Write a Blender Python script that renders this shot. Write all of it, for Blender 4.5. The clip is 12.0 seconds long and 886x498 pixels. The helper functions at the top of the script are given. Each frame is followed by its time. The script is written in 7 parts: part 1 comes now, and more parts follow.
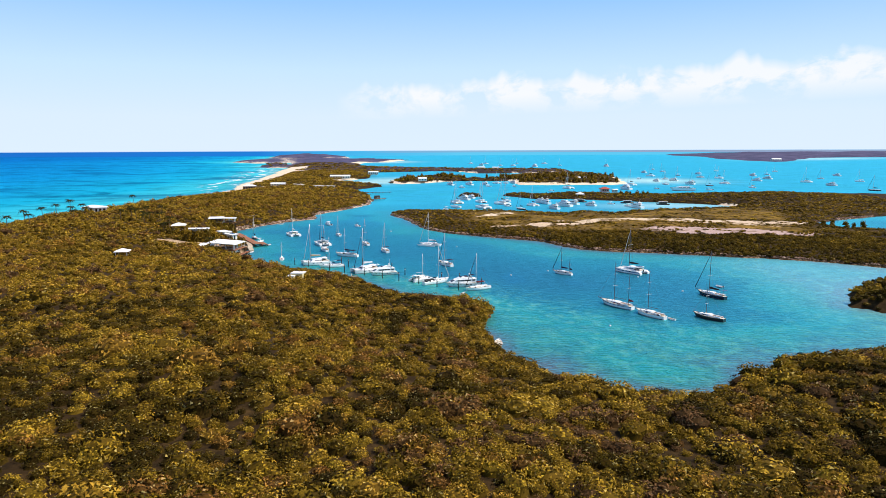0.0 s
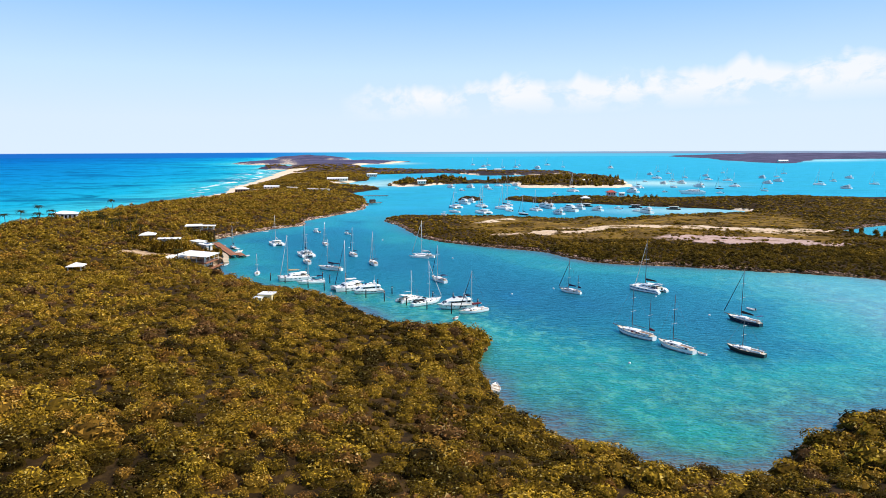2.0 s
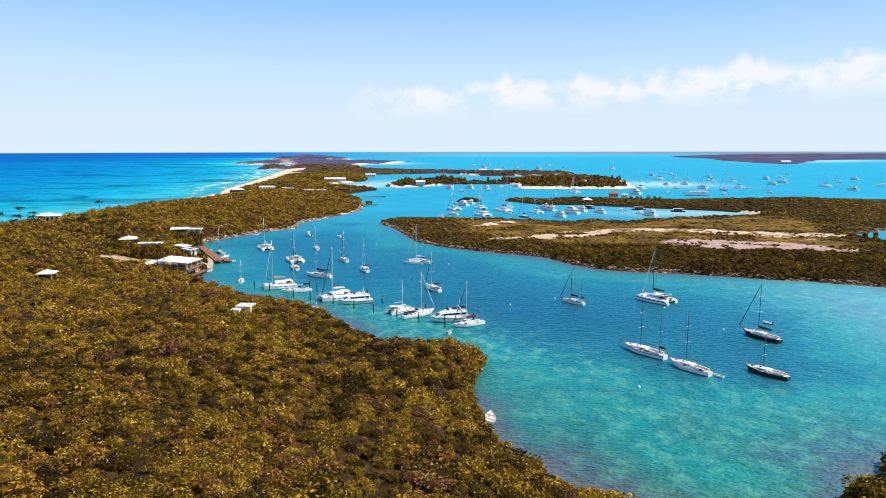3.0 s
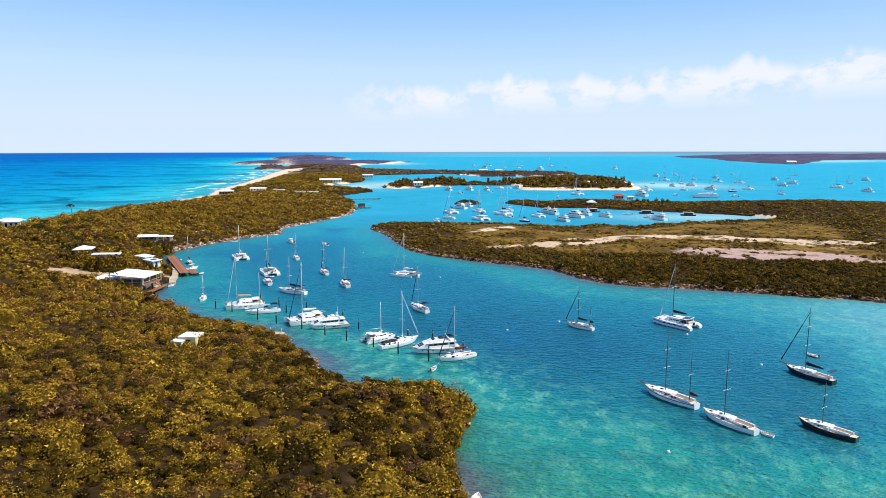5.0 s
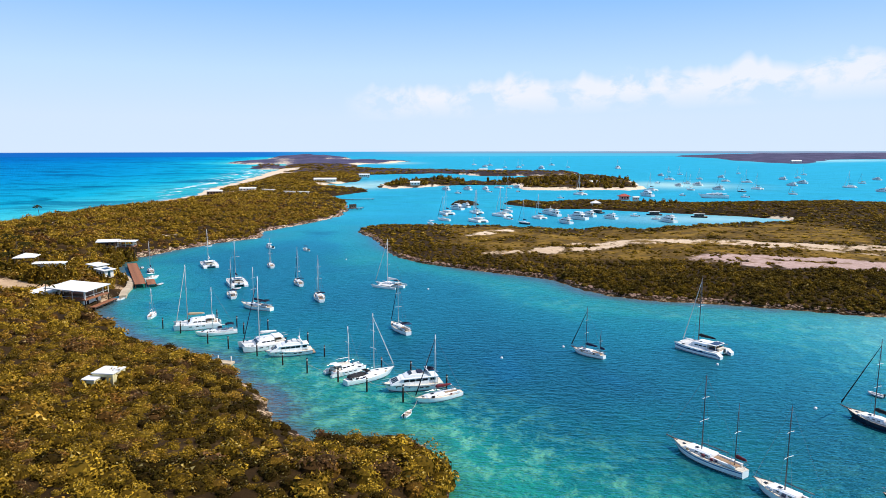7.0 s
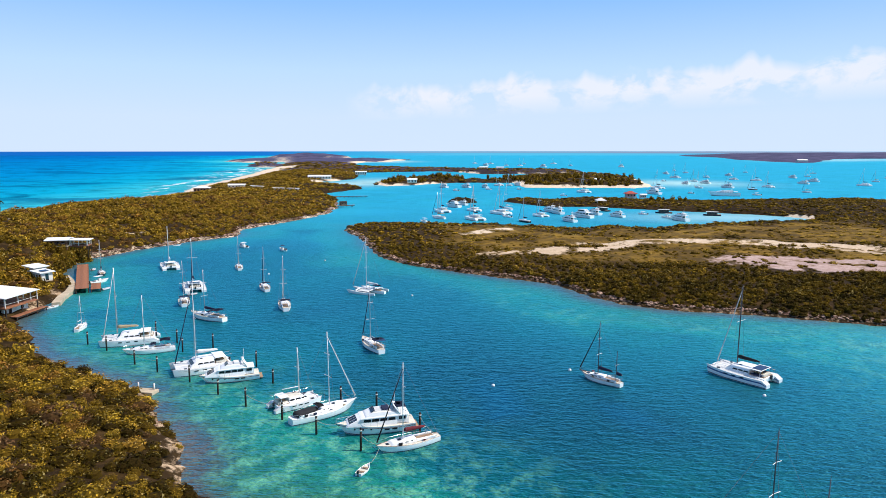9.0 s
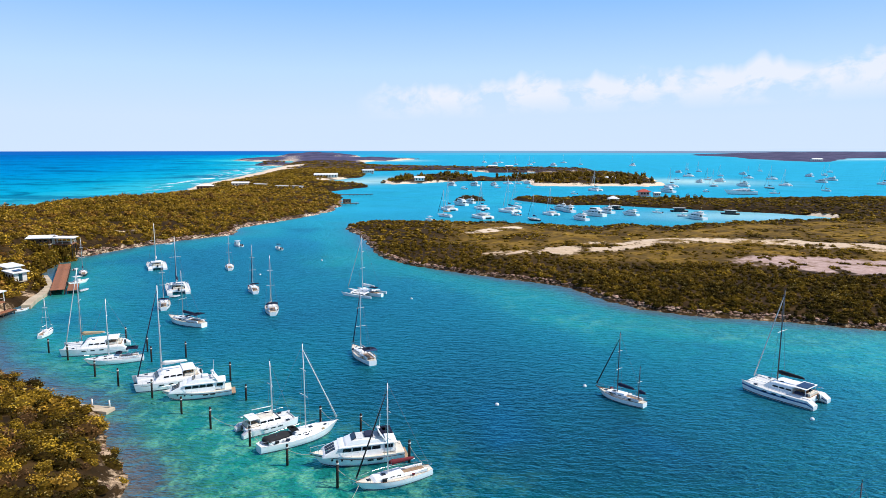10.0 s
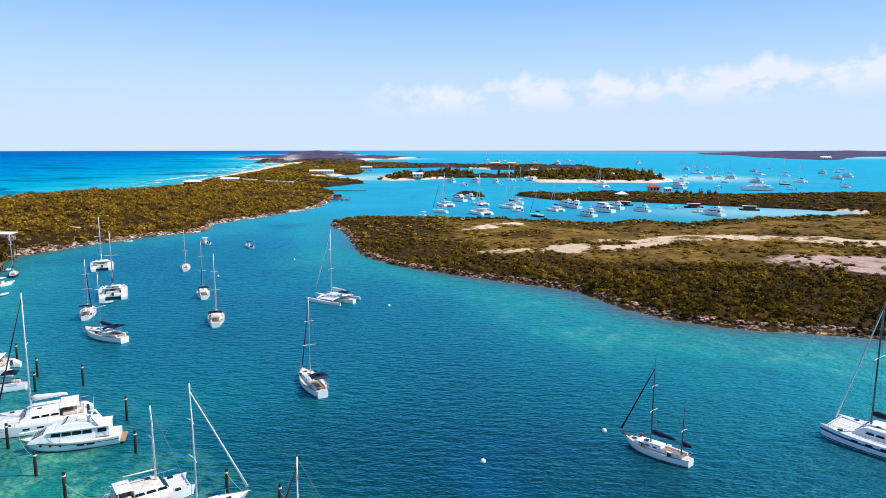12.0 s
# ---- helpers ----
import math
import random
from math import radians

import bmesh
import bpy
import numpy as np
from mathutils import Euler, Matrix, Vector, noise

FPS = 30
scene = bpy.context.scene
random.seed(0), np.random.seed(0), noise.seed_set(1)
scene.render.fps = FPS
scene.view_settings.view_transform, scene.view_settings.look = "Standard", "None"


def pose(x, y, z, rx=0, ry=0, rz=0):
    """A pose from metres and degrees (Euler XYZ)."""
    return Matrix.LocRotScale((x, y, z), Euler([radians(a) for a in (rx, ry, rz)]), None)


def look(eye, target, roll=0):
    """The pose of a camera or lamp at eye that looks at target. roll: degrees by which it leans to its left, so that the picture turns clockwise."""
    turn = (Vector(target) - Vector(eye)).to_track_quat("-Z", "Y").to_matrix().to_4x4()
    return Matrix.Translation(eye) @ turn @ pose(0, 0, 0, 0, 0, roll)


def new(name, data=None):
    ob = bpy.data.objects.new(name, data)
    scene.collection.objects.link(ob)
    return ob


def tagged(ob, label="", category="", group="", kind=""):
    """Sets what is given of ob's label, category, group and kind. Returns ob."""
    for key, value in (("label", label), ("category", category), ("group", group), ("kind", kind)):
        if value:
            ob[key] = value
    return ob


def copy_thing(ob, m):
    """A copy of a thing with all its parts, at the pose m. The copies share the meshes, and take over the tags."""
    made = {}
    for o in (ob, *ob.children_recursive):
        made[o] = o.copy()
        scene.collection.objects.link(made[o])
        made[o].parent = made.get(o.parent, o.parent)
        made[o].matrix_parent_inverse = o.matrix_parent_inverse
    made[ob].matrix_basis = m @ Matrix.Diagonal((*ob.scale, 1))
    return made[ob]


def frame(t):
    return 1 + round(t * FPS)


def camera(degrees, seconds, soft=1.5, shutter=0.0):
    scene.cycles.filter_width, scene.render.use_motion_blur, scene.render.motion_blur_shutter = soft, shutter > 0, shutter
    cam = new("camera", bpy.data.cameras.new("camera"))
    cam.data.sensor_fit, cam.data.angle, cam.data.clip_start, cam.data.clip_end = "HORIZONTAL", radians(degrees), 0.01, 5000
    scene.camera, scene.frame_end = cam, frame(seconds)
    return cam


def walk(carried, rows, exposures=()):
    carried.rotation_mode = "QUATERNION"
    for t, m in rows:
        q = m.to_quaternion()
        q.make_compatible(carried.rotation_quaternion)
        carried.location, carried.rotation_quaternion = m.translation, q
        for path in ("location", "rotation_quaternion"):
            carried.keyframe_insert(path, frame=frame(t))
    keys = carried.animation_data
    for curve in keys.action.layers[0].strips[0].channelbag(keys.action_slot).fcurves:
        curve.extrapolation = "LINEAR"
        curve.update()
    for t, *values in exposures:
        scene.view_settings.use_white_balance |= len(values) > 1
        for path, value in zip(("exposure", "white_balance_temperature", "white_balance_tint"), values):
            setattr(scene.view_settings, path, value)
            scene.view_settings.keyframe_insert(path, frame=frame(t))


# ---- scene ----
cam = camera(67.9, 12.0, 0.8)
PATH = [
    (0, (-5.981, -13.399, 52.271), (-5.938, -11.422, 51.968), -0.2),
    (0.5, (-4.942, -5.419, 52.326), (-4.9, -3.442, 52.024), -0.2),
    (1, (-3.76, 2.529, 52.383), (-3.72, 4.506, 52.083), -0.2),
    (1.5, (-2.562, 10.518, 52.432), (-2.524, 12.495, 52.133), -0.2),
    (2, (-1.348, 18.494, 52.577), (-1.313, 20.471, 52.278), -0.2),
    (2.5, (0.017, 26.265, 52.677), (0.052, 28.242, 52.377), -0.1),
    (3, (1.314, 34.211, 52.745), (1.347, 36.188, 52.446), -0.1),
    (5, (6.417, 66.057, 52.744), (6.445, 68.034, 52.445), -0.1),
    (5.5, (7.744, 73.832, 52.574), (7.77, 75.809, 52.275), -0.1),
    (6, (8.944, 81.934, 52.315), (8.97, 83.911, 52.016), -0.1),
    (6.5, (10.386, 89.716, 51.791), (10.41, 91.693, 51.491), -0.1),
    (7, (11.664, 97.596, 51.119), (11.688, 99.573, 50.819), -0.1),
    (9, (16.862, 129.353, 46.458), (16.881, 131.33, 46.157), -0.0),
    (9.5, (18.055, 137.364, 45.228), (18.059, 139.341, 44.926), -0.0),
    (10, (19.217, 145.673, 43.84), (19.207, 147.65, 43.538), -0.0),
    (10.5, (20.33, 153.824, 42.414), (20.314, 155.801, 42.112), -0.0),
    (11, (21.366, 162.351, 40.944), (21.349, 164.328, 40.641), -0.0),
    (11.5, (22.448, 170.204, 39.469), (22.428, 172.181, 39.167), -0.0),
    (12, (23.827, 177.682, 38.284), (23.807, 179.659, 37.981), -0.0),
]
walk(cam, [(t, look(eye, target, roll)) for t, eye, target, roll in PATH], [(0, 0.12, 6600, 10), (5, 0.06, 6500, 10), (9, 0.0, 6330, 10), (12, -0.02, 6230, 10)])

# ---------------------------------------------------------------- light
SUN_ELEV, SUN_AZ = 53.0, 92.0          # degrees; azimuth from +y (ahead) towards +x (right)


def nodes_of(owner):
    owner.use_nodes = True
    nt = owner.node_tree
    nt.nodes.clear()
    return nt


class Net:
    """Short hand for building node trees."""

    def __init__(self, nt):
        self.nt = nt

    def add(self, kind, **props):
        n = self.nt.nodes.new(kind)
        for k, v in props.items():
            if k == "op":
                n.operation = v
            elif k == "blend":
                n.blend_type = v
            elif k == "dtype":
                n.data_type = v
            elif k == "clamp":
                n.use_clamp = v
            elif k == "attr":
                n.attribute_name = v
        return n

    def link(self, a, b):
        self.nt.links.new(a, b)

    def put(self, sock, v):
        if hasattr(v, "links"):
            self.link(v, sock)
        else:
            sock.default_value = v

    def math(self, op, a, b=0.0, clamp=False):
        n = self.add("ShaderNodeMath", op=op)
        n.use_clamp = clamp
        self.put(n.inputs[0], a)
        self.put(n.inputs[1], b)
        return n.outputs[0]

    def mix(self, f, a, b, blend="MIX"):
        n = self.add("ShaderNodeMix", dtype="RGBA", blend=blend)
        self.put(n.inputs[0], f)
        self.put(n.inputs[6], a if hasattr(a, "links") else (*a, 1))
        self.put(n.inputs[7], b if hasattr(b, "links") else (*b, 1))
        return n.outputs[2]

    def ramp(self, f, stops, ease="LINEAR"):
        n = self.add("ShaderNodeValToRGB")
        cr = n.color_ramp
        cr.interpolation = ease
        while len(cr.elements) < len(stops):
            cr.elements.new(0.5)
        for e, (p, c) in zip(cr.elements, stops):
            e.position = p
            e.color = (*c, 1) if hasattr(c, "__len__") else (c, c, c, 1)
        self.put(n.inputs[0], f)
        return n.outputs[0]

    def noise(self, vec, scale, detail=4.0, rough=0.55, dist=0.0):
        n = self.add("ShaderNodeTexNoise")
        if vec is not None:
            self.link(vec, n.inputs["Vector"])
        n.inputs["Scale"].default_value = scale
        n.inputs["Detail"].default_value = detail
        n.inputs["Roughness"].default_value = rough
        n.inputs["Distortion"].default_value = dist
        return n.outputs[0]

    def mapped(self, vec, scale=(1, 1, 1), loc=(0, 0, 0), rot=(0, 0, 0)):
        n = self.add("ShaderNodeMapping")
        self.link(vec, n.inputs[0])
        n.inputs["Location"].default_value = loc
        n.inputs["Rotation"].default_value = rot
        n.inputs["Scale"].default_value = scale
        return n.outputs[0]


world = bpy.data.worlds.new("sky")
scene.world = world
w = Net(nodes_of(world))
sky = w.add("ShaderNodeTexSky")
sky.sky_type = "NISHITA"
sky.sun_disc = False
sky.sun_elevation = radians(SUN_ELEV)
sky.sun_rotation = radians(SUN_AZ)
sky.air_density, sky.dust_density, sky.ozone_density = 1.0, 0.6, 2.0
sky_light = w.mix(1.0, sky.outputs[0], (0.14, 0.14, 0.145), "MULTIPLY")
way = w.add("ShaderNodeTexCoord").outputs["Generated"]
sep = w.add("ShaderNodeSeparateXYZ")
w.link(way, sep.inputs[0])
elev = sep.outputs[2]
# pale haze low over the sea, fading to clear blue
haze = w.ramp(w.math("MULTIPLY", elev, 4.0, True),
              [(0.0, (0.68, 0.81, 0.98)), (0.18, (0.66, 0.80, 1.0)), (0.45, (0.54, 0.75, 1.0)), (0.8, (0.31, 0.57, 1.0)), (1.0, (0.22, 0.48, 0.98))])
haze_part = w.ramp(elev, [(0.0, 1.0), (0.22, 1.0), (0.55, 0.0)])
air = w.mix(haze_part, sky_light, haze)
# a row of small cumulus low on the horizon
side = w.math("ARCTAN2", sep.outputs[0], sep.outputs[1])
cv = w.add("ShaderNodeCombineXYZ")
w.link(side, cv.inputs[0])
w.put(cv.inputs[1], w.math("MULTIPLY", elev, 1.5))
puffs = w.noise(cv.outputs[0], 15.0, 7.0, 0.6, 0.25)
top_n = w.noise(w.mapped(cv.outputs[0], (1, 0.0, 1)), 13.0, 3.0, 0.6)
top = w.math("ADD", w.math("MULTIPLY", w.math("ADD", side, 0.1), 0.05), w.math("ADD", w.math("MULTIPLY", top_n, 0.09), 0.047))
under = w.math("MULTIPLY", w.math("SUBTRACT", top, elev), 70.0, True)
base_h = w.math("ADD", w.math("MULTIPLY", w.math("ADD", side, 0.1), 0.03), 0.040)
above = w.math("MULTIPLY", w.math("SUBTRACT", elev, base_h), 34.0, True)
cloud = w.math("MULTIPLY", w.math("MULTIPLY", under, above), w.ramp(puffs, [(0.40, 0.06), (0.53, 1.0)]))
cloud = w.math("MULTIPLY", cloud, w.ramp(w.math("MULTIPLY", w.math("ADD", side, 0.16), 4.0, True), [(0.1, 0.0), (0.35, 0.85)]))
cloud = w.math("MULTIPLY", cloud, 0.8, True)
air = w.mix(cloud, air, (0.97, 0.94, 0.99))
# the sea beyond the sheet of water, up to the horizon
far_sea = w.ramp(w.math("ADD", w.math("MULTIPLY", side, 1.0), 0.5),
                 [(0.0, (0.012, 0.16, 0.60)), (0.25, (0.015, 0.20, 0.66)), (0.36, (0.05, 0.42, 0.80)), (0.55, (0.11, 0.56, 0.86)), (1.0, (0.10, 0.55, 0.84))])
sea_fac = w.math("MULTIPLY", w.math("SUBTRACT", -0.0030, elev), 900.0, True)
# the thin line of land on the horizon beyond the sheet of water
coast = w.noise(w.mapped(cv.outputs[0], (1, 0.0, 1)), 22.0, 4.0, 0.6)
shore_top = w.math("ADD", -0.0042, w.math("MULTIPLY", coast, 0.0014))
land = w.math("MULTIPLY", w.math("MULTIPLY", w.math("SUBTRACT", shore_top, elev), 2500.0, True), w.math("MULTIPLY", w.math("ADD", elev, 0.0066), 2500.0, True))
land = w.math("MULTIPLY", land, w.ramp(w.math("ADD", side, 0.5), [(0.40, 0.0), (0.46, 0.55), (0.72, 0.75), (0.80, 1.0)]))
# the land's blue-grey has the haze of distance mixed into it
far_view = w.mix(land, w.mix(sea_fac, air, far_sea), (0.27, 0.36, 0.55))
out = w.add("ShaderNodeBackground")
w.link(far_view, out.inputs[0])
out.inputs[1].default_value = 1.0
wo = w.add("ShaderNodeOutputWorld")
w.link(out.outputs[0], wo.inputs[0])

sun_data = bpy.data.lights.new("sun", "SUN")
sun_data.energy, sun_data.angle, sun_data.color = 5.0, radians(0.53), (1.0, 0.93, 0.82)
sun = new("sun", sun_data)
sun_way = Vector((math.sin(radians(SUN_AZ)) * math.cos(radians(SUN_ELEV)), math.cos(radians(SUN_AZ)) * math.cos(radians(SUN_ELEV)), math.sin(radians(SUN_ELEV))))
sun.matrix_world = look(sun_way * 300, (0, 0, 0))

# ---------------------------------------------------------------- materials
def material(name):
    m = bpy.data.materials.new(name)
    n = Net(nodes_of(m))
    bsdf = n.add("ShaderNodeBsdfPrincipled")
    o = n.add("ShaderNodeOutputMaterial")
    n.link(bsdf.outputs[0], o.inputs[0])
    return m, n, bsdf


def surface(name, colour, rough=0.6, metal=0.0, vary=0.12, scale=3.0, bump=0.0, spec=0.5, dirt=None, dirt_amount=0.35):
    """A plain finish with grain at two scales, optional stains and fine relief."""
    m, n, b = material(name)
    pos = n.add("ShaderNodeTexCoord").outputs["Object"]
    big = n.noise(pos, scale * 0.25, 4)
    fine = n.noise(pos, scale * 6, 3)
    c = Vector(colour)
    lo, hi = tuple(c * (1 - vary)), tuple(min(1.0, v * (1 + vary)) for v in colour)
    col = n.mix(n.ramp(big, [(0.3, 0.0), (0.7, 1.0)]), lo, hi)
    col = n.mix(n.math("MULTIPLY", n.ramp(fine, [(0.4, 0.0), (0.75, 1.0)]), vary * 2, True), col, tuple(c * (1 - 2.0 * vary)))
    if dirt:
        st = n.noise(n.mapped(pos, (1, 1, 0.35)), scale * 0.8, 6, 0.7)
        col = n.mix(n.math("MULTIPLY", n.ramp(st, [(0.5, 0.0), (0.72, 1.0)]), dirt_amount), col, dirt)
    n.link(col, b.inputs["Base Color"])
    b.inputs["Roughness"].default_value = rough
    b.inputs["Metallic"].default_value = metal
    b.inputs["Specular IOR Level"].default_value = spec
    if bump:
        bp = n.add("ShaderNodeBump")
        bp.inputs["Strength"].default_value = bump
        bp.inputs["Distance"].default_value = 0.03
        n.link(fine, bp.inputs["Height"])
        n.link(bp.outputs[0], b.inputs["Normal"])
    return m


def water_material():
    m, n, b = material("sea_water")
    pos = n.add("ShaderNodeTexCoord").outputs["Object"]
    depth = n.add("ShaderNodeAttribute", attr="depth").outputs["Fac"]
    patch = n.noise(n.mapped(pos, (1, 1.0, 1)), 0.022, 5, 0.6, 0.6)
    weed = n.noise(n.mapped(pos, (0.8, 1.0, 1), (40, 13, 0)), 0.03, 7, 0.66, 0.7)
    d = n.math("ADD", depth, n.math("MULTIPLY", n.math("SUBTRACT", patch, 0.5), n.math("MINIMUM", n.math("MULTIPLY", depth, 1.6), 0.36)))
    # colour of the bottom seen through the water, from wet sand to deep blue
    col = n.ramp(d, [(0.0, (0.17, 0.11, 0.065)), (0.05, (0.085, 0.075, 0.055)), (0.10, (0.030, 0.165, 0.080)), (0.17, (0.012, 0.235, 0.150)), (0.30, (0.001, 0.098, 0.096)),
                     (0.5, (0.001, 0.024, 0.036)), (0.68, (0.001, 0.11, 0.36)), (0.85, (0.001, 0.075, 0.40)), (1.0, (0.001, 0.055, 0.36))])
    pale = n.add("ShaderNodeAttribute", attr="sandy").outputs["Fac"]
    col = n.mix(n.math("MULTIPLY", pale, n.ramp(patch, [(0.3, 0.75), (0.7, 1.0)])), col, (0.035, 0.46, 0.70))
    # pale sand showing between weed on the shoals
    blot = n.noise(n.mapped(pos, (1, 0.8, 1), (7, 3, 0)), 0.24, 9, 0.72, 0.1)
    shoal = n.add("ShaderNodeAttribute", attr="shoal").outputs["Fac"]
    col = n.mix(n.math("MULTIPLY", shoal, n.ramp(blot, [(0.48, 0.0), (0.62, 1.0)])), col, (0.15, 0.45, 0.25))
    col = n.mix(n.math("MULTIPLY", shoal, n.ramp(blot, [(0.30, 0.75), (0.44, 0.0)])), col, (0.008, 0.085, 0.075))
    bar = n.add("ShaderNodeAttribute", attr="bar").outputs["Fac"]
    col = n.mix(n.math("MULTIPLY", bar, 0.9), col, (0.52, 0.74, 0.70))
    # the open ocean side: turquoise over sand, then ever deeper blue
    sea = n.ramp(n.math("ADD", depth, n.math("MULTIPLY", n.math("SUBTRACT", patch, 0.5), 0.12)),
                 [(0.0, (0.30, 0.52, 0.48)), (0.10, (0.05, 0.52, 0.62)), (0.28, (0.008, 0.38, 0.58)), (0.50, (0.003, 0.25, 0.54)), (0.75, (0.002, 0.15, 0.46)), (1.0, (0.002, 0.095, 0.38))])
    col = n.mix(n.add("ShaderNodeAttribute", attr="open").outputs["Fac"], col, sea)
    dark = n.math("MULTIPLY", n.ramp(weed, [(0.50, 0.0), (0.66, 1.0)]), n.add("ShaderNodeAttribute", attr="weed").outputs["Fac"])
    col = n.mix(n.math("MULTIPLY", dark, 0.75), col, (0.001, 0.030, 0.042))
    reef = n.noise(n.mapped(pos, (0.5, 1.0, 1), (3, 9, 0)), 0.008, 6, 0.6, 0.8)
    col = n.mix(n.math("MULTIPLY", n.math("MULTIPLY", n.ramp(reef, [(0.52, 0.0), (0.60, 1.0)]), n.add("ShaderNodeAttribute", attr="open").outputs["Fac"]), 0.6), col, (0.002, 0.07, 0.19))
    foam = n.math("MULTIPLY", n.add("ShaderNodeAttribute", attr="surf").outputs["Fac"], n.ramp(n.noise(n.mapped(pos, (1, 0.35, 1)), 0.05, 6, 0.6), [(0.54, 0.0), (0.60, 1.0)]))
    col = n.mix(foam, col, (0.85, 0.88, 0.9))
    # ripples: long low chop with fine crossing wavelets
    waves = n.math("ADD", n.noise(n.mapped(pos, (0.6, 1.6, 1), rot=(0, 0, 0.35)), 0.55, 3, 0.55, 0.4),
                   n.math("MULTIPLY", n.noise(n.mapped(pos, (0.7, 1.4, 1), rot=(0, 0, -0.2)), 1.7, 2, 0.5), 0.4))
    bp = n.add("ShaderNodeBump")
    bp.inputs["Strength"].default_value = 0.8
    bp.inputs["Distance"].default_value = 0.5
    n.link(waves, bp.inputs["Height"])
    body = n.add("ShaderNodeBsdfDiffuse")
    n.link(col, body.inputs["Color"])
    chop = n.add("ShaderNodeBump")
    chop.inputs["Strength"].default_value = 1.0
    chop.inputs["Distance"].default_value = 1.5
    n.link(waves, chop.inputs["Height"])
    n.link(chop.outputs[0], body.inputs["Normal"])
    shine = n.add("ShaderNodeBsdfGlossy")
    shine.inputs["Roughness"].default_value = 0.42
    n.link(bp.outputs[0], shine.inputs["Normal"])
    fr = n.add("ShaderNodeFresnel")
    fr.inputs["IOR"].default_value = 1.33
    n.link(bp.outputs[0], fr.inputs["Normal"])
    gloss = n.add("ShaderNodeMixShader")
    calm = n.add("ShaderNodeAttribute", attr="calm").outputs["Fac"]
    shine.inputs["Color"].default_value = (0.14, 0.72, 0.94, 1)
    n.link(n.math("MULTIPLY", n.math("MINIMUM", n.math("MULTIPLY", fr.outputs[0], 1.8), 0.60), calm), gloss.inputs[0])
    n.link(body.outputs[0], gloss.inputs[1])
    n.link(shine.outputs[0], gloss.inputs[2])
    for node in n.nt.nodes:
        if node.bl_idname == "ShaderNodeOutputMaterial":
            n.link(gloss.outputs[0], node.inputs[0])
    return m


def ground_material():
    m, n, b = material("scrub_soil_and_sand")
    pos = n.add("ShaderNodeTexCoord").outputs["Object"]
    sandy = n.add("ShaderNodeAttribute", attr="sand").outputs["Fac"]
    big = n.noise(pos, 0.05, 6, 0.65)
    mid = n.noise(pos, 0.45, 6, 0.7)
    fine = n.noise(pos, 3.0, 4, 0.6)
    # soil kept near black, painting shade into the gaps between bushes
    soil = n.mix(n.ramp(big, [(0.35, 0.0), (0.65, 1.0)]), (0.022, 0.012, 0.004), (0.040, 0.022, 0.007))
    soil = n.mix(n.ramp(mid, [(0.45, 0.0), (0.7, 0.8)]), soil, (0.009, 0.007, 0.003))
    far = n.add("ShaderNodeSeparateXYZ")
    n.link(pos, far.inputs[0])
    soil = n.mix(n.ramp(n.noise(pos, 0.22, 5, 0.7), [(0.50, 0.0), (0.64, 0.8)]), soil, (0.075, 0.042, 0.013))
    heath = n.add("ShaderNodeAttribute", attr="heath").outputs["Fac"]
    grass = n.mix(n.ramp(mid, [(0.35, 0.0), (0.65, 1.0)]), (0.14, 0.080, 0.010), (0.32, 0.185, 0.026))
    grass = n.mix(n.ramp(n.noise(pos, 0.11, 6, 0.7, 0.5), [(0.42, 0.0), (0.58, 0.9)]), grass, (0.070, 0.042, 0.010))
    soil = n.mix(heath, soil, grass)
    # aerial haze put into the soil colour: mauve-blue rising with distance in y
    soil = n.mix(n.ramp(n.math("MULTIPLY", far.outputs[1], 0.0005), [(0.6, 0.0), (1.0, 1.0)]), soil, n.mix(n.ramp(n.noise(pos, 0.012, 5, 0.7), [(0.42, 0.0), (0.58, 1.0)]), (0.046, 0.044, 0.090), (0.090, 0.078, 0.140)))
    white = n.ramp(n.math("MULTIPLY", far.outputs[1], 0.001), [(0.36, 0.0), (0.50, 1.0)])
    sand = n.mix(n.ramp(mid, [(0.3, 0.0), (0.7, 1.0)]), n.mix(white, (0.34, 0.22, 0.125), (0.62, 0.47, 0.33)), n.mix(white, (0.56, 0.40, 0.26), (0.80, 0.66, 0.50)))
    sand = n.mix(n.ramp(fine, [(0.55, 0.0), (0.8, 0.5)]), sand, (0.34, 0.25, 0.17))
    edge = n.math("ADD", sandy, n.math("MULTIPLY", n.math("SUBTRACT", mid, 0.5), 1.7))
    edge = n.math("ADD", edge, n.math("MULTIPLY", n.math("SUBTRACT", n.noise(pos, 1.1, 5, 0.7), 0.5), 0.9))
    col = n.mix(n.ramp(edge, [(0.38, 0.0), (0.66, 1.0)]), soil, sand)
    mud = n.add("ShaderNodeAttribute", attr="flat").outputs["Fac"]
    flat_c = n.mix(n.ramp(mid, [(0.4, 0.0), (0.62, 1.0)]), (0.36, 0.24, 0.20), (0.50, 0.36, 0.32))
    flat_c = n.mix(n.ramp(n.noise(pos, 0.16, 6, 0.7, 0.4), [(0.52, 0.0), (0.60, 0.8)]), flat_c, (0.17, 0.105, 0.05))
    col = n.mix(n.ramp(n.math("ADD", mud, n.math("MULTIPLY", n.math("SUBTRACT", mid, 0.5), 0.5)), [(0.45, 0.0), (0.58, 1.0)]), col, flat_c)
    n.link(col, b.inputs["Base Color"])
    b.inputs["Roughness"].default_value = 0.95
    b.inputs["Specular IOR Level"].default_value = 0.1
    bp = n.add("ShaderNodeBump")
    bp.inputs["Strength"].default_value = 0.6
    bp.inputs["Distance"].default_value = 0.4
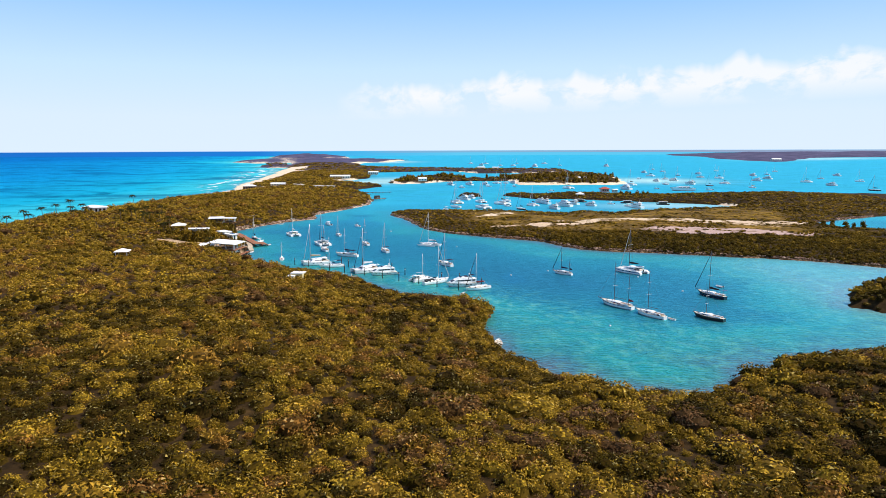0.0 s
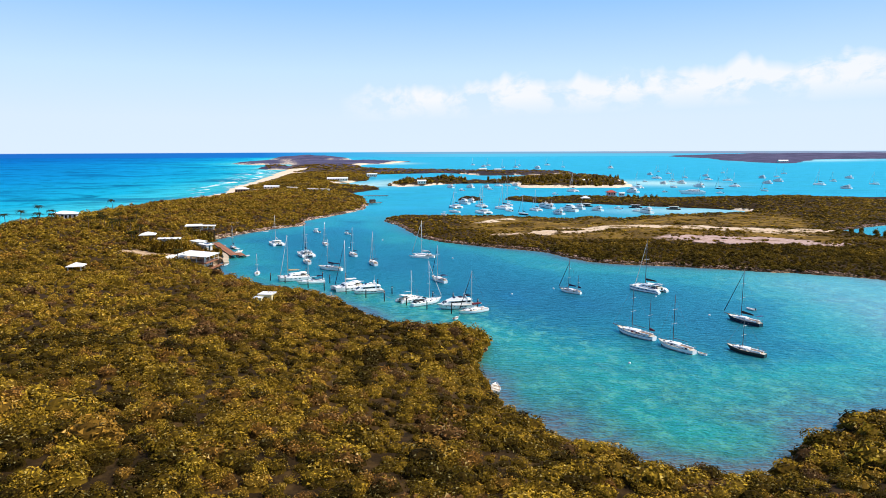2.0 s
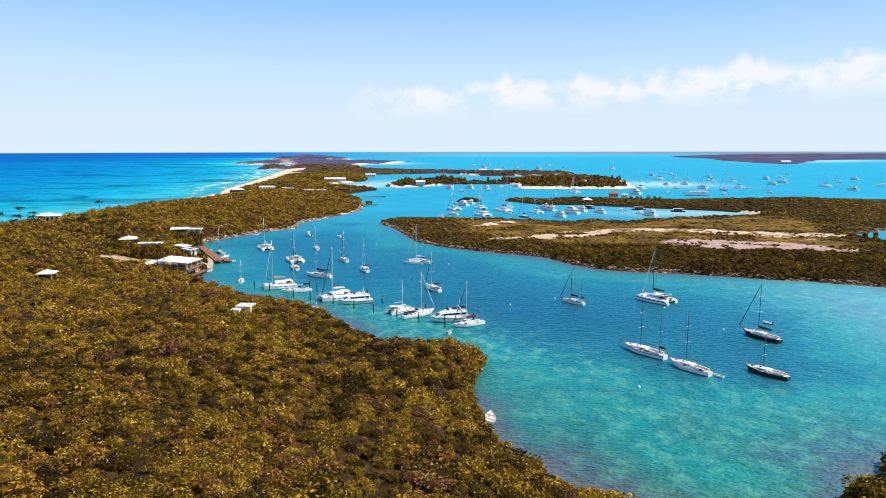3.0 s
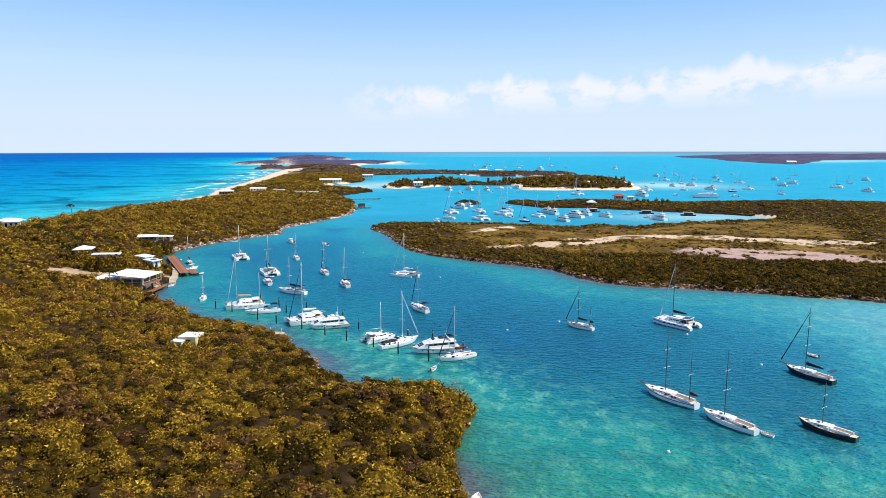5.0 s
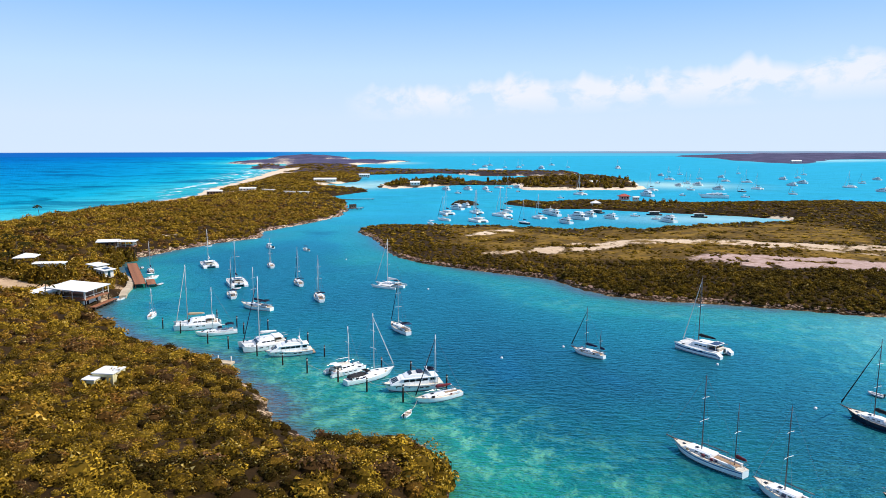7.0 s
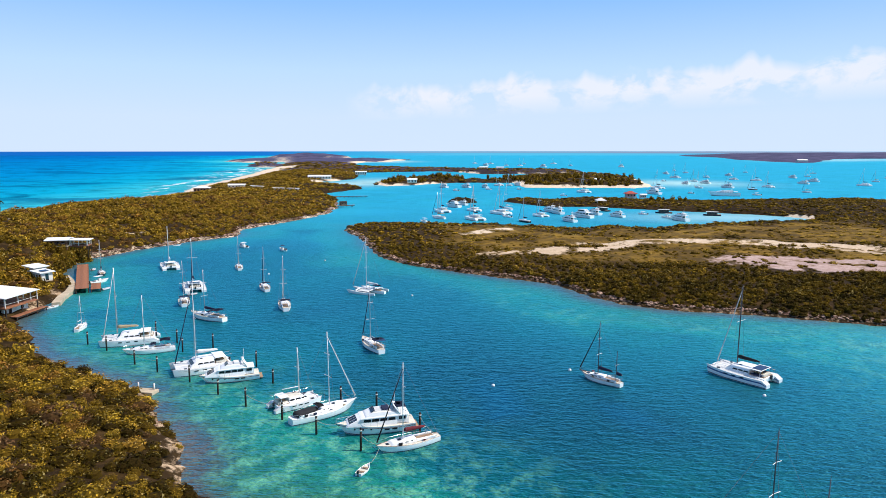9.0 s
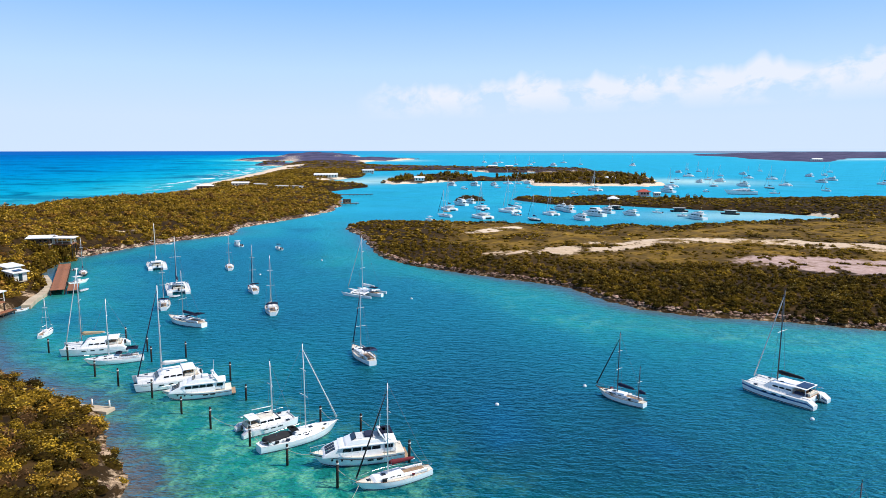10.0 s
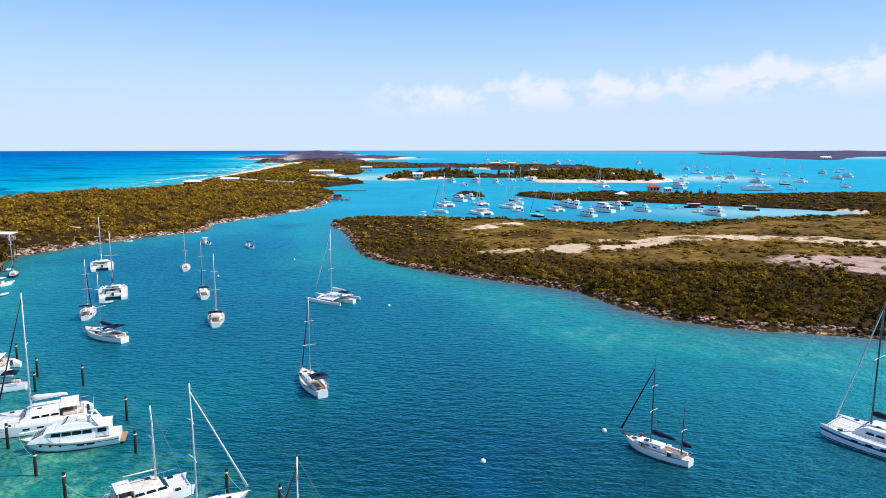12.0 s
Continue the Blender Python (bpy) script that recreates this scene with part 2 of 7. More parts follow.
    n.link(mid, bp.inputs["Height"])
    n.link(bp.outputs[0], b.inputs["Normal"])
    return m


def leaf_material(name, stops, glint=0.25):
    """Foliage: one hue for each bush, lighter and darker leaf clusters, a core darkened as inner shade."""
    m, n, b = material(name)
    tone = n.add("ShaderNodeAttribute", attr="tone").outputs["Fac"]
    leafy = n.add("ShaderNodeAttribute", attr="leafy").outputs["Fac"]
    leaf = n.add("ShaderNodeNewGeometry").outputs["Random Per Island"]
    pos = n.add("ShaderNodeTexCoord").outputs["Object"]
    patch = n.noise(pos, 0.55, 4, 0.65)
    col = n.ramp(tone, stops)
    shade = n.ramp(leaf, [(0.0, 0.32), (0.35, 0.75), (0.75, 1.15), (1.0, 1.60)])
    col = n.mix(1.0, col, n.mix(1.0, shade, n.ramp(patch, [(0.30, 0.50), (0.70, 1.55)]), "MULTIPLY"), "MULTIPLY")
    # highlights of glossy leaves, painted as a pale colour on a few
    col = n.mix(n.math("MULTIPLY", n.ramp(leaf, [(0.93, 0.0), (0.95, 1.0)]), glint), col, (0.55, 0.46, 0.20))
    # core coloured dark brown to stand for shade inside the bush
    core_shade = n.ramp(n.noise(pos, 3.0, 4, 0.7), [(0.35, (0.010, 0.006, 0.001)), (0.65, (0.060, 0.033, 0.008))])
    core_shade = n.mix(0.5, core_shade, n.mix(1.0, n.ramp(tone, stops), (0.5, 0.5, 0.5), "MULTIPLY"))
    col = n.mix(leafy, core_shade, col)
    n.link(col, b.inputs["Base Color"])
    b.inputs["Roughness"].default_value = 0.7
    b.inputs["Specular IOR Level"].default_value = 0.02
    return m


WATER = water_material()
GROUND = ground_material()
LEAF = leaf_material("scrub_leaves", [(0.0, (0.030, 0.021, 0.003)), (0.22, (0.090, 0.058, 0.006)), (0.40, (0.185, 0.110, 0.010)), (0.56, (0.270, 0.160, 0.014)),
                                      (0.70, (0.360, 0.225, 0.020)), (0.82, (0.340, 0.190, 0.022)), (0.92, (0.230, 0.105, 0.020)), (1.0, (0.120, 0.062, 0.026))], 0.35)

# ---------------------------------------------------------------- land and water
MAIN = [(-420, -500), (-320, 200), (-300, 430), (-285, 560), (-268, 720), (-258, 860), (-284, 950), (-298, 1130), (-345, 1480), (-300, 1500), (-200, 1440),
        (-150, 1390), (-112, 1285), (-116, 1160), (-148, 1060), (-128, 955), (-72, 915), (-67, 900), (-112, 812), (-80, 762), (-64, 660), (-62, 612), (-74, 560),
        (-97, 510), (-90, 482), (-110, 458), (-122, 432), (-134, 404), (-124, 372), (-106, 350), (-102, 326), (-98, 306), (-78, 278), (-54, 257), (-41, 250), (-37, 244),
        (-31, 236), (-26, 227), (-20, 217.5), (-10, 209), (6, 205), (14, 193), (9, 172), (9, 158), (14, 145), (23, 129.5), (35, 119.5), (54, 115.5)]
SOUTH = [(54, 115.5), (63, 126), (71, 133.5), (85, 138.5), (112, 144), (160, 150), (152, 178), (138, 188), (135, 196), (143, 211), (158, 226), (176, 236), (240, 240), (560, 220), (560, -500), (-100, -500), (-60, 60), (-20, 130), (20, 112)]
BANK = [(-36, 508), (-26, 480), (-14, 440), (-8, 413), (4, 394), (14, 386), (25, 376), (39, 365), (50, 359), (57, 352), (62, 343), (67, 332), (75, 323), (84, 317.5), (96, 313), (110, 309), (124, 302.5), (137, 297),
        (154, 291), (172, 283), (183, 273), (194, 262), (225, 250),
        (320, 275), (330, 350), (276, 382), (258, 392), (255, 416), (264, 437), (292, 453), (346, 480), (460, 510), (640, 600), (610, 690), (370, 706), (296, 702), (228, 706),
        (192, 718), (174, 746), (119, 728), (83, 738), (76, 714), (108, 659), (142, 661), (181, 634), (212, 615), (250, 592), (268, 566), (254, 546), (210, 536)]
BANK += [(166, 520), (136, 505), (117, 519), (104, 506), (73, 517), (13, 532), (-12, 537), (-32, 528)]
ISLET = [(27, 704), (38, 697), (50, 702), (54, 712), (38, 720), (28, 714)]
PINES = [(-67, 1006), (-59, 1098), (-36, 1168), (-15, 1245), (40, 1210), (72, 1108), (110, 1142), (190, 1320), (280, 1400), (326, 1330), (336, 1231), (318, 1114), (283, 945), (254, 917), (220, 924), (176, 920), (126, 928),
         (121, 1040), (76, 1044), (26, 1031), (-5, 990), (-28, 978), (-50, 966)]
HEAD = [(-817, 3531), (-688, 3390), (-574, 3376), (-432, 3539), (-451, 3784), (-570, 4132), (-761, 4438), (-990, 4473), (-940, 3963)]
CAPE = [(-784, 2634), (-766, 2784), (-814, 3180), (-799, 3386), (-701, 3260), (-520, 2467), (-597, 2474), (-617, 2364), (-688, 2473)]
ROCKS = [(-482, 1886), (-512, 2057), (-494, 2119), (-442, 2052), (-388, 1829), (-429, 1808)]
STRIP = [(-383, 1782), (-442, 2115), (-552, 2612), (-708, 3229), (-544, 3211), (-336, 3249), (-172, 3199), (-87, 2959), (-134, 2731), (-154, 2526), (-228, 2440), (-244, 2315), (-218, 2065), (-171, 1864), (-59, 1733), (11, 1710), (73, 1685),
         (108, 1604), (180, 1599), (260, 1613), (330, 1580), (300, 1440), (218, 1376), (184, 1366), (129, 1356), (98, 1366), (74, 1438), (47, 1486), (11, 1504), (-72, 1461), (-128, 1434), (-161, 1400), (-190, 1390), (-300, 1460), (-345, 1480)]
FAR_CAY = [(1650, 4700), (1603, 4401), (1501, 3628), (1287, 2889), (1256, 2539), (1216, 2310), (1271, 2304), (1330, 2420), (1582, 2792), (1884, 3196), (2182, 3246), (3149, 3500), (4200, 3700), (4400, 4700)]
#        outline, height, reach of the slope, height of the shore ledge, raggedness of the shore
LANDS = [(MAIN, 7.6, 32.0, 1.2, 1.0), (SOUTH, 8.2, 18.0, 1.2, 1.0), (BANK, 1.7, 9.0, 1.1, 0.45), (ISLET, 3.5, 6.0, 1.0, 1.0), (PINES, 4.0, 25.0, 0.8, 1.0), (STRIP, 6.0, 60.0, 1.0, 1.0), (HEAD, 19.0, 60.0, 1.0, 3.0),
         (CAPE, 8.0, 40.0, 2.0, 1.6), (ROCKS, 8.0, 16.0, 2.5, 1.4), (FAR_CAY, 25.0, 320.0, 2.0, 2.0)]
#        low hills: x, y, radius x, radius y, height
HILLS = [(-205, 360, 45, 150, 3.6), (-200, 540, 40, 90, 1.5), (-150, 620, 60, 90, 1.5), (-170, 840, 60, 90, 1.0), (-60, 130, 70, 60, 2.4), (-141, 402, 24, 30, 5.5), (320, 620, 80, 55, 5.0),
         (-215, 1000, 50, 120, 1.0), (250, 1050, 90, 60, 2.0), (-330, 2300, 90, 160, 3.0), (-480, 2750, 70, 200, 4.0), (-700, 3700, 90, 200, 8.0), (110, 1420, 40, 40, 5.0)]


def wobble(x, y, wl, seed):
    """Smooth value noise in -1..1 for arrays, wl metres from knot to knot."""
    rng = np.random.RandomState(seed)
    table = rng.rand(64, 64) * 2 - 1
    u, v = np.asarray(x, float) / wl, np.asarray(y, float) / wl
    i, j = np.floor(u).astype(int), np.floor(v).astype(int)
    fu, fv = u - i, v - j
    fu, fv = fu * fu * (3 - 2 * fu), fv * fv * (3 - 2 * fv)
    a, b = table[i % 64, j % 64], table[(i + 1) % 64, j % 64]
    c, d = table[i % 64, (j + 1) % 64], table[(i + 1) % 64, (j + 1) % 64]
    return (a * (1 - fu) + b * fu) * (1 - fv) + (c * (1 - fu) + d * fu) * fv


def inland(poly, x, y):
    """Signed distance to an outline: positive inside."""
    best = np.full(x.shape, 1e12)
    inside = np.zeros(x.shape, bool)
    n = len(poly)
    for k in range(n):
        (ax, ay), (bx, by) = poly[k], poly[(k + 1) % n]
        ex, ey = bx - ax, by - ay
        t = np.clip(((x - ax) * ex + (y - ay) * ey) / max(ex * ex + ey * ey, 1e-9), 0, 1)
        best = np.minimum(best, (x - ax - t * ex) ** 2 + (y - ay - t * ey) ** 2)
        if ay != by:
            inside ^= ((ay > y) != (by > y)) & (x < (bx - ax) * (y - ay) / (by - ay) + ax)
    return np.sqrt(best) * np.where(inside, 1, -1)


def lie(x, y):
    """Height of the ground and distance from the shore (positive on land)."""
    x, y = np.asarray(x, float), np.asarray(y, float)
    shore = np.full(x.shape, -1e6)
    z = np.full(x.shape, -1e6)
    rag = 2.2 * wobble(x, y, 9.0, 1) + 1.2 * wobble(x, y, 4.0, 2)
    for poly, high, reach, ledge, ragged in LANDS:
        d = inland(poly, x, y) + rag * ragged * (1 + (y > 800) * 2)
        shore = np.maximum(shore, d)
        h = np.where(d > 0, ledge * (1 - np.exp(-np.maximum(d, 0) / 0.8)) + high * (1 - np.exp(-np.maximum(d, 0) / reach)) * (1 + 0.16 * wobble(x, y, 38.0, 3)), np.maximum(d * 0.22, -9.0))
        z = np.maximum(z, h)
    on = np.clip(shore / 14.0, 0, 1)
    fall = west_slope(x, y)
    z = np.where(shore > 0, z * (0.12 + 0.88 * fall), z)
    on = on * fall
    for hx, hy, rx, ry, hh in HILLS:
        z = z + on * hh * np.exp(-((x - hx) / rx) ** 2 - ((y - hy) / ry) ** 2)
    z = z + on * (y > 2000) * (x < 0) * np.clip(shore / 120, 0, 1) * (4.0 * wobble(x, y, 150.0, 13) + 2.5 * wobble(x, y, 70.0, 14))
    z = z + on * (0.5 * wobble(x, y, 11.0, 4) + 0.8 * wobble(x, y, 23.0, 5))
    return z, shore


def west_slope(x, y):
    """Long slope of the main cay down to its ocean beach: 0 at the beach, 1 inland."""
    coast = np.interp(y, (200, 430, 560, 720, 860, 950, 1130, 1480), (-320, -300, -285, -268, -258, -284, -298, -345))
    return np.where((x < 0) & (y < 1500), np.clip((x - coast) / np.interp(y, (560, 720), (48.0, 105.0)), 0.0, 1.0), 1.0)


def sand_masks(x, y, shore):
    """Where bare sand (beaches, paths, clearings) and the bare flat on the bank lie."""
    s = np.zeros(x.shape)
    west = np.clip((x + 150) / -60, 0, 1)
    s = np.maximum(s, west * np.clip(1 - (shore - 12 - 0.015 * np.maximum(y - 700, 0) - 0.04 * np.maximum(y - 1150, 0)) / 14, 0, 1) * (y > 200) * (y < 1800))
    s = np.maximum(s, np.clip(1 - (shore - 9) / 8, 0, 1) * (x > 120) * (x < 400) * (y > 900) * (y < 1110))
    s = np.maximum(s, np.clip(1 - (shore - 5) / 6, 0, 1) * (x > -60) * (x <= 120) * (y > 930) * (y < 1030))
    s = np.maximum(s, np.clip(1 - (shore - 8) / 8, 0, 1) * (np.hypot(x + 120, y - 1050) < 60))
    s = np.maximum(s, np.clip(1 - (shore - 1.5) / 3, 0, 1) * (np.hypot(x - 266, y - 566) < 17))
    s = np.maximum(s, np.clip(1 - (shore - 22) / 20, 0, 1) * (x > -270) * (x < 0) * (y > 2240) * (y < 2900))
    s = np.maximum(s, 0.40 * np.clip(1.7 - shore / 1.3, 0, 1) * (x > -45) * (x < 330) * (y > 262) * (y < 560))
    s = np.maximum(s, 0.50 * np.clip(1.7 - shore / 2.0, 0, 1) * (x > -145) * (x < -50) * (y > 395) * (y < 700))
    s = np.maximum(s, 0.47 * np.clip(1.5 - shore / 2.2, 0, 1) * (x > -60) * (x < 120) * (y > 120) * (y < 262))
    s = np.maximum(s, 0.7 * np.clip(1 - (shore - 3) / 8, 0, 1) * (x > 60) * (x < 300) * (y > 1330) * (y < 1480))
    s = np.maximum(s, 0.62 * np.clip(1 - (shore - 10) / 40, 0, 1) * (x < -380) * (y > 2300))
    for cx, cy, rx, ry, turn in ((44, 480, 17, 5, 0.55), (62, 408, 22, 7, 0.25), (92, 420, 22, 4, 0.55), (132, 437, 40, 6, 0.1), (186, 428, 38, 9, -0.3), (226, 418, 26, 8, -0.2), (212, 404, 14, 5, -0.9), (-103, 334, 2.5, 5, 0.3), (-103, 317, 4, 5, 0.0), (-193, 405, 3.5, 2.2, 0.3), (-210, 466, 6, 3, 0.2), (-135, 453, 3, 1.6, 0.1), (-130, 461, 3, 1.5, 0.1), (-183, 396, 2, 1.5, 0.3), (-45, 238, 1.6, 0.9, 0.5), (-33, 222, 1.8, 0.9, 0.9), (-20, 215, 2.2, 0.9, 0.6), (-92, 428, 4, 2, 0.3), (-160, 470, 4, 2, 0.1), (-172, 520, 5, 2, 0.1), (-215, 500, 5, 3, 0.1), (-215, 850, 25, 14, 0.3)):
        u = (x - cx) * math.cos(turn) + (y - cy) * math.sin(turn)
        v = (y - cy) * math.cos(turn) - (x - cx) * math.sin(turn)
        s = np.maximum(s, np.clip(1.75 - np.hypot(u / rx, v / ry), 0, 1) * np.clip(0.66 + 0.55 * wobble(x, y, 7.0, 22) + 0.55 * wobble(x, y, 3.1, 24), 0, 1))
    s = np.maximum(s, np.clip(1.7 - np.hypot((x + 128) / 15, (y - 321.5) / 6.5), 0, 1))
    u = (x - 172) * math.cos(-0.30) + (y - 373) * math.sin(-0.30)
    v = (y - 373) * math.cos(-0.30) - (x - 172) * math.sin(-0.30)
    flat = np.clip(1.6 - np.hypot(u / 44, v / 19), 0, 1) * np.clip(0.95 + 0.6 * wobble(x, y, 7.0, 21), 0, 1)
    return s, flat


def heath_mask(x, y, shore):
    """The low grassy middle of the bank."""
    return np.clip((shore - 16) / 8, 0, 1) * np.clip((y - 385 + 0.12 * x) / 20, 0, 1) * np.clip((545 - y) / 20, 0, 1) * np.clip((x - 10) / 20, 0, 1) * np.clip((275 - x) / 20, 0, 1) * np.clip(0.8 + 0.8 * wobble(x, y, 15.0, 23), 0, 1)


def lines(lo, a, b, hi, step, grow):
    """Grid lines, even between a and b and ever wider outside."""
    mid = list(np.arange(a, b + 0.1, step))
    down, up = [], []
    p, s = a, step
    while p > lo:
        s *= grow
        p -= s
        down.append(max(p, lo))
    p, s = mid[-1], step
    while p < hi:
        s *= grow
        p += s
        up.append(min(p, hi))
    return np.array(down[::-1] + mid + up)


def sheet(name, xs, ys, height, mat, attrs):
    X, Y = np.meshgrid(xs, ys)
    nx, ny = len(xs), len(ys)
    co = np.stack([X.ravel(), Y.ravel(), height.ravel()], 1)
    i = (np.arange(ny - 1)[:, None] * nx + np.arange(nx - 1)[None, :]).ravel()
    quads = np.stack([i, i + 1, i + 1 + nx, i + nx], 1)
    me = bpy.data.meshes.new(name)
    me.from_pydata(co, [], quads)
    for key, val in attrs.items():
        me.attributes.new(key, "FLOAT", "POINT").data.foreach_set("value", np.ascontiguousarray(val.ravel(), np.float32))
    me.polygons.foreach_set("use_smooth", np.ones(len(quads), bool))
    me.materials.append(mat)
    return new(name, me)


gx = lines(-4700, -310, 340, 4700, 3.0, 1.08)
gy = lines(-700, 105, 680, 4860, 3.0, 1.05)
GX, GY = np.meshgrid(gx, gy)
GZ, GS = lie(GX, GY)
SAND, FLAT = sand_masks(GX, GY, GS)
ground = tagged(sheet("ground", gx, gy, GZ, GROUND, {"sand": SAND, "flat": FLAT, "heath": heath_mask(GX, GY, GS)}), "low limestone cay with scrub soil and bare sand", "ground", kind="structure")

wx = lines(-4700, -340, 360, 4700, 5.0, 1.09)
wy = lines(-700, 90, 820, 4860, 5.0, 1.07)
WX, WY = np.meshgrid(wx, wy)
off = -lie(WX, WY)[1]
ocean = np.clip((-(WX + 250) - 0.10 * np.maximum(WY - 900, 0)) / 60, 0, 1)
bay = (WY < 520) & (WX > -150)
depth = np.where(bay, 0.005 + 0.41 * (1 - np.exp(-np.maximum(off, 0) / 27.0)), 0.04 + 0.30 * (1 - np.exp(-np.maximum(off, 0) / 14.0)))
blend = np.clip((WY - 370) / 140, 0, 1)
depth = np.where(WX > -150, (0.005 + 0.41 * (1 - np.exp(-np.maximum(off, 0) / 27.0))) * (1 - blend) + (0.04 + 0.25 * (1 - np.exp(-np.maximum(off, 0) / 14.0))) * blend, depth)
east_flat = np.clip((WX - 88) / 55, 0, 1) * np.clip((325 - WY) / 60, 0, 1)
hollow = np.exp(-((WX - 16) / 32) ** 2 - ((WY - 252) / 20) ** 2) + 0.7 * np.exp(-((WX - 44) / 24) ** 2 - ((WY - 222) / 22) ** 2)
depth = depth * (1 - 0.55 * east_flat)
shoal = np.exp(-(((WX + 14) * 0.77 - (WY - 232) * 0.64) / 62) ** 2 - (((WX + 14) * 0.64 + (WY - 232) * 0.77) / 15) ** 2)
slow = np.clip(0.0095 * np.maximum(off, 0) * (1 + 0.25 * wobble(WX, WY, 8.0, 31)), 0, 0.6)
near = np.clip(1.5 * shoal + 1.2 * np.exp(-((WX - 58) / 42) ** 2 - ((WY - 150) / 34) ** 2), 0, 1)
depth = depth * (1 - near) + np.minimum(depth, slow) * near
south_shoal = np.exp(-((WX - 58) / 42) ** 2 - ((WY - 156) / 30) ** 2)
depth = depth * (1 - 0.45 * np.exp(-((WX - 24) / 9) ** 2 - ((WY - 170) / 14) ** 2))
depth = depth * (1 - 0.55 * south_shoal * (0.8 + 0.5 * wobble(WX, WY, 10.0, 32)))
depth = depth + 0.10 * np.clip(wobble(WX, WY, 26.0, 33), 0, 1) * bay
depth = depth + 0.13 * hollow
streak = np.exp(-((off - 24) / 12) ** 2) * np.clip((WX - 5) / 60, 0, 1) * (WY > 235) * np.clip((400 - WY) / 30, 0, 1) * np.clip(0.35 + 1.1 * wobble(WX, WY * 2.0, 17.0, 35), 0, 1)
streak = streak + 0.8 * np.exp(-((off - 16) / 12) ** 2) * (WX < 20) * (WX > -110) * np.clip((WY - 390) / 40, 0, 1) * (WY < 640) * np.clip(0.4 + 1.1 * wobble(WX, WY, 15.0, 36), 0, 1)
depth = depth * (1 - 0.5 * streak)
deep = 0.02 + 0.28 * (1 - np.exp(-np.maximum(off, 0) / 80.0)) + 0.62 * (1 - np.exp(-np.maximum(off - 80, 0) / 800.0))
depth = depth * (1 - ocean) + deep * ocean
sandy = np.clip((WY - 410) / 210, 0, 1) * (1 - ocean) * 0.85
sandbar = np.exp(-((WX - 350) / 75) ** 2 - ((WY - 1030) / 80) ** 2) + 0.8 * np.exp(-((WX + 100) / 40) ** 2 - ((WY - 1010) / 60) ** 2)
sandbar = sandbar + 0.9 * np.exp(-((WX - 218) / 62) ** 2 - ((WY - 576) / 32) ** 2) + 0.7 * np.exp(-((WX + 60) / 60) ** 2 - ((WY - 1090) / 90) ** 2)
sandbar = sandbar + 0.9 * np.exp(-((WX + 150) / 90) ** 2 - ((WY - 2560) / 160) ** 2) + 0.8 * np.exp(-(((WX - 1750) * 0.8 + (WY - 2900) * 0.6) / 420) ** 2 - (((WY - 2900) * 0.8 - (WX - 1750) * 0.6) / 150) ** 2)
sandbar = np.clip(sandbar + 0.30 * east_flat * np.clip((WX - 105) / 40, 0, 1), 0, 1)
sandy = np.maximum(sandy, np.clip(1 - np.hypot((WX - 235) / 55, (WY - 572) / 30), 0, 1) * 1.0)
surf = ocean * np.clip(1.5 - np.abs(off - 16 - 0.02 * np.maximum(WY - 800, 0)) / (20 + 0.02 * np.maximum(WY - 800, 0)), 0, 1) * np.clip((WY - 640) / 200, 0, 1) * (WY < 1800)
weed = np.where(bay, np.clip(off / 20, 0, 1) * np.clip(0.75 + np.exp(-((WX - 42) / 22) ** 2 - ((WY - 208) / 24) ** 2), 0, 1.3), 0.25) * (1 - ocean) + ocean * 0.7
shoals = np.clip(1.3 * shoal + 0.55 * south_shoal + 0.8 * east_flat + 0.6 * streak + 0.25 * np.clip(1 - off / 40, 0, 1) * bay, 0, 1) * np.clip((off - 2) / 6, 0, 1) * (WY < 420)
calm = (1 - 0.88 * ocean) * (1 - 0.6 * np.clip((WY - 450) / 250, 0, 1))
water = tagged(sheet("water", wx, wy, np.zeros(WX.shape), WATER, {"depth": depth, "sandy": sandy, "surf": surf, "weed": weed, "calm": calm, "open": ocean, "shoal": np.maximum(shoals, sandbar), "bar": sandbar}), "clear turquoise sea with light ripples over sand and seagrass", "water", kind="structure")

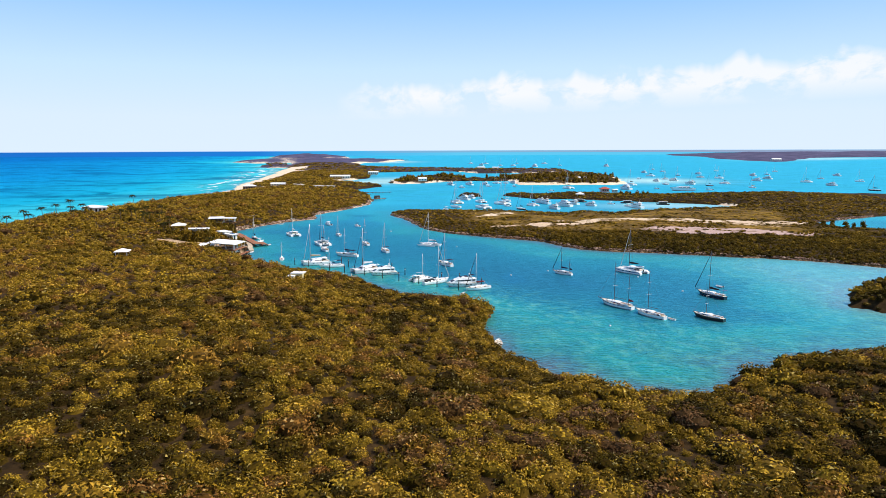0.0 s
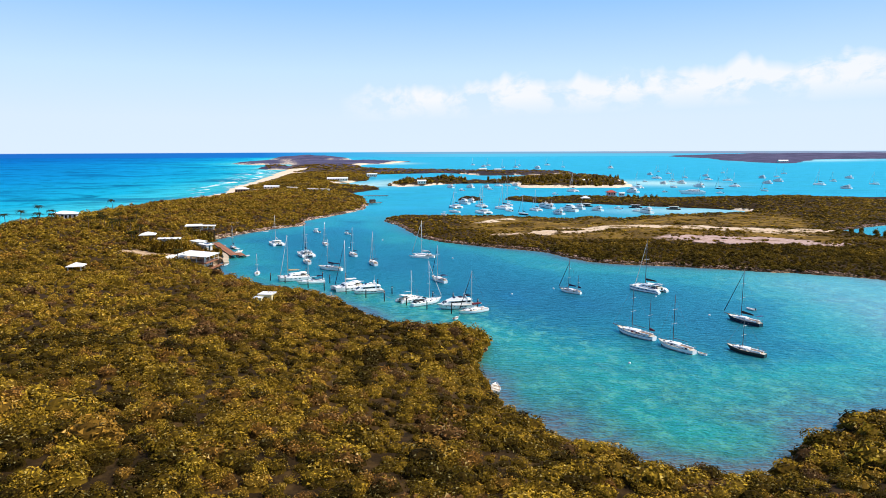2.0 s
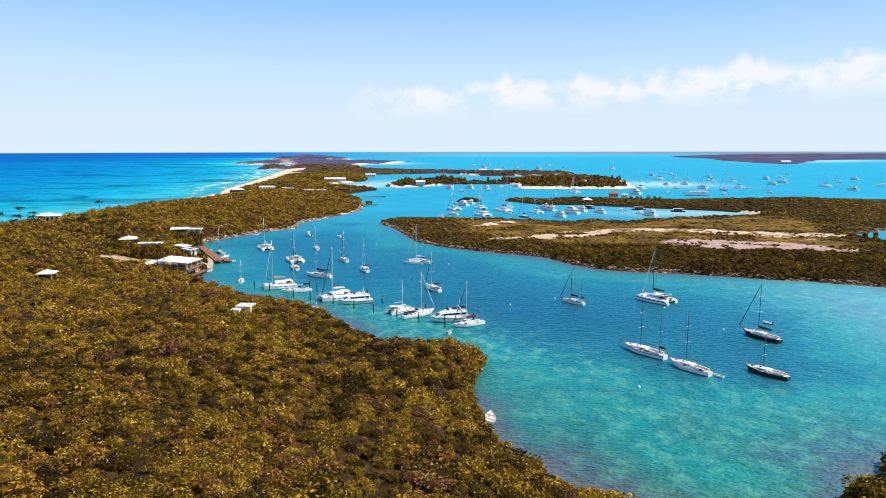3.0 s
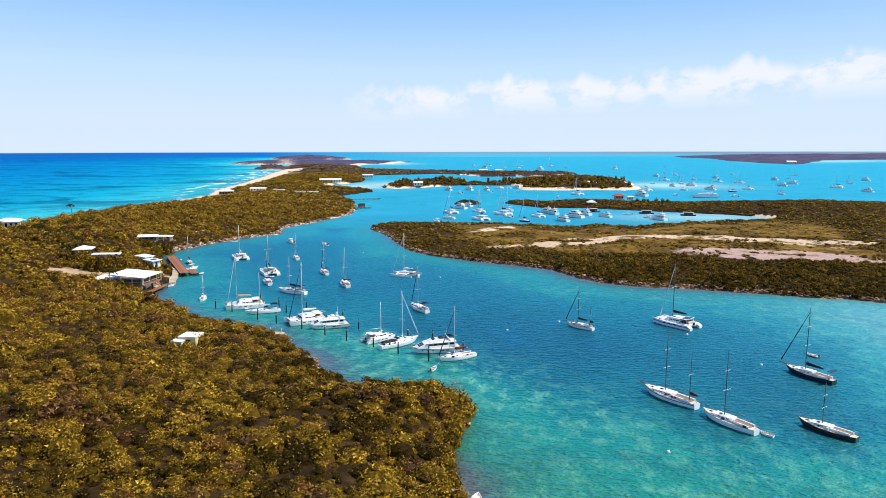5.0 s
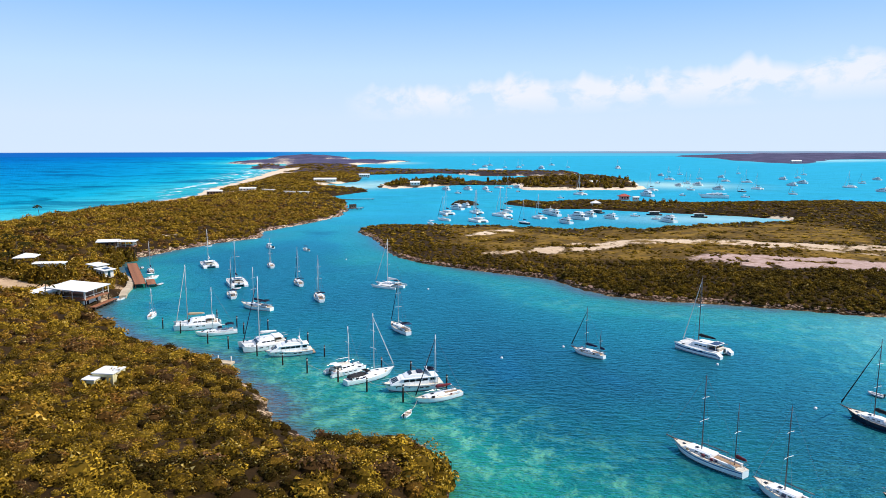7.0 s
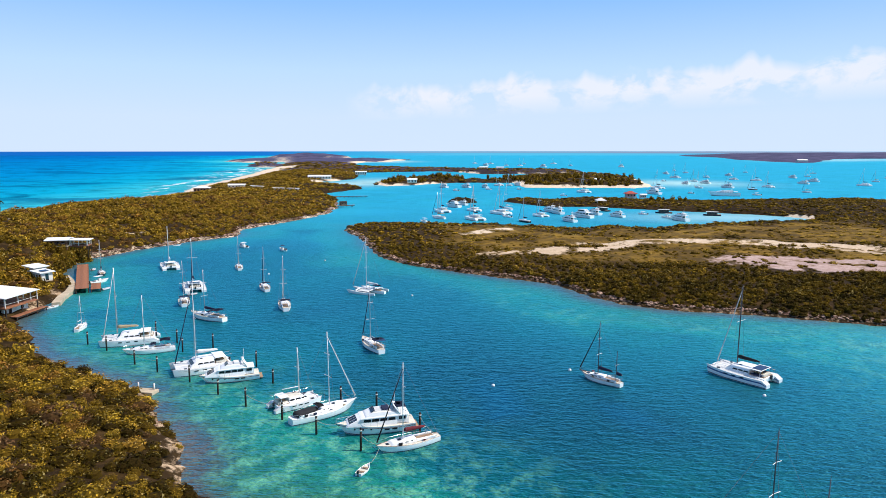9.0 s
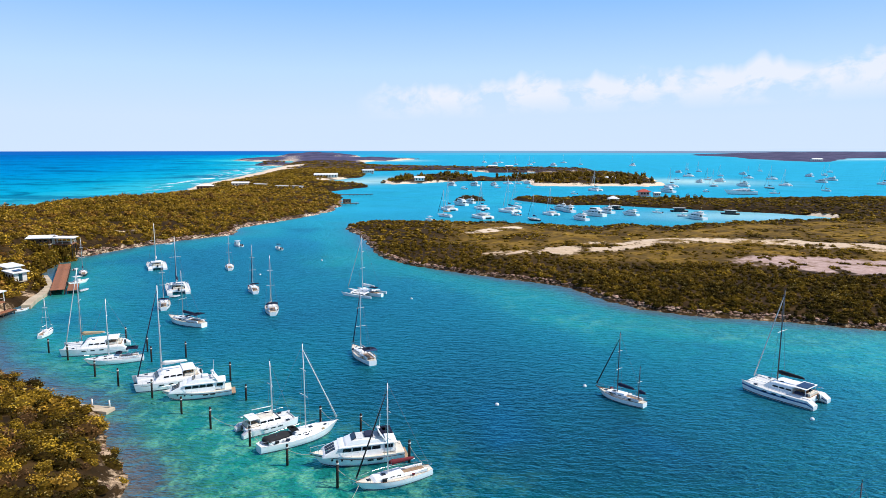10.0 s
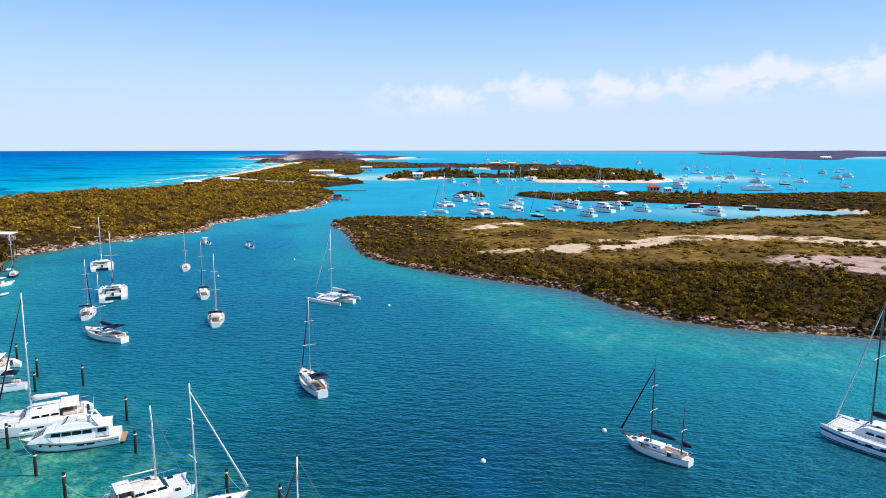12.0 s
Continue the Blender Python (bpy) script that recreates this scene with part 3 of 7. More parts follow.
# ---------------------------------------------------------------- scrub
def bush_shape(seed, leaves, core, size, loose=0.4):
    """Several leafy domes of unequal height round a core coloured dark as shade; unit radius, about 0.9 high."""
    rng = np.random.RandomState(seed)
    co, tri = [], []
    domes = [(0.0, 0.0, 0.62, 0.36)]
    for k in range(rng.randint(3, 7)):
        a, q = rng.rand() * 2 * math.pi, 0.40 + 0.30 * rng.rand()
        domes.append((q * math.cos(a), q * math.sin(a), 0.26 + 0.24 * rng.rand(), 0.10 + 0.36 * rng.rand()))
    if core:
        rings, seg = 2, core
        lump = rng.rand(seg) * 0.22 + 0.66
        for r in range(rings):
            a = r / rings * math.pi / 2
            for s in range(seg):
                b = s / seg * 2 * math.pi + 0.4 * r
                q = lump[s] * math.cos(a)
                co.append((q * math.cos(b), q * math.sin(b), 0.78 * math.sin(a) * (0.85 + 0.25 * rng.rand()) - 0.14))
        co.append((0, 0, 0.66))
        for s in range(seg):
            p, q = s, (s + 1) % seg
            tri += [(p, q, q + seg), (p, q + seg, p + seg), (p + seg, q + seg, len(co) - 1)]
    core_verts = len(co)
    weight = np.array([d[2] ** 2 for d in domes])
    pick = rng.choice(len(domes), leaves, p=weight / weight.sum())
    for k in range(leaves):
        dx, dy, dr, dz = domes[pick[k]]
        a, up = rng.rand() * 2 * math.pi, rng.rand()
        flat = math.sqrt(max(0.0, 1 - up * up))
        way = np.array([math.cos(a) * flat, math.sin(a) * flat, up])
        p = np.array([dx, dy, dz - 0.06]) + way * dr * (0.86 + 0.24 * rng.rand())
        nrm = way + np.array([0, 0, 0.15]) + rng.normal(size=3) * loose
        nrm /= np.linalg.norm(nrm)
        t = np.cross(nrm, rng.normal(size=3))
        t /= np.linalg.norm(t)
        b = np.cross(nrm, t)
        l, wd = size * (0.55 + 0.9 * rng.rand()), size * (0.35 + 0.45 * rng.rand())
        k0 = len(co)
        co += [tuple(p - t * l), tuple(p - b * wd + t * l * 0.35), tuple(p + t * l * 0.6 + b * wd)]
        tri += [(k0, k0 + 1, k0 + 2)]
    return np.array(co), np.array(tri), core_verts


def scatter_mesh(name, shapes, px, py, pz, radius, tall, tone, mat, seed):
    """All plants of one stand joined into one mesh."""
    rng = np.random.RandomState(seed)
    pick = rng.randint(0, len(shapes), len(px))
    turn = rng.rand(len(px)) * 2 * math.pi
    all_co, all_tri, all_tone, all_leafy, base = [], [], [], [], 0
    for k, (co, tri, core_verts) in enumerate(shapes):
        i = np.nonzero(pick == k)[0]
        if not len(i):
            continue
        c, s = np.cos(turn[i])[:, None], np.sin(turn[i])[:, None]
        x = (co[:, 0] * c - co[:, 1] * s) * radius[i][:, None] + px[i][:, None]
        y = (co[:, 0] * s + co[:, 1] * c) * radius[i][:, None] + py[i][:, None]
        z = co[:, 2][None, :] * tall[i][:, None] + pz[i][:, None]
        all_co.append(np.stack([x, y, z], 2).reshape(-1, 3))
        all_tri.append((tri[None] + (np.arange(len(i)) * len(co))[:, None, None] + base).reshape(-1, 3))
        all_tone.append(np.repeat(tone[i], len(co)))
        all_leafy.append(np.tile(np.arange(len(co)) >= core_verts, len(i)))
        base += len(i) * len(co)
    co, tri, tn = np.concatenate(all_co), np.concatenate(all_tri), np.concatenate(all_tone)
    me = bpy.data.meshes.new(name)
    me.vertices.add(len(co))
    me.vertices.foreach_set("co", co.ravel().astype(np.float32))
    me.loops.add(tri.size)
    me.loops.foreach_set("vertex_index", tri.ravel().astype(np.int32))
    me.polygons.add(len(tri))
    me.polygons.foreach_set("loop_start", np.arange(0, tri.size, 3, dtype=np.int32))
    me.polygons.foreach_set("use_smooth", np.zeros(len(tri), bool))
    me.update(calc_edges=True)
    me.attributes.new("tone", "FLOAT", "POINT").data.foreach_set("value", tn.astype(np.float32))
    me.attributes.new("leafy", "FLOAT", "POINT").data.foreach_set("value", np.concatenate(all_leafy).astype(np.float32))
    me.materials.append(mat)
    return new(name, me)


CLEAR = [(-126, 321, 8), (-134, 321, 7), (-116, 320, 6), (-106.5, 312, 8), (-115.5, 309.5, 4.5), (-138.5, 399, 4.2), (-130, 402, 3.8), (-140, 340, 3.6), (-128.5, 330.3, 2.6), (-124, 331.5, 2.6), (-119, 350, 3.2), (-113.5, 344.5, 3.0), (-55, 225, 2.8), (-140, 274, 3), (-240, 450, 9), (-102, 338, 4)]


def stand(name, x0, x1, y0, y1, step, rad, seed, shapes, label, keep=1.0, min_shore=1.2, low=1.0, mid=0.32, spread=1.5, crowns=0.20, in_view=True):
    rng = np.random.RandomState(seed)
    X, Y = np.meshgrid(np.arange(x0, x1, step), np.arange(y0, y1, step))
    X = (X + rng.uniform(-0.5, 0.5, X.shape) * step).ravel()
    Y = (Y + rng.uniform(-0.5, 0.5, Y.shape) * step).ravel()
    z, shore = lie(X, Y)
    s, flat = sand_masks(X, Y, shore)
    s = s + 0.5 * 0.55 * wobble(X, Y, 3.0, 9)
    ok = (shore > min_shore) & (s < 0.5) & (flat + 0.35 * wobble(X, Y, 5.0, 10) < 0.5) & (rng.rand(len(X)) < keep)
    for cx, cy, r in CLEAR:
        ok &= np.hypot(X - cx, Y - cy) > r
    # inside or outside the wedge that the camera sees along its way
    ok &= (np.abs(X) < 0.69 * (Y + 16) + 10) == in_view
    ok &= rng.rand(len(X)) > 0.72 * heath_mask(X, Y, shore)
    X, Y, z, shore = X[ok], Y[ok], z[ok], shore[ok]
    big = np.clip(0.5 + 0.5 * wobble(X, Y, 7.0, 6) + 0.3 * rng.normal(size=len(X)), 0.0, 1.3)
    crown = rng.rand(len(X)) < crowns
    r = rad * (0.42 + 0.70 * big) * np.where(crown, 1.25 + 0.5 * rng.rand(len(X)), 1.0)
    tall = r * (0.62 + 0.40 * rng.rand(len(X))) * np.clip(0.62 + shore / 12, 0.62, 1.0) * low * (0.45 + 0.55 * west_slope(X, Y))
    tone = np.clip(mid + spread * (0.20 * wobble(X, Y, 8.0, 7) + 0.16 * wobble(X, Y, 47.0, 8) + 0.20 * rng.normal(size=len(X)) + 0.12 * crown), 0, 1)
    grass = heath_mask(X, Y, shore)
    # tone lowered on the near shoulder of the hill
    tone = tone - 0.13 * np.exp(-((X + 52) / 40) ** 2 - ((Y - 105) / 45) ** 2)
    tone, tall = np.clip(tone + 0.16 * grass, 0, 1), tall * (1 - 0.5 * grass)
    return tagged(scatter_mesh(name, shapes, X, Y, z, r, tall, tone, LEAF, seed + 1), label, "scrub", kind="stuff")


NEAR = [bush_shape(100 + k, 225, 8, (0.085, 0.09, 0.10, 0.11)[k % 4], (0.25, 0.4, 0.55, 0.75)[k % 4]) for k in range(16)]
FINE = [bush_shape(120 + k, 160, 8, (0.085, 0.10, 0.115, 0.135)[k % 4], (0.25, 0.4, 0.6, 0.8)[k % 4]) for k in range(16)]
BROAD = [bush_shape(150 + k, 84, 7, 0.19, 0.8) for k in range(10)]
HILL = [bush_shape(180 + k, 92, 7, 0.14, 0.45) for k in range(12)]
MIDDLE = [bush_shape(200 + k, 52, 6, 0.19, 0.45) for k in range(10)]
FAR = [bush_shape(300 + k, 18, 5, 0.38, 0.5) for k in range(8)]
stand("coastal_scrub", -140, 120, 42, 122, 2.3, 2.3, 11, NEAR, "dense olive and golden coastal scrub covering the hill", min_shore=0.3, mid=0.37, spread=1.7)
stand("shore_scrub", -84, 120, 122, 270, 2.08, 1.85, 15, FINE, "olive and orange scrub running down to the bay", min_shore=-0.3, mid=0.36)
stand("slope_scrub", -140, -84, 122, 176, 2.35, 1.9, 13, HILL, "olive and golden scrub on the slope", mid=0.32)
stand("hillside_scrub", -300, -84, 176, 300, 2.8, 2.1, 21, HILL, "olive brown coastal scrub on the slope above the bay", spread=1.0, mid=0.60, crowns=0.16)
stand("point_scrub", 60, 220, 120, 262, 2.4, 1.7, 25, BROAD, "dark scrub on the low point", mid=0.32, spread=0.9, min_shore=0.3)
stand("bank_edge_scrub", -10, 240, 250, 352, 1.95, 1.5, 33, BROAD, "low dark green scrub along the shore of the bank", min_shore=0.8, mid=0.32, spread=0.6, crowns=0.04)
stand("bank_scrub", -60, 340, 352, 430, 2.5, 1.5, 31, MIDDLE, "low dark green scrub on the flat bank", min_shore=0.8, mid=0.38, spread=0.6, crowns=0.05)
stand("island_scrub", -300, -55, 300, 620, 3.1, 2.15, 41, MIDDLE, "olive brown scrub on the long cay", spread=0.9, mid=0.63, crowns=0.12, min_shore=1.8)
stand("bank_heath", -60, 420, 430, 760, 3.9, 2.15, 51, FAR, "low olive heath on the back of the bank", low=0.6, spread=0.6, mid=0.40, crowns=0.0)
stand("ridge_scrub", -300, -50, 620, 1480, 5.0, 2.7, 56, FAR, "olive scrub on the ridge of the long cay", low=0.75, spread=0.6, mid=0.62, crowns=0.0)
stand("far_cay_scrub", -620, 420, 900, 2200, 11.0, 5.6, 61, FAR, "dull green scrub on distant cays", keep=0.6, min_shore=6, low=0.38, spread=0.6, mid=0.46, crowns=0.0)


def ground_top(x, y):
    return float(lie(np.array([x]), np.array([y]))[0][0])


def hedge(name, spots, seed, label, shapes=None):
    """Tall bushes at chosen spots: x, y, radius, height of the top, tone."""
    tiers = []
    for x, y, r, top, tone in spots:
        low = max(ground_top(x, y), 0.0) - 0.2
        level, k = top, 0
        while True:
            tiers.append((x + 0.5 * math.sin(7 * x + k), y - 0.4 * k, max(low, level - 1.25 * r), r * (1 + 0.08 * k), min(1.25 * r, max(level - low, 0.8)), tone + 0.06 * math.sin(3 * y + k)))
            level, k = level - 0.95 * r, k + 1
            if level < low + 0.8:
                break
    X, Y, z, r, tall, tone = (np.array(c, float) for c in zip(*tiers))
    return tagged(scatter_mesh(name, shapes or NEAR, X, Y, z, r, tall / 0.92, tone, LEAF, seed), label, "bushes", kind="stuff")


stand("back_scrub", -260, 260, -60, 270, 6.6, 4.4, 66, FAR, "olive brown scrub on the hill behind the bay", mid=0.34, in_view=False)
stand("start_scrub", -110, 110, -40, 42, 3.6, 2.5, 67, FAR, "olive brown scrub on the hill top", mid=0.34)
hedge("garden_bushes", [
    (-143, 336.5, 2.8, 11.4, 0.35), (-139.5, 336, 2.7, 11.2, 0.48), (-136, 336.6, 2.6, 11.0, 0.30), (-132.5, 329.0, 2.7, 11.7, 0.5), (-129.4, 327.2, 2.8, 11.6, 0.4), (-126.4, 327.0, 2.7, 11.7, 0.3),
    (-123.2, 327.8, 2.7, 11.6, 0.45), (-120.4, 328.6, 2.6, 11.3, 0.36), (-118.0, 331, 2.6, 9.4, 0.5), (-119.5, 345.6, 2.6, 7.2, 0.4), (-116.5, 345.2, 2.4, 6.6, 0.5), (-115.5, 340.5, 2.5, 6.0, 0.35), (-111.6, 340.6, 2.4, 5.4, 0.42),
    (-142, 394.5, 2.7, 9.6, 0.4), (-139, 393.6, 2.8, 9.2, 0.3), (-136.2, 395.2, 2.9, 8.2, 0.5), (-134.8, 398.0, 2.8, 7.2, 0.36), (-146, 397, 2.6, 9.8, 0.45), (-130.8, 399.4, 2.5, 6.0, 0.3), (-128.6, 401.6, 2.3, 5.2, 0.38), (-133, 400.2, 2.5, 6.6, 0.42),
    (-106.4, 342.4, 1.5, 3.6, 0.4), (-108.6, 348.6, 2.0, 4.4, 0.3), (-112.6, 352.8, 2.2, 4.8, 0.45), (-116, 358, 2.2, 4.8, 0.36), (-120.6, 363.6, 2.4, 5.2, 0.42), (-123.8, 370.4, 2.4, 5.2, 0.3), (-126, 378, 2.4, 5.4, 0.4), (-128.6, 386, 2.4, 5.6, 0.34), (-131, 393, 2.4, 5.8, 0.45),
    (-124.4, 304.5, 3.0, 5.0, 0.4), (-121, 302.8, 3.0, 5.4, 0.5), (-117.5, 302.4, 3.0, 6.2, 0.34), (-114, 301.2, 3.0, 6.8, 0.46), (-110.6, 300.6, 2.9, 7.4, 0.36), (-107.4, 300.2, 2.6, 6.4, 0.5), (-104.4, 299.4, 2.2, 5.0, 0.4),
    (-56.5, 218.5, 1.8, ground_top(-56.5, 218.5) + 2.2, 0.4), (-53, 219.8, 1.7, ground_top(-53, 219.8) + 2.0, 0.5), (-50.2, 221.5, 1.6, ground_top(-50, 221.5) + 2.0, 0.35)],
    71, "leafy green and golden bushes round the houses", BROAD)
hedge("shore_trees", [(247, 401, 2.0, 6.5, 0.42), (250, 396, 1.8, 7.2, 0.36), (254, 389, 2.1, 7.0, 0.45), (258, 387, 1.7, 6.0, 0.40), (263, 386, 2.0, 7.4, 0.38), (243, 406, 1.8, 5.4, 0.44)],
      75, "feathery grey-green trees by the shallow pond", MIDDLE)
hedge("mangrove", [
    (12.2, 196, 3.0, 3.8, 0.52), (13.2, 191.5, 2.9, 3.6, 0.56), (11.6, 187, 2.8, 3.5, 0.50), (9.4, 199.6, 3.1, 4.0, 0.55), (5.6, 202, 2.9, 3.7, 0.50), (9.0, 193.6, 3.6, 5.0, 0.58), (10.6, 182.6, 2.6, 3.4, 0.46),
    (9.4, 178, 2.5, 3.3, 0.42), (8.6, 173.6, 2.4, 3.4, 0.48), (1.6, 204, 2.5, 3.3, 0.46), (-2.6, 205.6, 2.3, 3.1, 0.50), (5.4, 197.4, 3.5, 5.0, 0.54), (7.4, 188.6, 3.3, 4.8, 0.50), (8.6, 168.4, 2.4, 3.5, 0.50), (9.0, 163, 2.3, 3.6, 0.42), (10.6, 157.4, 2.0, 3.4, 0.48)],
    73, "rounded yellow-green mangrove bushes at the tip of the point", FINE)

# ---------------------------------------------------------------- helpers for things
def part(name, bm, mat, parent, label=""):
    """Link a bmesh as one mesh under a thing or a part."""
    me = bpy.data.meshes.new(name)
    bm.to_mesh(me)
    bm.free()
    me.materials.append(mat)
    ob = new(name, me)
    ob.parent = parent
    if label:
        ob["label"] = label
    return ob


def thing(name, m, label, category, group=""):
    ob = new(name)
    ob.empty_display_size = 0.2
    ob.matrix_world = m
    return tagged(ob, label, category, group)


def smooth(bm, angle=0.7):
    for f in bm.faces:
        f.smooth = True
    for e in bm.edges:
        e.smooth = len(e.link_faces) == 2 and e.calc_face_angle(0.0) < angle
    return bm


def loft(bm, rings, closed=False, cap0=False, cap1=False):
    """Skin a row of point rings."""
    vs = [[bm.verts.new(p) for p in r] for r in rings]
    n = len(rings[0])
    for a, b in zip(vs, vs[1:]):
        for k in range(n if closed else n - 1):
            q = [a[k], a[(k + 1) % n], b[(k + 1) % n], b[k]]
            try:
                bm.faces.new(q)
            except ValueError:
                pass
    if cap0:
        bm.faces.new(vs[0][::-1])
    if cap1:
        bm.faces.new(vs[-1])
    return vs


def tube(bm, pts, r, seg=6, r2=None):
    """A round bar along a line of points."""
    pts = [Vector(p) for p in pts]
    rings = []
    for k, p in enumerate(pts):
        d = (pts[min(k + 1, len(pts) - 1)] - pts[max(k - 1, 0)]).normalized()
        side = d.cross(Vector((0, 0, 1)) if abs(d.z) < 0.95 else Vector((1, 0, 0))).normalized()
        up = side.cross(d)
        rr = r if r2 is None else r + (r2 - r) * k / max(1, len(pts) - 1)
        rings.append([p + side * (rr * math.cos(2 * math.pi * s / seg)) + up * (rr * math.sin(2 * math.pi * s / seg)) for s in range(seg)])
    loft(bm, rings, True, True, True)
    return bm


def prism(bm, profile, y0, y1, top_in=0.0, bevel=0.0):
    """A side profile (x, z) run from y0 to y1; top_in draws the upper edge inwards."""
    zs = [p[1] for p in profile]
    lo, hi = min(zs), max(zs)
    mid = (y0 + y1) / 2

    def yy(y, z):
        k = top_in * (z - lo) / max(hi - lo, 1e-6)
        return y + (k if y < mid else -k)
    a = [bm.verts.new((x, yy(y0, z), z)) for x, z in profile]
    b = [bm.verts.new((x, yy(y1, z), z)) for x, z in profile]
    made = [bm.faces.new(a), bm.faces.new(b[::-1])]
    n = len(profile)
    for k in range(n):
        made.append(bm.faces.new((a[k], b[k], b[(k + 1) % n], a[(k + 1) % n])))
    bmesh.ops.recalc_face_normals(bm, faces=made)
    if bevel:
        es = list({e for f in made for e in f.edges})
        bmesh.ops.bevel(bm, geom=es, offset=bevel, segments=2, affect="EDGES", profile=0.6)
    return bm


def block(bm, x0, x1, y0, y1, z0, z1, bevel=0.0, top_in=0.0):
    return prism(bm, [(x0, z0), (x1, z0), (x1, z1), (x0, z1)], y0, y1, top_in, bevel)


def B():
    return bmesh.new()


GEL = surface("white_gelcoat", (0.87, 0.86, 0.85), 0.28, vary=0.05, scale=1.5, dirt=(0.55, 0.50, 0.40), dirt_amount=0.2)
CREAM = surface("cream_deck_paint", (0.66, 0.60, 0.50), 0.6, vary=0.12, scale=3, dirt=(0.40, 0.33, 0.25))
GREYDECK = surface("pale_grey_deck_paint", (0.60, 0.60, 0.60), 0.65, vary=0.1, scale=3, dirt=(0.40, 0.36, 0.30))
TEAK = surface("weathered_teak", (0.33, 0.21, 0.12), 0.75, vary=0.25, scale=4, bump=0.3, dirt=(0.18, 0.12, 0.08))
GLASS = surface("smoked_window", (0.012, 0.014, 0.018), 0.08, vary=0.1, scale=2)
ALU = surface("silver_anodised_spar", (0.62, 0.62, 0.63), 0.35, 0.4, 0.06)
WHITESPAR = surface("white_painted_spar", (0.78, 0.78, 0.78), 0.4, 0.0, 0.05)
DARKSPAR = surface("dark_grey_spar", (0.10, 0.10, 0.11), 0.4, 0.2, 0.1)
STEEL = surface("stainless_rail", (0.65, 0.65, 0.66), 0.25, 0.8, 0.05)
WIRE = surface("rigging_wire", (0.30, 0.31, 0.33), 0.4, 0.6, 0.1)
NAVY = surface("navy_canvas", (0.012, 0.018, 0.055), 0.85, vary=0.25, scale=5, bump=0.2)
BLACKCANVAS = surface("black_canvas", (0.012, 0.012, 0.014), 0.85, vary=0.25, scale=5, bump=0.2)
RED = surface("dark_red_canvas", (0.16, 0.012, 0.02), 0.85, vary=0.25, scale=5, bump=0.2)
TAN = surface("tan_canvas", (0.45, 0.34, 0.20), 0.85, vary=0.15, scale=5, bump=0.2)
SAILWHITE = surface("white_sailcloth", (0.74, 0.74, 0.72), 0.8, vary=0.08, scale=4, bump=0.2)
NAVYHULL = surface("dark_navy_topsides", (0.012, 0.016, 0.035), 0.25, vary=0.15, scale=2, dirt=(0.10, 0.10, 0.10))
BROWNHULL = surface("dark_green_black_topsides", (0.020, 0.022, 0.020), 0.3, vary=0.2, scale=2, dirt=(0.12, 0.10, 0.08))
BLUEHULL = surface("blue_stripe_paint", (0.02, 0.06, 0.22), 0.35, vary=0.1)
BOTTOM = surface("dark_antifouling_paint", (0.025, 0.03, 0.05), 0.7, vary=0.2)
RUBBER = surface("grey_inflatable_fabric", (0.52, 0.53, 0.55), 0.55, vary=0.1)
BLACK = surface("black_engine_paint", (0.02, 0.02, 0.022), 0.3, vary=0.1)
SOLAR = surface("solar_cells", (0.010, 0.016, 0.055), 0.12, vary=0.3, scale=6)
ROPE = surface("mooring_rope", (0.50, 0.44, 0.34), 0.9, vary=0.2, scale=8)
VARNISH = surface("varnished_wood", (0.24, 0.09, 0.03), 0.35, vary=0.25, scale=4)


def hull_lines(L, beam, bow, stern, transom, full, rake=0.10, draft=0.7, n=13):
    """Stations from stern to bow: x, half beam, deck height."""
    out = []
    for k in range(n):
        s = k / (n - 1)
        if s < full:
            hb = beam / 2 * (transom + (1 - transom) * math.sin(math.pi / 2 * s / full))
        else:
            hb = beam / 2 * max(0.015, 1 - ((s - full) / (1 - full)) ** 2.1)
        out.append((-L / 2 + s * L, hb, stern + (bow - stern) * s ** 1.8 - 0.10 * math.sin(math.pi * s), s))
    return out


def hull_bm(st, L, rake=0.10, draft=0.7, flare=1.0):
    bm = B()
    prof = [(1.0, 1.0), (0.985 * flare, 0.6), (0.95 * flare * flare, 0.2), (0.85 * flare * flare, -0.1), (0.45, -0.6), (0.0, -0.9)]
    rings = []
    for x, hb, dz, s in st:
        half = []
        for q, f in prof:
            z = f * dz if f > 0 else f * draft
            xx = x - rake * L * s ** 5 * (1 - max(z, -0.2) / dz)
            half.append((xx, hb * q, z))
        rings.append([(x2, -y2, z2) for x2, y2, z2 in half[:-1]] + half[::-1])
    rings = [r[:len(prof) - 1] + r[len(prof) - 1:] for r in rings]
    vs = loft(bm, rings)
    bm.faces.new(vs[0])
    bmesh.ops.recalc_face_normals(bm, faces=bm.faces[:])
    return smooth(bm)


def deck_bm(st, inset=0.03, crown=0.06, drop=0.03):
    bm = B()
    rings = []
    for x, hb, dz, s in st:
        h = max(hb - inset, 0.004)
        rings.append([(x, -h, dz - drop), (x, -h * 0.5, dz - drop + crown * 0.75), (x, 0, dz - drop + crown), (x, h * 0.5, dz - drop + crown * 0.75), (x, h, dz - drop)])
    loft(bm, rings)
    bmesh.ops.recalc_face_normals(bm, faces=bm.faces[:])
    return smooth(bm)


def side_rail_bm(st, sg, y_in, lift, r, a=0.0, b=1.0):
    """A toe rail or wire run along one deck edge."""
    return tube(B(), [(x, sg * max(hb - y_in, 0.01), dz + lift) for x, hb, dz, s in st if a <= s <= b], r, 4)


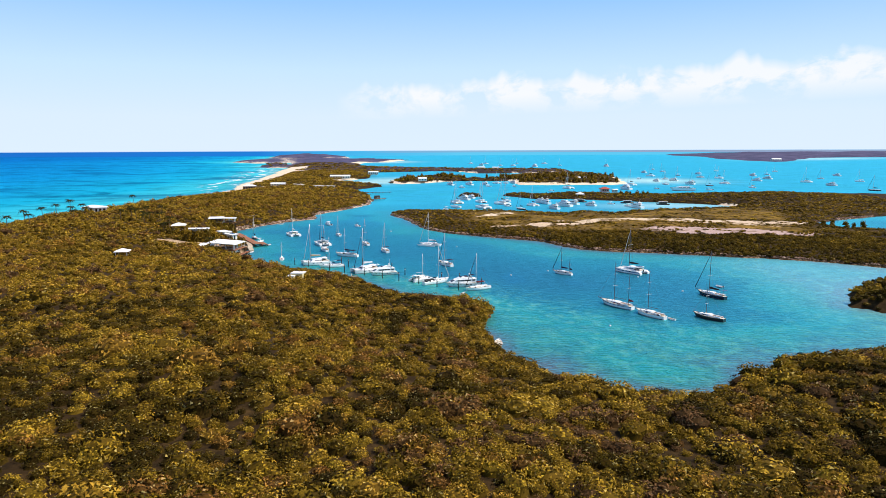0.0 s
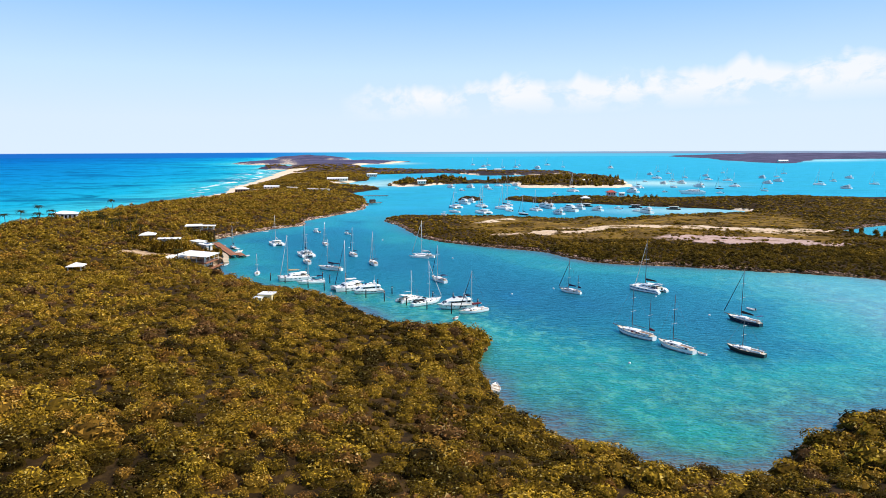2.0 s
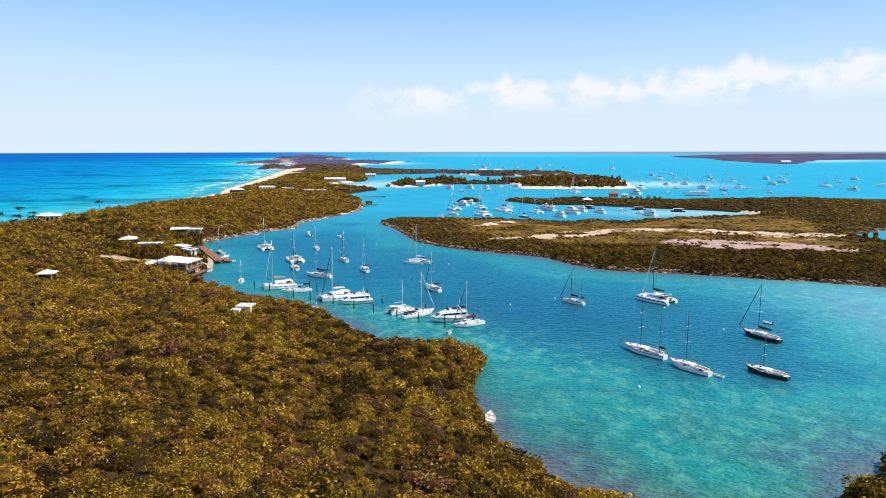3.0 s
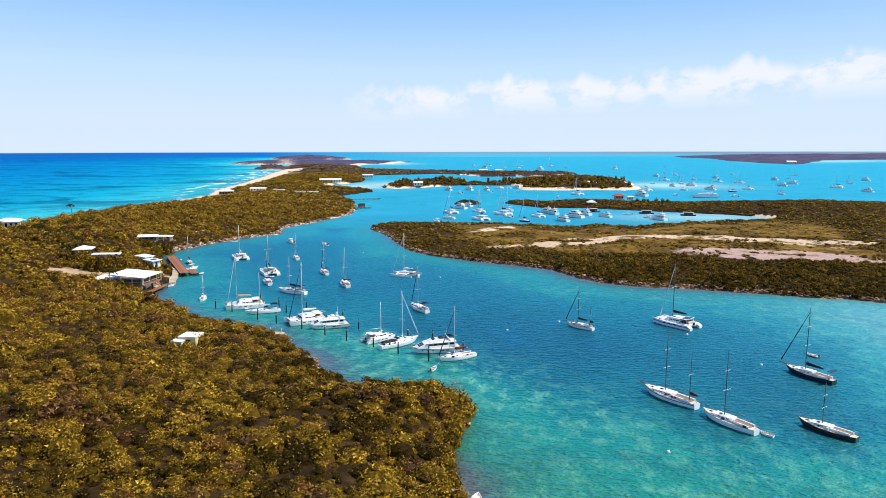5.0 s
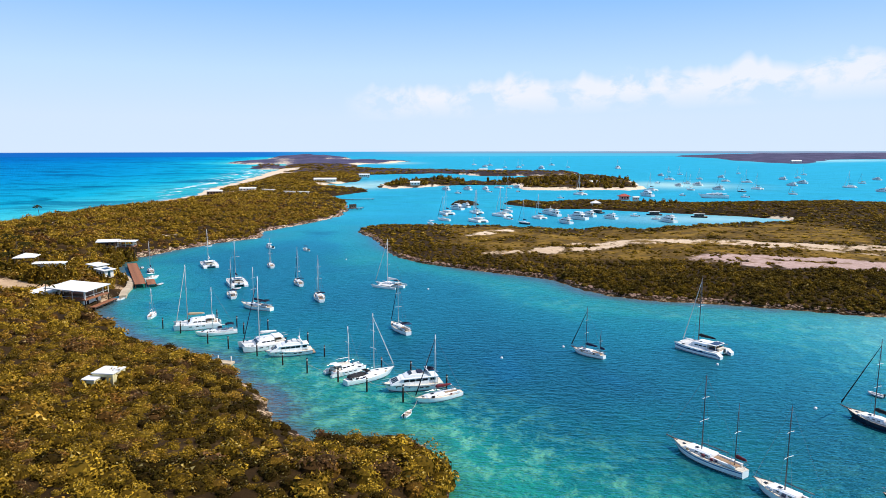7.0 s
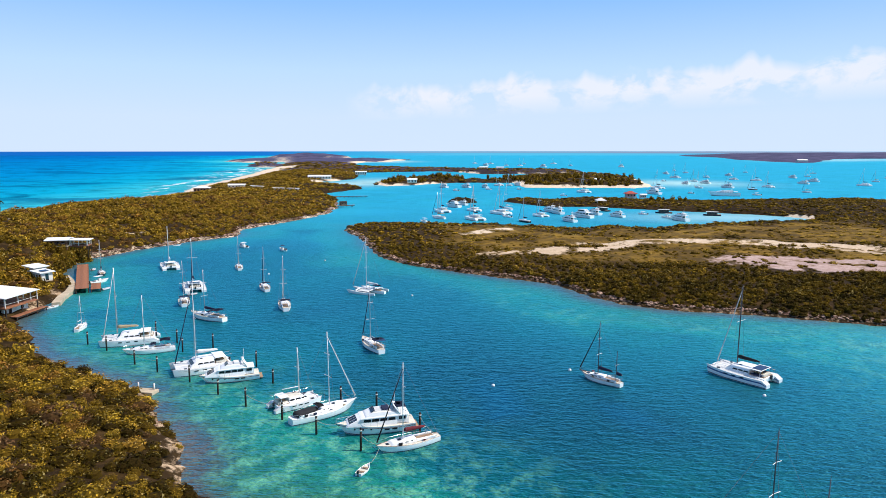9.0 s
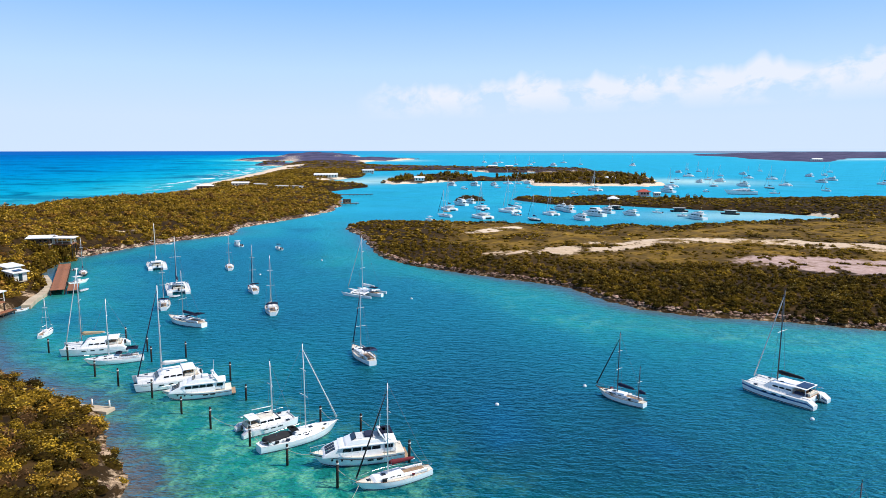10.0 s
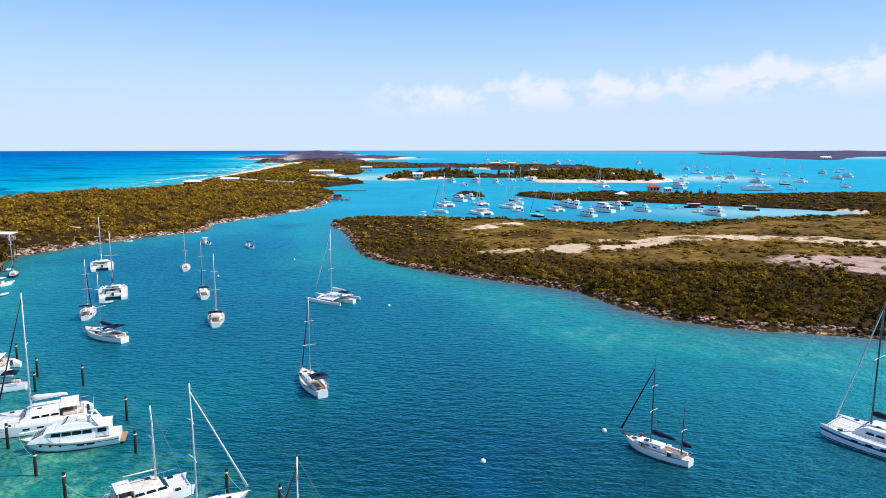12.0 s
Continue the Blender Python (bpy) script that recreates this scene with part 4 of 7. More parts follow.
def stripe_bm(st, L, rake, lo, hi, out=0.012):
    """A painted band along the topsides, a little proud of them."""
    bm = B()
    for sg in (-1, 1):
        rings = []
        for x, hb, dz, s in st:
            pts = []
            for f in (lo, hi):
                z = f * dz
                q = 0.985 - 0.05 * max(0.0, (0.6 - f) / 0.4) if f < 0.6 else 0.985 + 0.015 * (f - 0.6) / 0.4
                pts.append((x - rake * L * s ** 5 * (1 - f), sg * (hb * q + out), z))
            rings.append(pts)
        loft(bm, rings)
    return bm


def cover_bm(a, b, r0, r1, sag=0.0, seg=8, tall=1.5):
    """A lens-shaped roll of stowed sail from a to b."""
    bm = B()
    a, b = Vector(a), Vector(b)
    rings = []
    for k in range(9):
        s = k / 8
        p = a.lerp(b, s) + Vector((0, 0, -sag * math.sin(math.pi * s)))
        r = (r0 + (r1 - r0) * s) * (0.55 if k in (0, 8) else 1.0) * (1 + 0.06 * math.sin(k * 2.3))
        rings.append([p + Vector((0, r * math.cos(t), r * tall * math.sin(t))) for t in (2 * math.pi * j / seg for j in range(seg))])
    loft(bm, rings, True, True, True)
    return smooth(bm, 1.2)


def canopy_bm(x0, x1, w, z, rise=0.22, thick=0.04):
    """Stretched canvas arched across the boat."""
    bm = B()
    top = []
    for k in range(4):
        x = x0 + (x1 - x0) * k / 3
        dz = -0.10 if k in (0, 3) else 0.0
        top.append([(x, w * math.sin(t), z + dz + rise * (math.cos(t) - 0.3)) for t in (-1.35, -0.8, -0.3, 0.3, 0.8, 1.35)])
    loft(bm, top)
    got = bmesh.ops.solidify(bm, geom=bm.faces[:], thickness=thick)
    return smooth(bm, 1.0)


def rig(root, mast_x, deck_z, H, L, beam, bow_x, bow_z, stern_x, stern_z, mat, boom=True, cover=None, jib=None, spreaders=2, tag="mast", thick=0.10, back=True, fore=True):
    """Mast with spreaders, boom and stowed sail, standing rigging and rolled headsail."""
    mast = part(tag, smooth(tube(B(), [(mast_x, 0, deck_z), (mast_x - 0.05, 0, deck_z + H * 0.6), (mast_x - 0.12, 0, H)], thick, 8, thick * 0.62)), mat, root)
    for k in range(spreaders):
        z = deck_z + (H - deck_z) * (0.40 + 0.30 * k if spreaders == 2 else 0.55)
        hw = beam * (0.30 - 0.07 * k)
        part("spreader", tube(B(), [(mast_x - 0.2, -hw, z + 0.03), (mast_x - 0.03, 0, z), (mast_x - 0.2, hw, z + 0.03)], 0.045, 5), WHITESPAR if mat is not WHITESPAR else mat, mast)
    part("masthead_light", smooth(tube(B(), [(mast_x - 0.12, 0, H - 0.05), (mast_x - 0.12, 0, H + 0.35)], 0.03, 5)), BLACK, mast)
    bz = deck_z + 1.25
    if boom:
        bl = min(L * 0.36, mast_x - stern_x - 0.4)
        part("boom", smooth(tube(B(), [(mast_x - 0.1, 0, bz), (mast_x - bl, 0, bz + 0.1)], 0.075, 8)), mat, root)
        if cover:
            part("sail_cover", cover_bm((mast_x - 0.15, 0, bz + 0.30), (mast_x - bl + 0.1, 0, bz + 0.24), 0.27 + 0.012 * max(0.0, L - 9), 0.14, 0.02), cover, root)
    wires = [((mast_x, beam * 0.46, deck_z), (mast_x - 0.1, 0, H * 0.96)), ((mast_x, -beam * 0.46, deck_z), (mast_x - 0.1, 0, H * 0.96))]
    if back:
        wires.append(((stern_x + 0.1, 0, stern_z), (mast_x - 0.12, 0, H - 0.1)))
    for a, b in wires:
        part("shroud", tube(B(), [a, b], 0.016, 4), WIRE, root)
    if fore:
        part("forestay", tube(B(), [(bow_x - 0.1, 0, bow_z), (mast_x - 0.06, 0, H - 0.2)], 0.02, 4), WIRE, root)
    if jib:
        a, b = Vector((bow_x - 0.15, 0, bow_z + 0.5)), Vector((mast_x - 0.05, 0, H - 1.0))
        part("furled_headsail", smooth(tube(B(), [a, a.lerp(b, 0.3), a.lerp(b, 0.7), b], 0.13, 7, 0.05), 1.5), jib, root)
    return mast


def windows_row(root, xs, width, z0, z1, y, lean=0.0, mat=None, name="window"):
    """Dark panes on both cabin sides, each set a little proud."""
    for x in xs:
        for sg in (-1, 1):
            a, b = sorted((sg * (y - 0.04), sg * (y + 0.014)))
            part(name, prism(B(), [(x - width / 2, z0), (x + width / 2, z0), (x + width / 2 - 0.06, z1), (x - width / 2 + 0.06, z1)], a, b), mat or GLASS, root)


def sailboat(m, label, L=11.0, beam=3.5, H=14.0, hull=None, deck=None, spar=None, cover=None, jib=None, bimini=None, dodger=None, mizzen=0.0, sprit=0.0, stripe=None, solar=False,
             fine=True, group="", mast_at=0.08, clutter=0, kind="sailboat", mizzen_cover=None, boom=True, cockpit_cover=None):
    hull, deck, spar = hull or GEL, deck or CREAM, spar or ALU
    root = thing(kind, m, label, "sailboat", group)
    fb = 0.085 * L + 0.15
    st = hull_lines(L, beam, fb * 1.20, fb * 0.90, 0.46, 0.50)
    part("hull", hull_bm(st, L), hull, root)
    part("deck", deck_bm(st), deck, root)
    part("boot_stripe", stripe_bm(st, L, 0.10, 0.06, 0.17), BOTTOM, root)
    if stripe:
        part("cove_stripe", stripe_bm(st, L, 0.10, 0.72, 0.86), stripe, root)
    zd = fb
    cx0, cx1 = -0.10 * L, 0.26 * L
    cw = beam * 0.31
    part("cabin", smooth(prism(B(), [(cx0, zd - 0.1), (cx1 + 0.5, zd - 0.02), (cx1, zd + 0.30), (cx0 + 0.05, zd + 0.52)], -cw, cw, 0.14, 0.07), 0.5), GEL, root)
    windows_row(root, [cx0 + 0.7 + 0.95 * k for k in range(3 if fine else 2)], 0.62, zd + 0.13, zd + 0.30, cw - 0.055)
    # open cockpit between raised coamings
    part("cockpit_sole", block(B(), -0.40 * L, cx0, -beam * 0.19, beam * 0.19, zd - 0.06, zd + 0.075), TEAK if fine else GREYDECK, root, "dark teak cockpit floor")
    for sg in (-1, 1):
        a, b = sorted((sg * beam * 0.20, sg * beam * 0.29))
        part("coaming", block(B(), -0.41 * L, cx0, a, b, zd - 0.1, zd + 0.30, 0.05), GEL, root)
    mx = mast_at * L
    rig(root, mx, zd + 0.3, H, L, beam, L / 2 + sprit, fb * 1.2 + (0.15 if sprit else 0), -L / 2, fb * 0.95, spar, boom, cover, jib, 2 if fine else 1)
    if fine:
        for sg in (-1, 1):
            part("toe_rail", side_rail_bm(st, sg, 0.03, 0.02, 0.03), VARNISH if deck is CREAM else ALU, root)
        for sg in (-1, 1):
            part("guard_wire", side_rail_bm(st, sg, 0.06, 0.58, 0.014, 0.06, 0.95), STEEL, root)
        for x, hb, dz, s in st[1:-1:3]:
            for sg in (-1, 1):
                part("stanchion", tube(B(), [(x, sg * (hb - 0.06), dz - 0.02), (x, sg * (hb - 0.06), dz + 0.6)], 0.018, 4), STEEL, root)
        x, hb, dz, s = st[-2]
        part("bow_pulpit", tube(B(), [(x, hb, dz + 0.6), (L / 2 - 0.1, 0.22, dz + 0.75), (L / 2 + 0.1, 0, dz + 0.75), (L / 2 - 0.1, -0.22, dz + 0.75), (x, -hb, dz + 0.6)], 0.022, 5), STEEL, root)
        part("stern_pulpit", tube(B(), [(-L * 0.42, st[1][1] - 0.05, fb + 0.55), (-L / 2 + 0.1, st[0][1] - 0.1, fb + 0.6), (-L / 2 + 0.1, -st[0][1] + 0.1, fb + 0.6), (-L * 0.42, -st[1][1] + 0.05, fb + 0.55)], 0.022, 5), STEEL, root)
        for hx in (0.33 * L, 0.14 * L):
            part("hatch", block(B(), hx - 0.28, hx + 0.28, -0.28, 0.28, zd + (0.02 if hx > 0.3 * L else 0.42), zd + (0.16 if hx > 0.3 * L else 0.50), 0.03), GLASS, root)
        wheel = B()
        tube(wheel, [(-0.30 * L, 0.42 * math.cos(t), zd + 0.75 + 0.42 * math.sin(t)) for t in (k * math.pi / 5 for k in range(11))], 0.025, 4)
        part("steering_wheel", wheel, STEEL, root)
        part("anchor", tube(B(), [(L / 2 - 0.5, 0, fb * 1.15), (L / 2 + 0.15, 0, fb * 1.16), (L / 2 + 0.28, 0, fb * 0.95)], 0.05, 5), STEEL, root)
    if sprit:
        part("bowsprit", tube(B(), [(L / 2 - 1.0, 0, fb * 1.15), (L / 2 + sprit, 0, fb * 1.22 + 0.12)], 0.10, 6, 0.07), VARNISH, root)
        part("bobstay", tube(B(), [(L / 2 - 0.25 - 0.08 * L, 0, 0.15), (L / 2 + sprit - 0.1, 0, fb * 1.2)], 0.02, 4), WIRE, root)
    if mizzen:
        zx = -0.36 * L
        mm = rig(root, zx, zd + 0.1, mizzen, L * 0.6, beam * 0.7, 0, 0, -L / 2 - 0.5, fb, spar, True, mizzen_cover, None, 1, "mizzen_mast", 0.08, False, False)
    if bimini:
        part("bimini", canopy_bm(-0.42 * L, -0.22 * L, beam * 0.40, zd + 1.85), bimini, root, "canvas sun awning over the cockpit")
        for x in (-0.40 * L, -0.24 * L):
            for sg in (-1, 1):
                part("bimini_pole", tube(B(), [(x, sg * beam * 0.37, zd + 0.1), (x, sg * beam * 0.37, zd + 1.75)], 0.02, 4), STEEL, root)
    if dodger:
        part("dodger", canopy_bm(cx0 - 0.5, cx0 + 0.7, cw, zd + 1.0, 0.3), dodger, root)
    if cockpit_cover:
        part("cockpit_cover", cover_bm((-0.44 * L, 0, zd + 0.30), (-0.12 * L, 0, zd + 0.42), beam * 0.30, beam * 0.26, 0.05, 10, 0.45), cockpit_cover, root, "black canvas cover over the cockpit")
    if solar:
        part("solar_panel", block(B(), -0.49 * L, -0.41 * L, -beam * 0.33, beam * 0.33, zd + 1.9, zd + 1.95), SOLAR, root)
        part("stern_arch", tube(B(), [(-0.46 * L, -beam * 0.3, zd), (-0.46 * L, -beam * 0.3, zd + 1.9), (-0.46 * L, beam * 0.3, zd + 1.9), (-0.46 * L, beam * 0.3, zd)], 0.03, 5), STEEL, root)
    rng = random.Random(int(L * 1000) + clutter)
    for k in range(clutter):
        x, y = rng.uniform(-0.38, 0.30) * L, rng.choice((-1, 1)) * rng.uniform(0.30, 0.38) * beam
        s = rng.uniform(0.14, 0.30)
        part("deck_bag", smooth(block(B(), x - s, x + s, y - s * 0.6, y + s * 0.6, zd - 0.05, zd + s * 1.3, 0.05)), rng.choice((NAVY, TAN, RED, SAILWHITE, BLACKCANVAS)), root)
    return root


def catamaran(m, label, L=12.5, beam=6.9, H=18.5, spar=None, cover=None, jib=None, top=None, stripe=None, fine=True, group="", rear_canopy=None, solar=False, mast_at=0.10):
    spar, top = spar or ALU, top or GEL
    root = thing("catamaran", m, label, "catamaran", group)
    hb, fb = beam * 0.27, 0.112 * L + 0.12
    off = beam / 2 - hb / 2
    for sg in (-1, 1):
        st = hull_lines(L, hb, fb * 1.10, fb * 0.92, 0.80, 0.55)
        # stern steps: the last stations drop towards the water
        st = [(x, w_, dz * (0.50 + 0.50 * min(1.0, s / 0.08)) if s < 0.08 else dz, s) for x, w_, dz, s in st]
        bm = hull_bm(st, L, 0.03, 0.6)
        bmesh.ops.translate(bm, vec=(0, sg * off, 0), verts=bm.verts[:])
        part("hull", bm, GEL, root)
        bm = deck_bm(st, 0.02, 0.04)
        bmesh.ops.translate(bm, vec=(0, sg * off, 0), verts=bm.verts[:])
        part("side_deck", bm, GREYDECK if fine else GEL, root)
        bm = stripe_bm(st, L, 0.03, 0.05, 0.14)
        bmesh.ops.translate(bm, vec=(0, sg * off, 0), verts=bm.verts[:])
        part("boot_stripe", bm, BOTTOM, root)
        if stripe:
            bm = stripe_bm(st, L, 0.03, 0.55, 0.72)
            bmesh.ops.translate(bm, vec=(0, sg * off, 0), verts=bm.verts[:])
            part("hull_stripe", bm, stripe, root)
        if fine:
            for k in range(3):
                x = (-0.12 + 0.13 * k) * L
                a, b = sorted((sg * (off + hb * 0.47), sg * (off + hb * 0.505)))
                part("hull_window", block(B(), x - 0.4, x + 0.4, a, b, fb * 0.62, fb * 0.76), GLASS, root)
            part("stern_step", block(B(), -L / 2 + 0.1, -L * 0.42, sg * off - hb * 0.30, sg * off + hb * 0.30, fb * 0.30, fb * 0.42, 0.03), GREYDECK, root)
    part("bridge_deck", smooth(block(B(), -0.43 * L, 0.18 * L, -off, off, fb * 0.50, fb * 0.985, 0.05), 0.5), GEL, root)
    # saloon with raked wrap-round windows
    x0, x1, cw, zt = -0.17 * L, 0.14 * L, beam * 0.32, fb + 1.02
    part("saloon", smooth(prism(B(), [(x0, fb * 0.9), (x1 + 0.95, fb * 0.9), (x1 + 0.75, fb + 0.25), (x1 - 0.10, zt - 0.13), (x1 - 0.7, zt), (x0, zt + 0.02)], -cw, cw, 0.34, 0.09), 0.5), GEL, root)
    part("saloon_roof", smooth(prism(B(), [(x0 - 0.3, zt), (x1 - 0.25, zt - 0.04), (x1 - 0.75, zt + 0.09), (x0 - 0.3, zt + 0.13)], -cw + 0.32, cw - 0.32, 0.14, 0.04), 0.5), top, root)
    for k in range(3):
        x = x0 + 0.55 + k * 1.15
        for sg in (-1, 1):
            y = sg * (cw - 0.14)
            a, b = sorted((y - sg * 0.05, y + sg * 0.035))
            part("window", prism(B(), [(x - 0.5, fb + 0.36), (x + 0.52, fb + 0.36), (x + 0.36, fb + 0.64), (x - 0.46, fb + 0.64)], a, b), GLASS, root)
    for k in (-1, 0, 1):
        part("front_window", prism(B(), [(x1 + 0.74, fb + 0.32), (x1 + 0.50, fb + 0.32), (x1 + 0.02, fb + 0.72), (x1 + 0.24, fb + 0.72)], k * cw * 0.52 - cw * 0.23, k * cw * 0.52 + cw * 0.23), GLASS, root)
    part("cockpit_sole", block(B(), -0.40 * L, x0, -off * 0.75, off * 0.75, fb * 0.9, fb + 0.03), TEAK if fine else GREYDECK, root)
    part("cockpit_roof", smooth(block(B(), -0.36 * L, x0 - 0.1, -cw * 0.95, cw * 0.95, zt + 0.20, zt + 0.30, 0.05)), rear_canopy or GEL, root)
    for sg in (-1, 1):
        part("roof_post", tube(B(), [(-0.34 * L, sg * cw * 0.85, fb), (-0.34 * L, sg * cw * 0.85, zt + 0.22)], 0.05, 5), GEL, root)
    if fine:
        part("cockpit_table", smooth(block(B(), -0.30 * L, -0.23 * L, -off * 0.25, off * 0.25, fb + 0.02, fb + 0.68, 0.04)), TEAK, root)
        for sg in (-1, 1):
            a, b = sorted((sg * off * 0.45, sg * off * 0.74))
            part("cushion", smooth(block(B(), -0.36 * L, -0.20 * L, a, b, fb + 0.02, fb + 0.42, 0.05)), NAVY if cover in (NAVY, BLACKCANVAS) else CREAM, root)
        part("outboard", smooth(block(B(), -0.46 * L, -0.43 * L, -0.25, 0.25, fb * 0.7, fb * 1.25, 0.06)), BLACK, root)
    part("helm_seat", block(B(), -0.39 * L, -0.34 * L, -off * 0.6, off * 0.6, fb, fb + 0.5, 0.05), CREAM, root)
    part("crossbeam", smooth(tube(B(), [(L * 0.44, -off, fb * 1.0), (L * 0.44, 0, fb * 1.05), (L * 0.44, off, fb * 1.0)], 0.11, 8)), ALU, root)
    for sg in (-1, 1):
        a, b = sorted((sg * 0.25, sg * (off - hb * 0.25)))
        part("trampoline", block(B(), 0.16 * L, 0.435 * L, a, b, fb * 0.93, fb * 0.95), BLACKCANVAS if not fine else GREYDECK, root)
    part("centre_nacelle", smooth(block(B(), 0.14 * L, 0.45 * L, -0.22, 0.22, fb * 0.86, fb * 0.99, 0.05)), GEL, root)
    rig(root, mast_at * L, zt, H, L, beam * 0.8, L * 0.44, fb * 1.08, -L * 0.38, zt, spar, True, cover, jib, 1, thick=0.13, back=False)
    if solar:
        part("solar_panel", block(B(), -0.35 * L, -0.20 * L, -cw * 0.7, cw * 0.7, zt + 0.33, zt + 0.37), SOLAR, root)
    if fine:
        for sg in (-1, 1):
            bm = B()
            for k in range(6):
                x = (-0.36 + 0.15 * k) * L
                tube(bm, [(x, sg * (beam / 2 - 0.12), fb), (x, sg * (beam / 2 - 0.12), fb + 0.62)], 0.018, 4)
            tube(bm, [(-0.38 * L, sg * (beam / 2 - 0.12), fb + 0.62), (0.40 * L, sg * (beam / 2 - 0.16), fb + 0.66)], 0.014, 4)
            part("guard_rail", bm, STEEL, root)
        for x, y in ((0.30 * L, off), (0.30 * L, -off), (0.02 * L, 0.6)):
            part("hatch", block(B(), x - 0.28, x + 0.28, y - 0.25, y + 0.25, fb if abs(y) > 1 else zt + 0.05, (fb if abs(y) > 1 else zt + 0.05) + 0.12, 0.03), GLASS, root)
        part("davit", tube(B(), [(-0.36 * L, -1.0, fb), (-0.38 * L, -1.0, fb + 1.3), (-0.47 * L, -1.0, fb + 1.35)], 0.05, 5), STEEL, root)
        part("davit", tube(B(), [(-0.36 * L, 1.0, fb), (-0.38 * L, 1.0, fb + 1.3), (-0.47 * L, 1.0, fb + 1.35)], 0.05, 5), STEEL, root)
    return root


def motor_yacht(m, label, L=13.0, beam=4.2, bimini=None, hull=None, decks=1, fine=True, group="", stripe=None, kind="motor_yacht", mast=2.2):
    hull = hull or GEL
    root = thing(kind, m, label, "motor yacht", group)
    bow, stern = 0.15 * L, 0.105 * L
    st = hull_lines(L, beam, bow, stern, 0.86, 0.40)
    part("hull", hull_bm(st, L, 0.12, 0.6, 0.97), hull, root)
    part("deck", deck_bm(st, 0.05, 0.05), CREAM if fine else GREYDECK, root)
    part("boot_stripe", stripe_bm(st, L, 0.12, 0.05, 0.13), BOTTOM, root)
    for sg in (-1, 1):
        part("rub_rail", side_rail_bm(st, sg, -0.02, -0.28, 0.05), stripe or BLACK, root)
    z = stern + 0.12
    x0, x1, cw, zt = -0.26 * L, 0.22 * L, beam * 0.38, stern + 1.5
    part("deckhouse", smooth(prism(B(), [(x0, z - 0.3), (x1 + 2.2, z + 0.10), (x1 + 1.75, z + 0.50), (x1 + 0.25, zt - 0.22), (x1 - 0.5, zt), (x0, zt)], -cw, cw, 0.22, 0.10), 0.5), GEL, root)
    n = 4 if fine else 3
    for k in range(n):
        x = x0 + 0.9 + k * (x1 - x0 - 0.8) / n
        wd = (x1 - x0) / n * 0.40
        for sg in (-1, 1):
            y = sg * (cw - 0.135)
            a, b = sorted((y - sg * 0.05, y + sg * 0.03))
            part("window", prism(B(), [(x - wd, z + 0.66), (x + wd, z + 0.66), (x + wd - 0.12, z + 1.12), (x - wd + 0.02, z + 1.12)], a, b), GLASS, root)
    slope = 1.5 / (zt - 0.22 - z - 0.50)
    xa, xb = x1 + 1.75 - slope * 0.06, x1 + 1.75 - slope * 0.62
    for k in (-1, 0, 1):
        part("windscreen", prism(B(), [(xa + 0.05, z + 0.56), (xa - 0.15, z + 0.56), (xb - 0.15, z + 1.12), (xb + 0.05, z + 1.12)], k * cw * 0.52 - cw * 0.23, k * cw * 0.52 + cw * 0.23), GLASS, root)
    part("boat_deck", smooth(prism(B(), [(-0.42 * L, zt - 0.02), (x1 - 0.15, zt - 0.06), (x1 - 0.7, zt + 0.10), (-0.42 * L, zt + 0.10)], -cw - 0.05, cw + 0.05, 0.06, 0.04), 0.5), GEL, root)
    part("flybridge", smooth(prism(B(), [(-0.30 * L, zt + 0.08), (0.15 * L, zt + 0.08), (0.13 * L, zt + 0.28), (0.05 * L, zt + 0.72), (-0.06 * L, zt + 0.78), (-0.30 * L, zt + 0.50)], -cw * 0.90, cw * 0.90, 0.16, 0.07), 0.5), GEL, root)
    part("flybridge_well", block(B(), -0.27 * L, 0.02 * L, -cw * 0.60, cw * 0.60, zt + 0.50, zt + 0.82), GREYDECK, root)
    part("flybridge_seat", smooth(block(B(), -0.17 * L, -0.08 * L, -cw * 0.52, cw * 0.52, zt + 0.70, zt + 1.10, 0.06)), SAILWHITE if bimini is None else NAVY, root)
    part("flybridge_screen", prism(B(), [(0.055 * L, zt + 0.68), (0.068 * L, zt + 0.68), (0.030 * L, zt + 1.02), (0.017 * L, zt + 1.02)], -cw * 0.62, cw * 0.62), GLASS, root)
    for sg in (-1, 1):
        part("deck_post", tube(B(), [(-0.42 * L + 0.2, sg * cw, stern), (-0.42 * L + 0.2, sg * cw, zt)], 0.05, 5), GEL, root)
    part("aft_bulkhead", block(B(), x0 - 0.02, x0 + 0.03, -cw * 0.55, cw * 0.55, z + 0.1, zt - 0.25), GLASS, root)
    part("radar_arch", smooth(tube(B(), [(-0.30 * L, -cw * 0.9, zt + 0.1), (-0.24 * L, -cw * 0.80, zt + 1.30), (-0.23 * L, -cw * 0.55, zt + 1.45), (-0.23 * L, cw * 0.55, zt + 1.45), (-0.24 * L, cw * 0.80, zt + 1.30), (-0.30 * L, cw * 0.9, zt + 0.1)], 0.14, 6)), GEL, root)
    part("radar_mast", tube(B(), [(-0.24 * L, 0, zt + 1.5), (-0.26 * L, 0, zt + 1.5 + mast)], 0.05, 5, 0.03), GEL, root)
    part("radar_dome", smooth(tube(B(), [(-0.23 * L, 0, zt + 1.62), (-0.23 * L, 0, zt + 1.85)], 0.30, 10)), GEL, root)
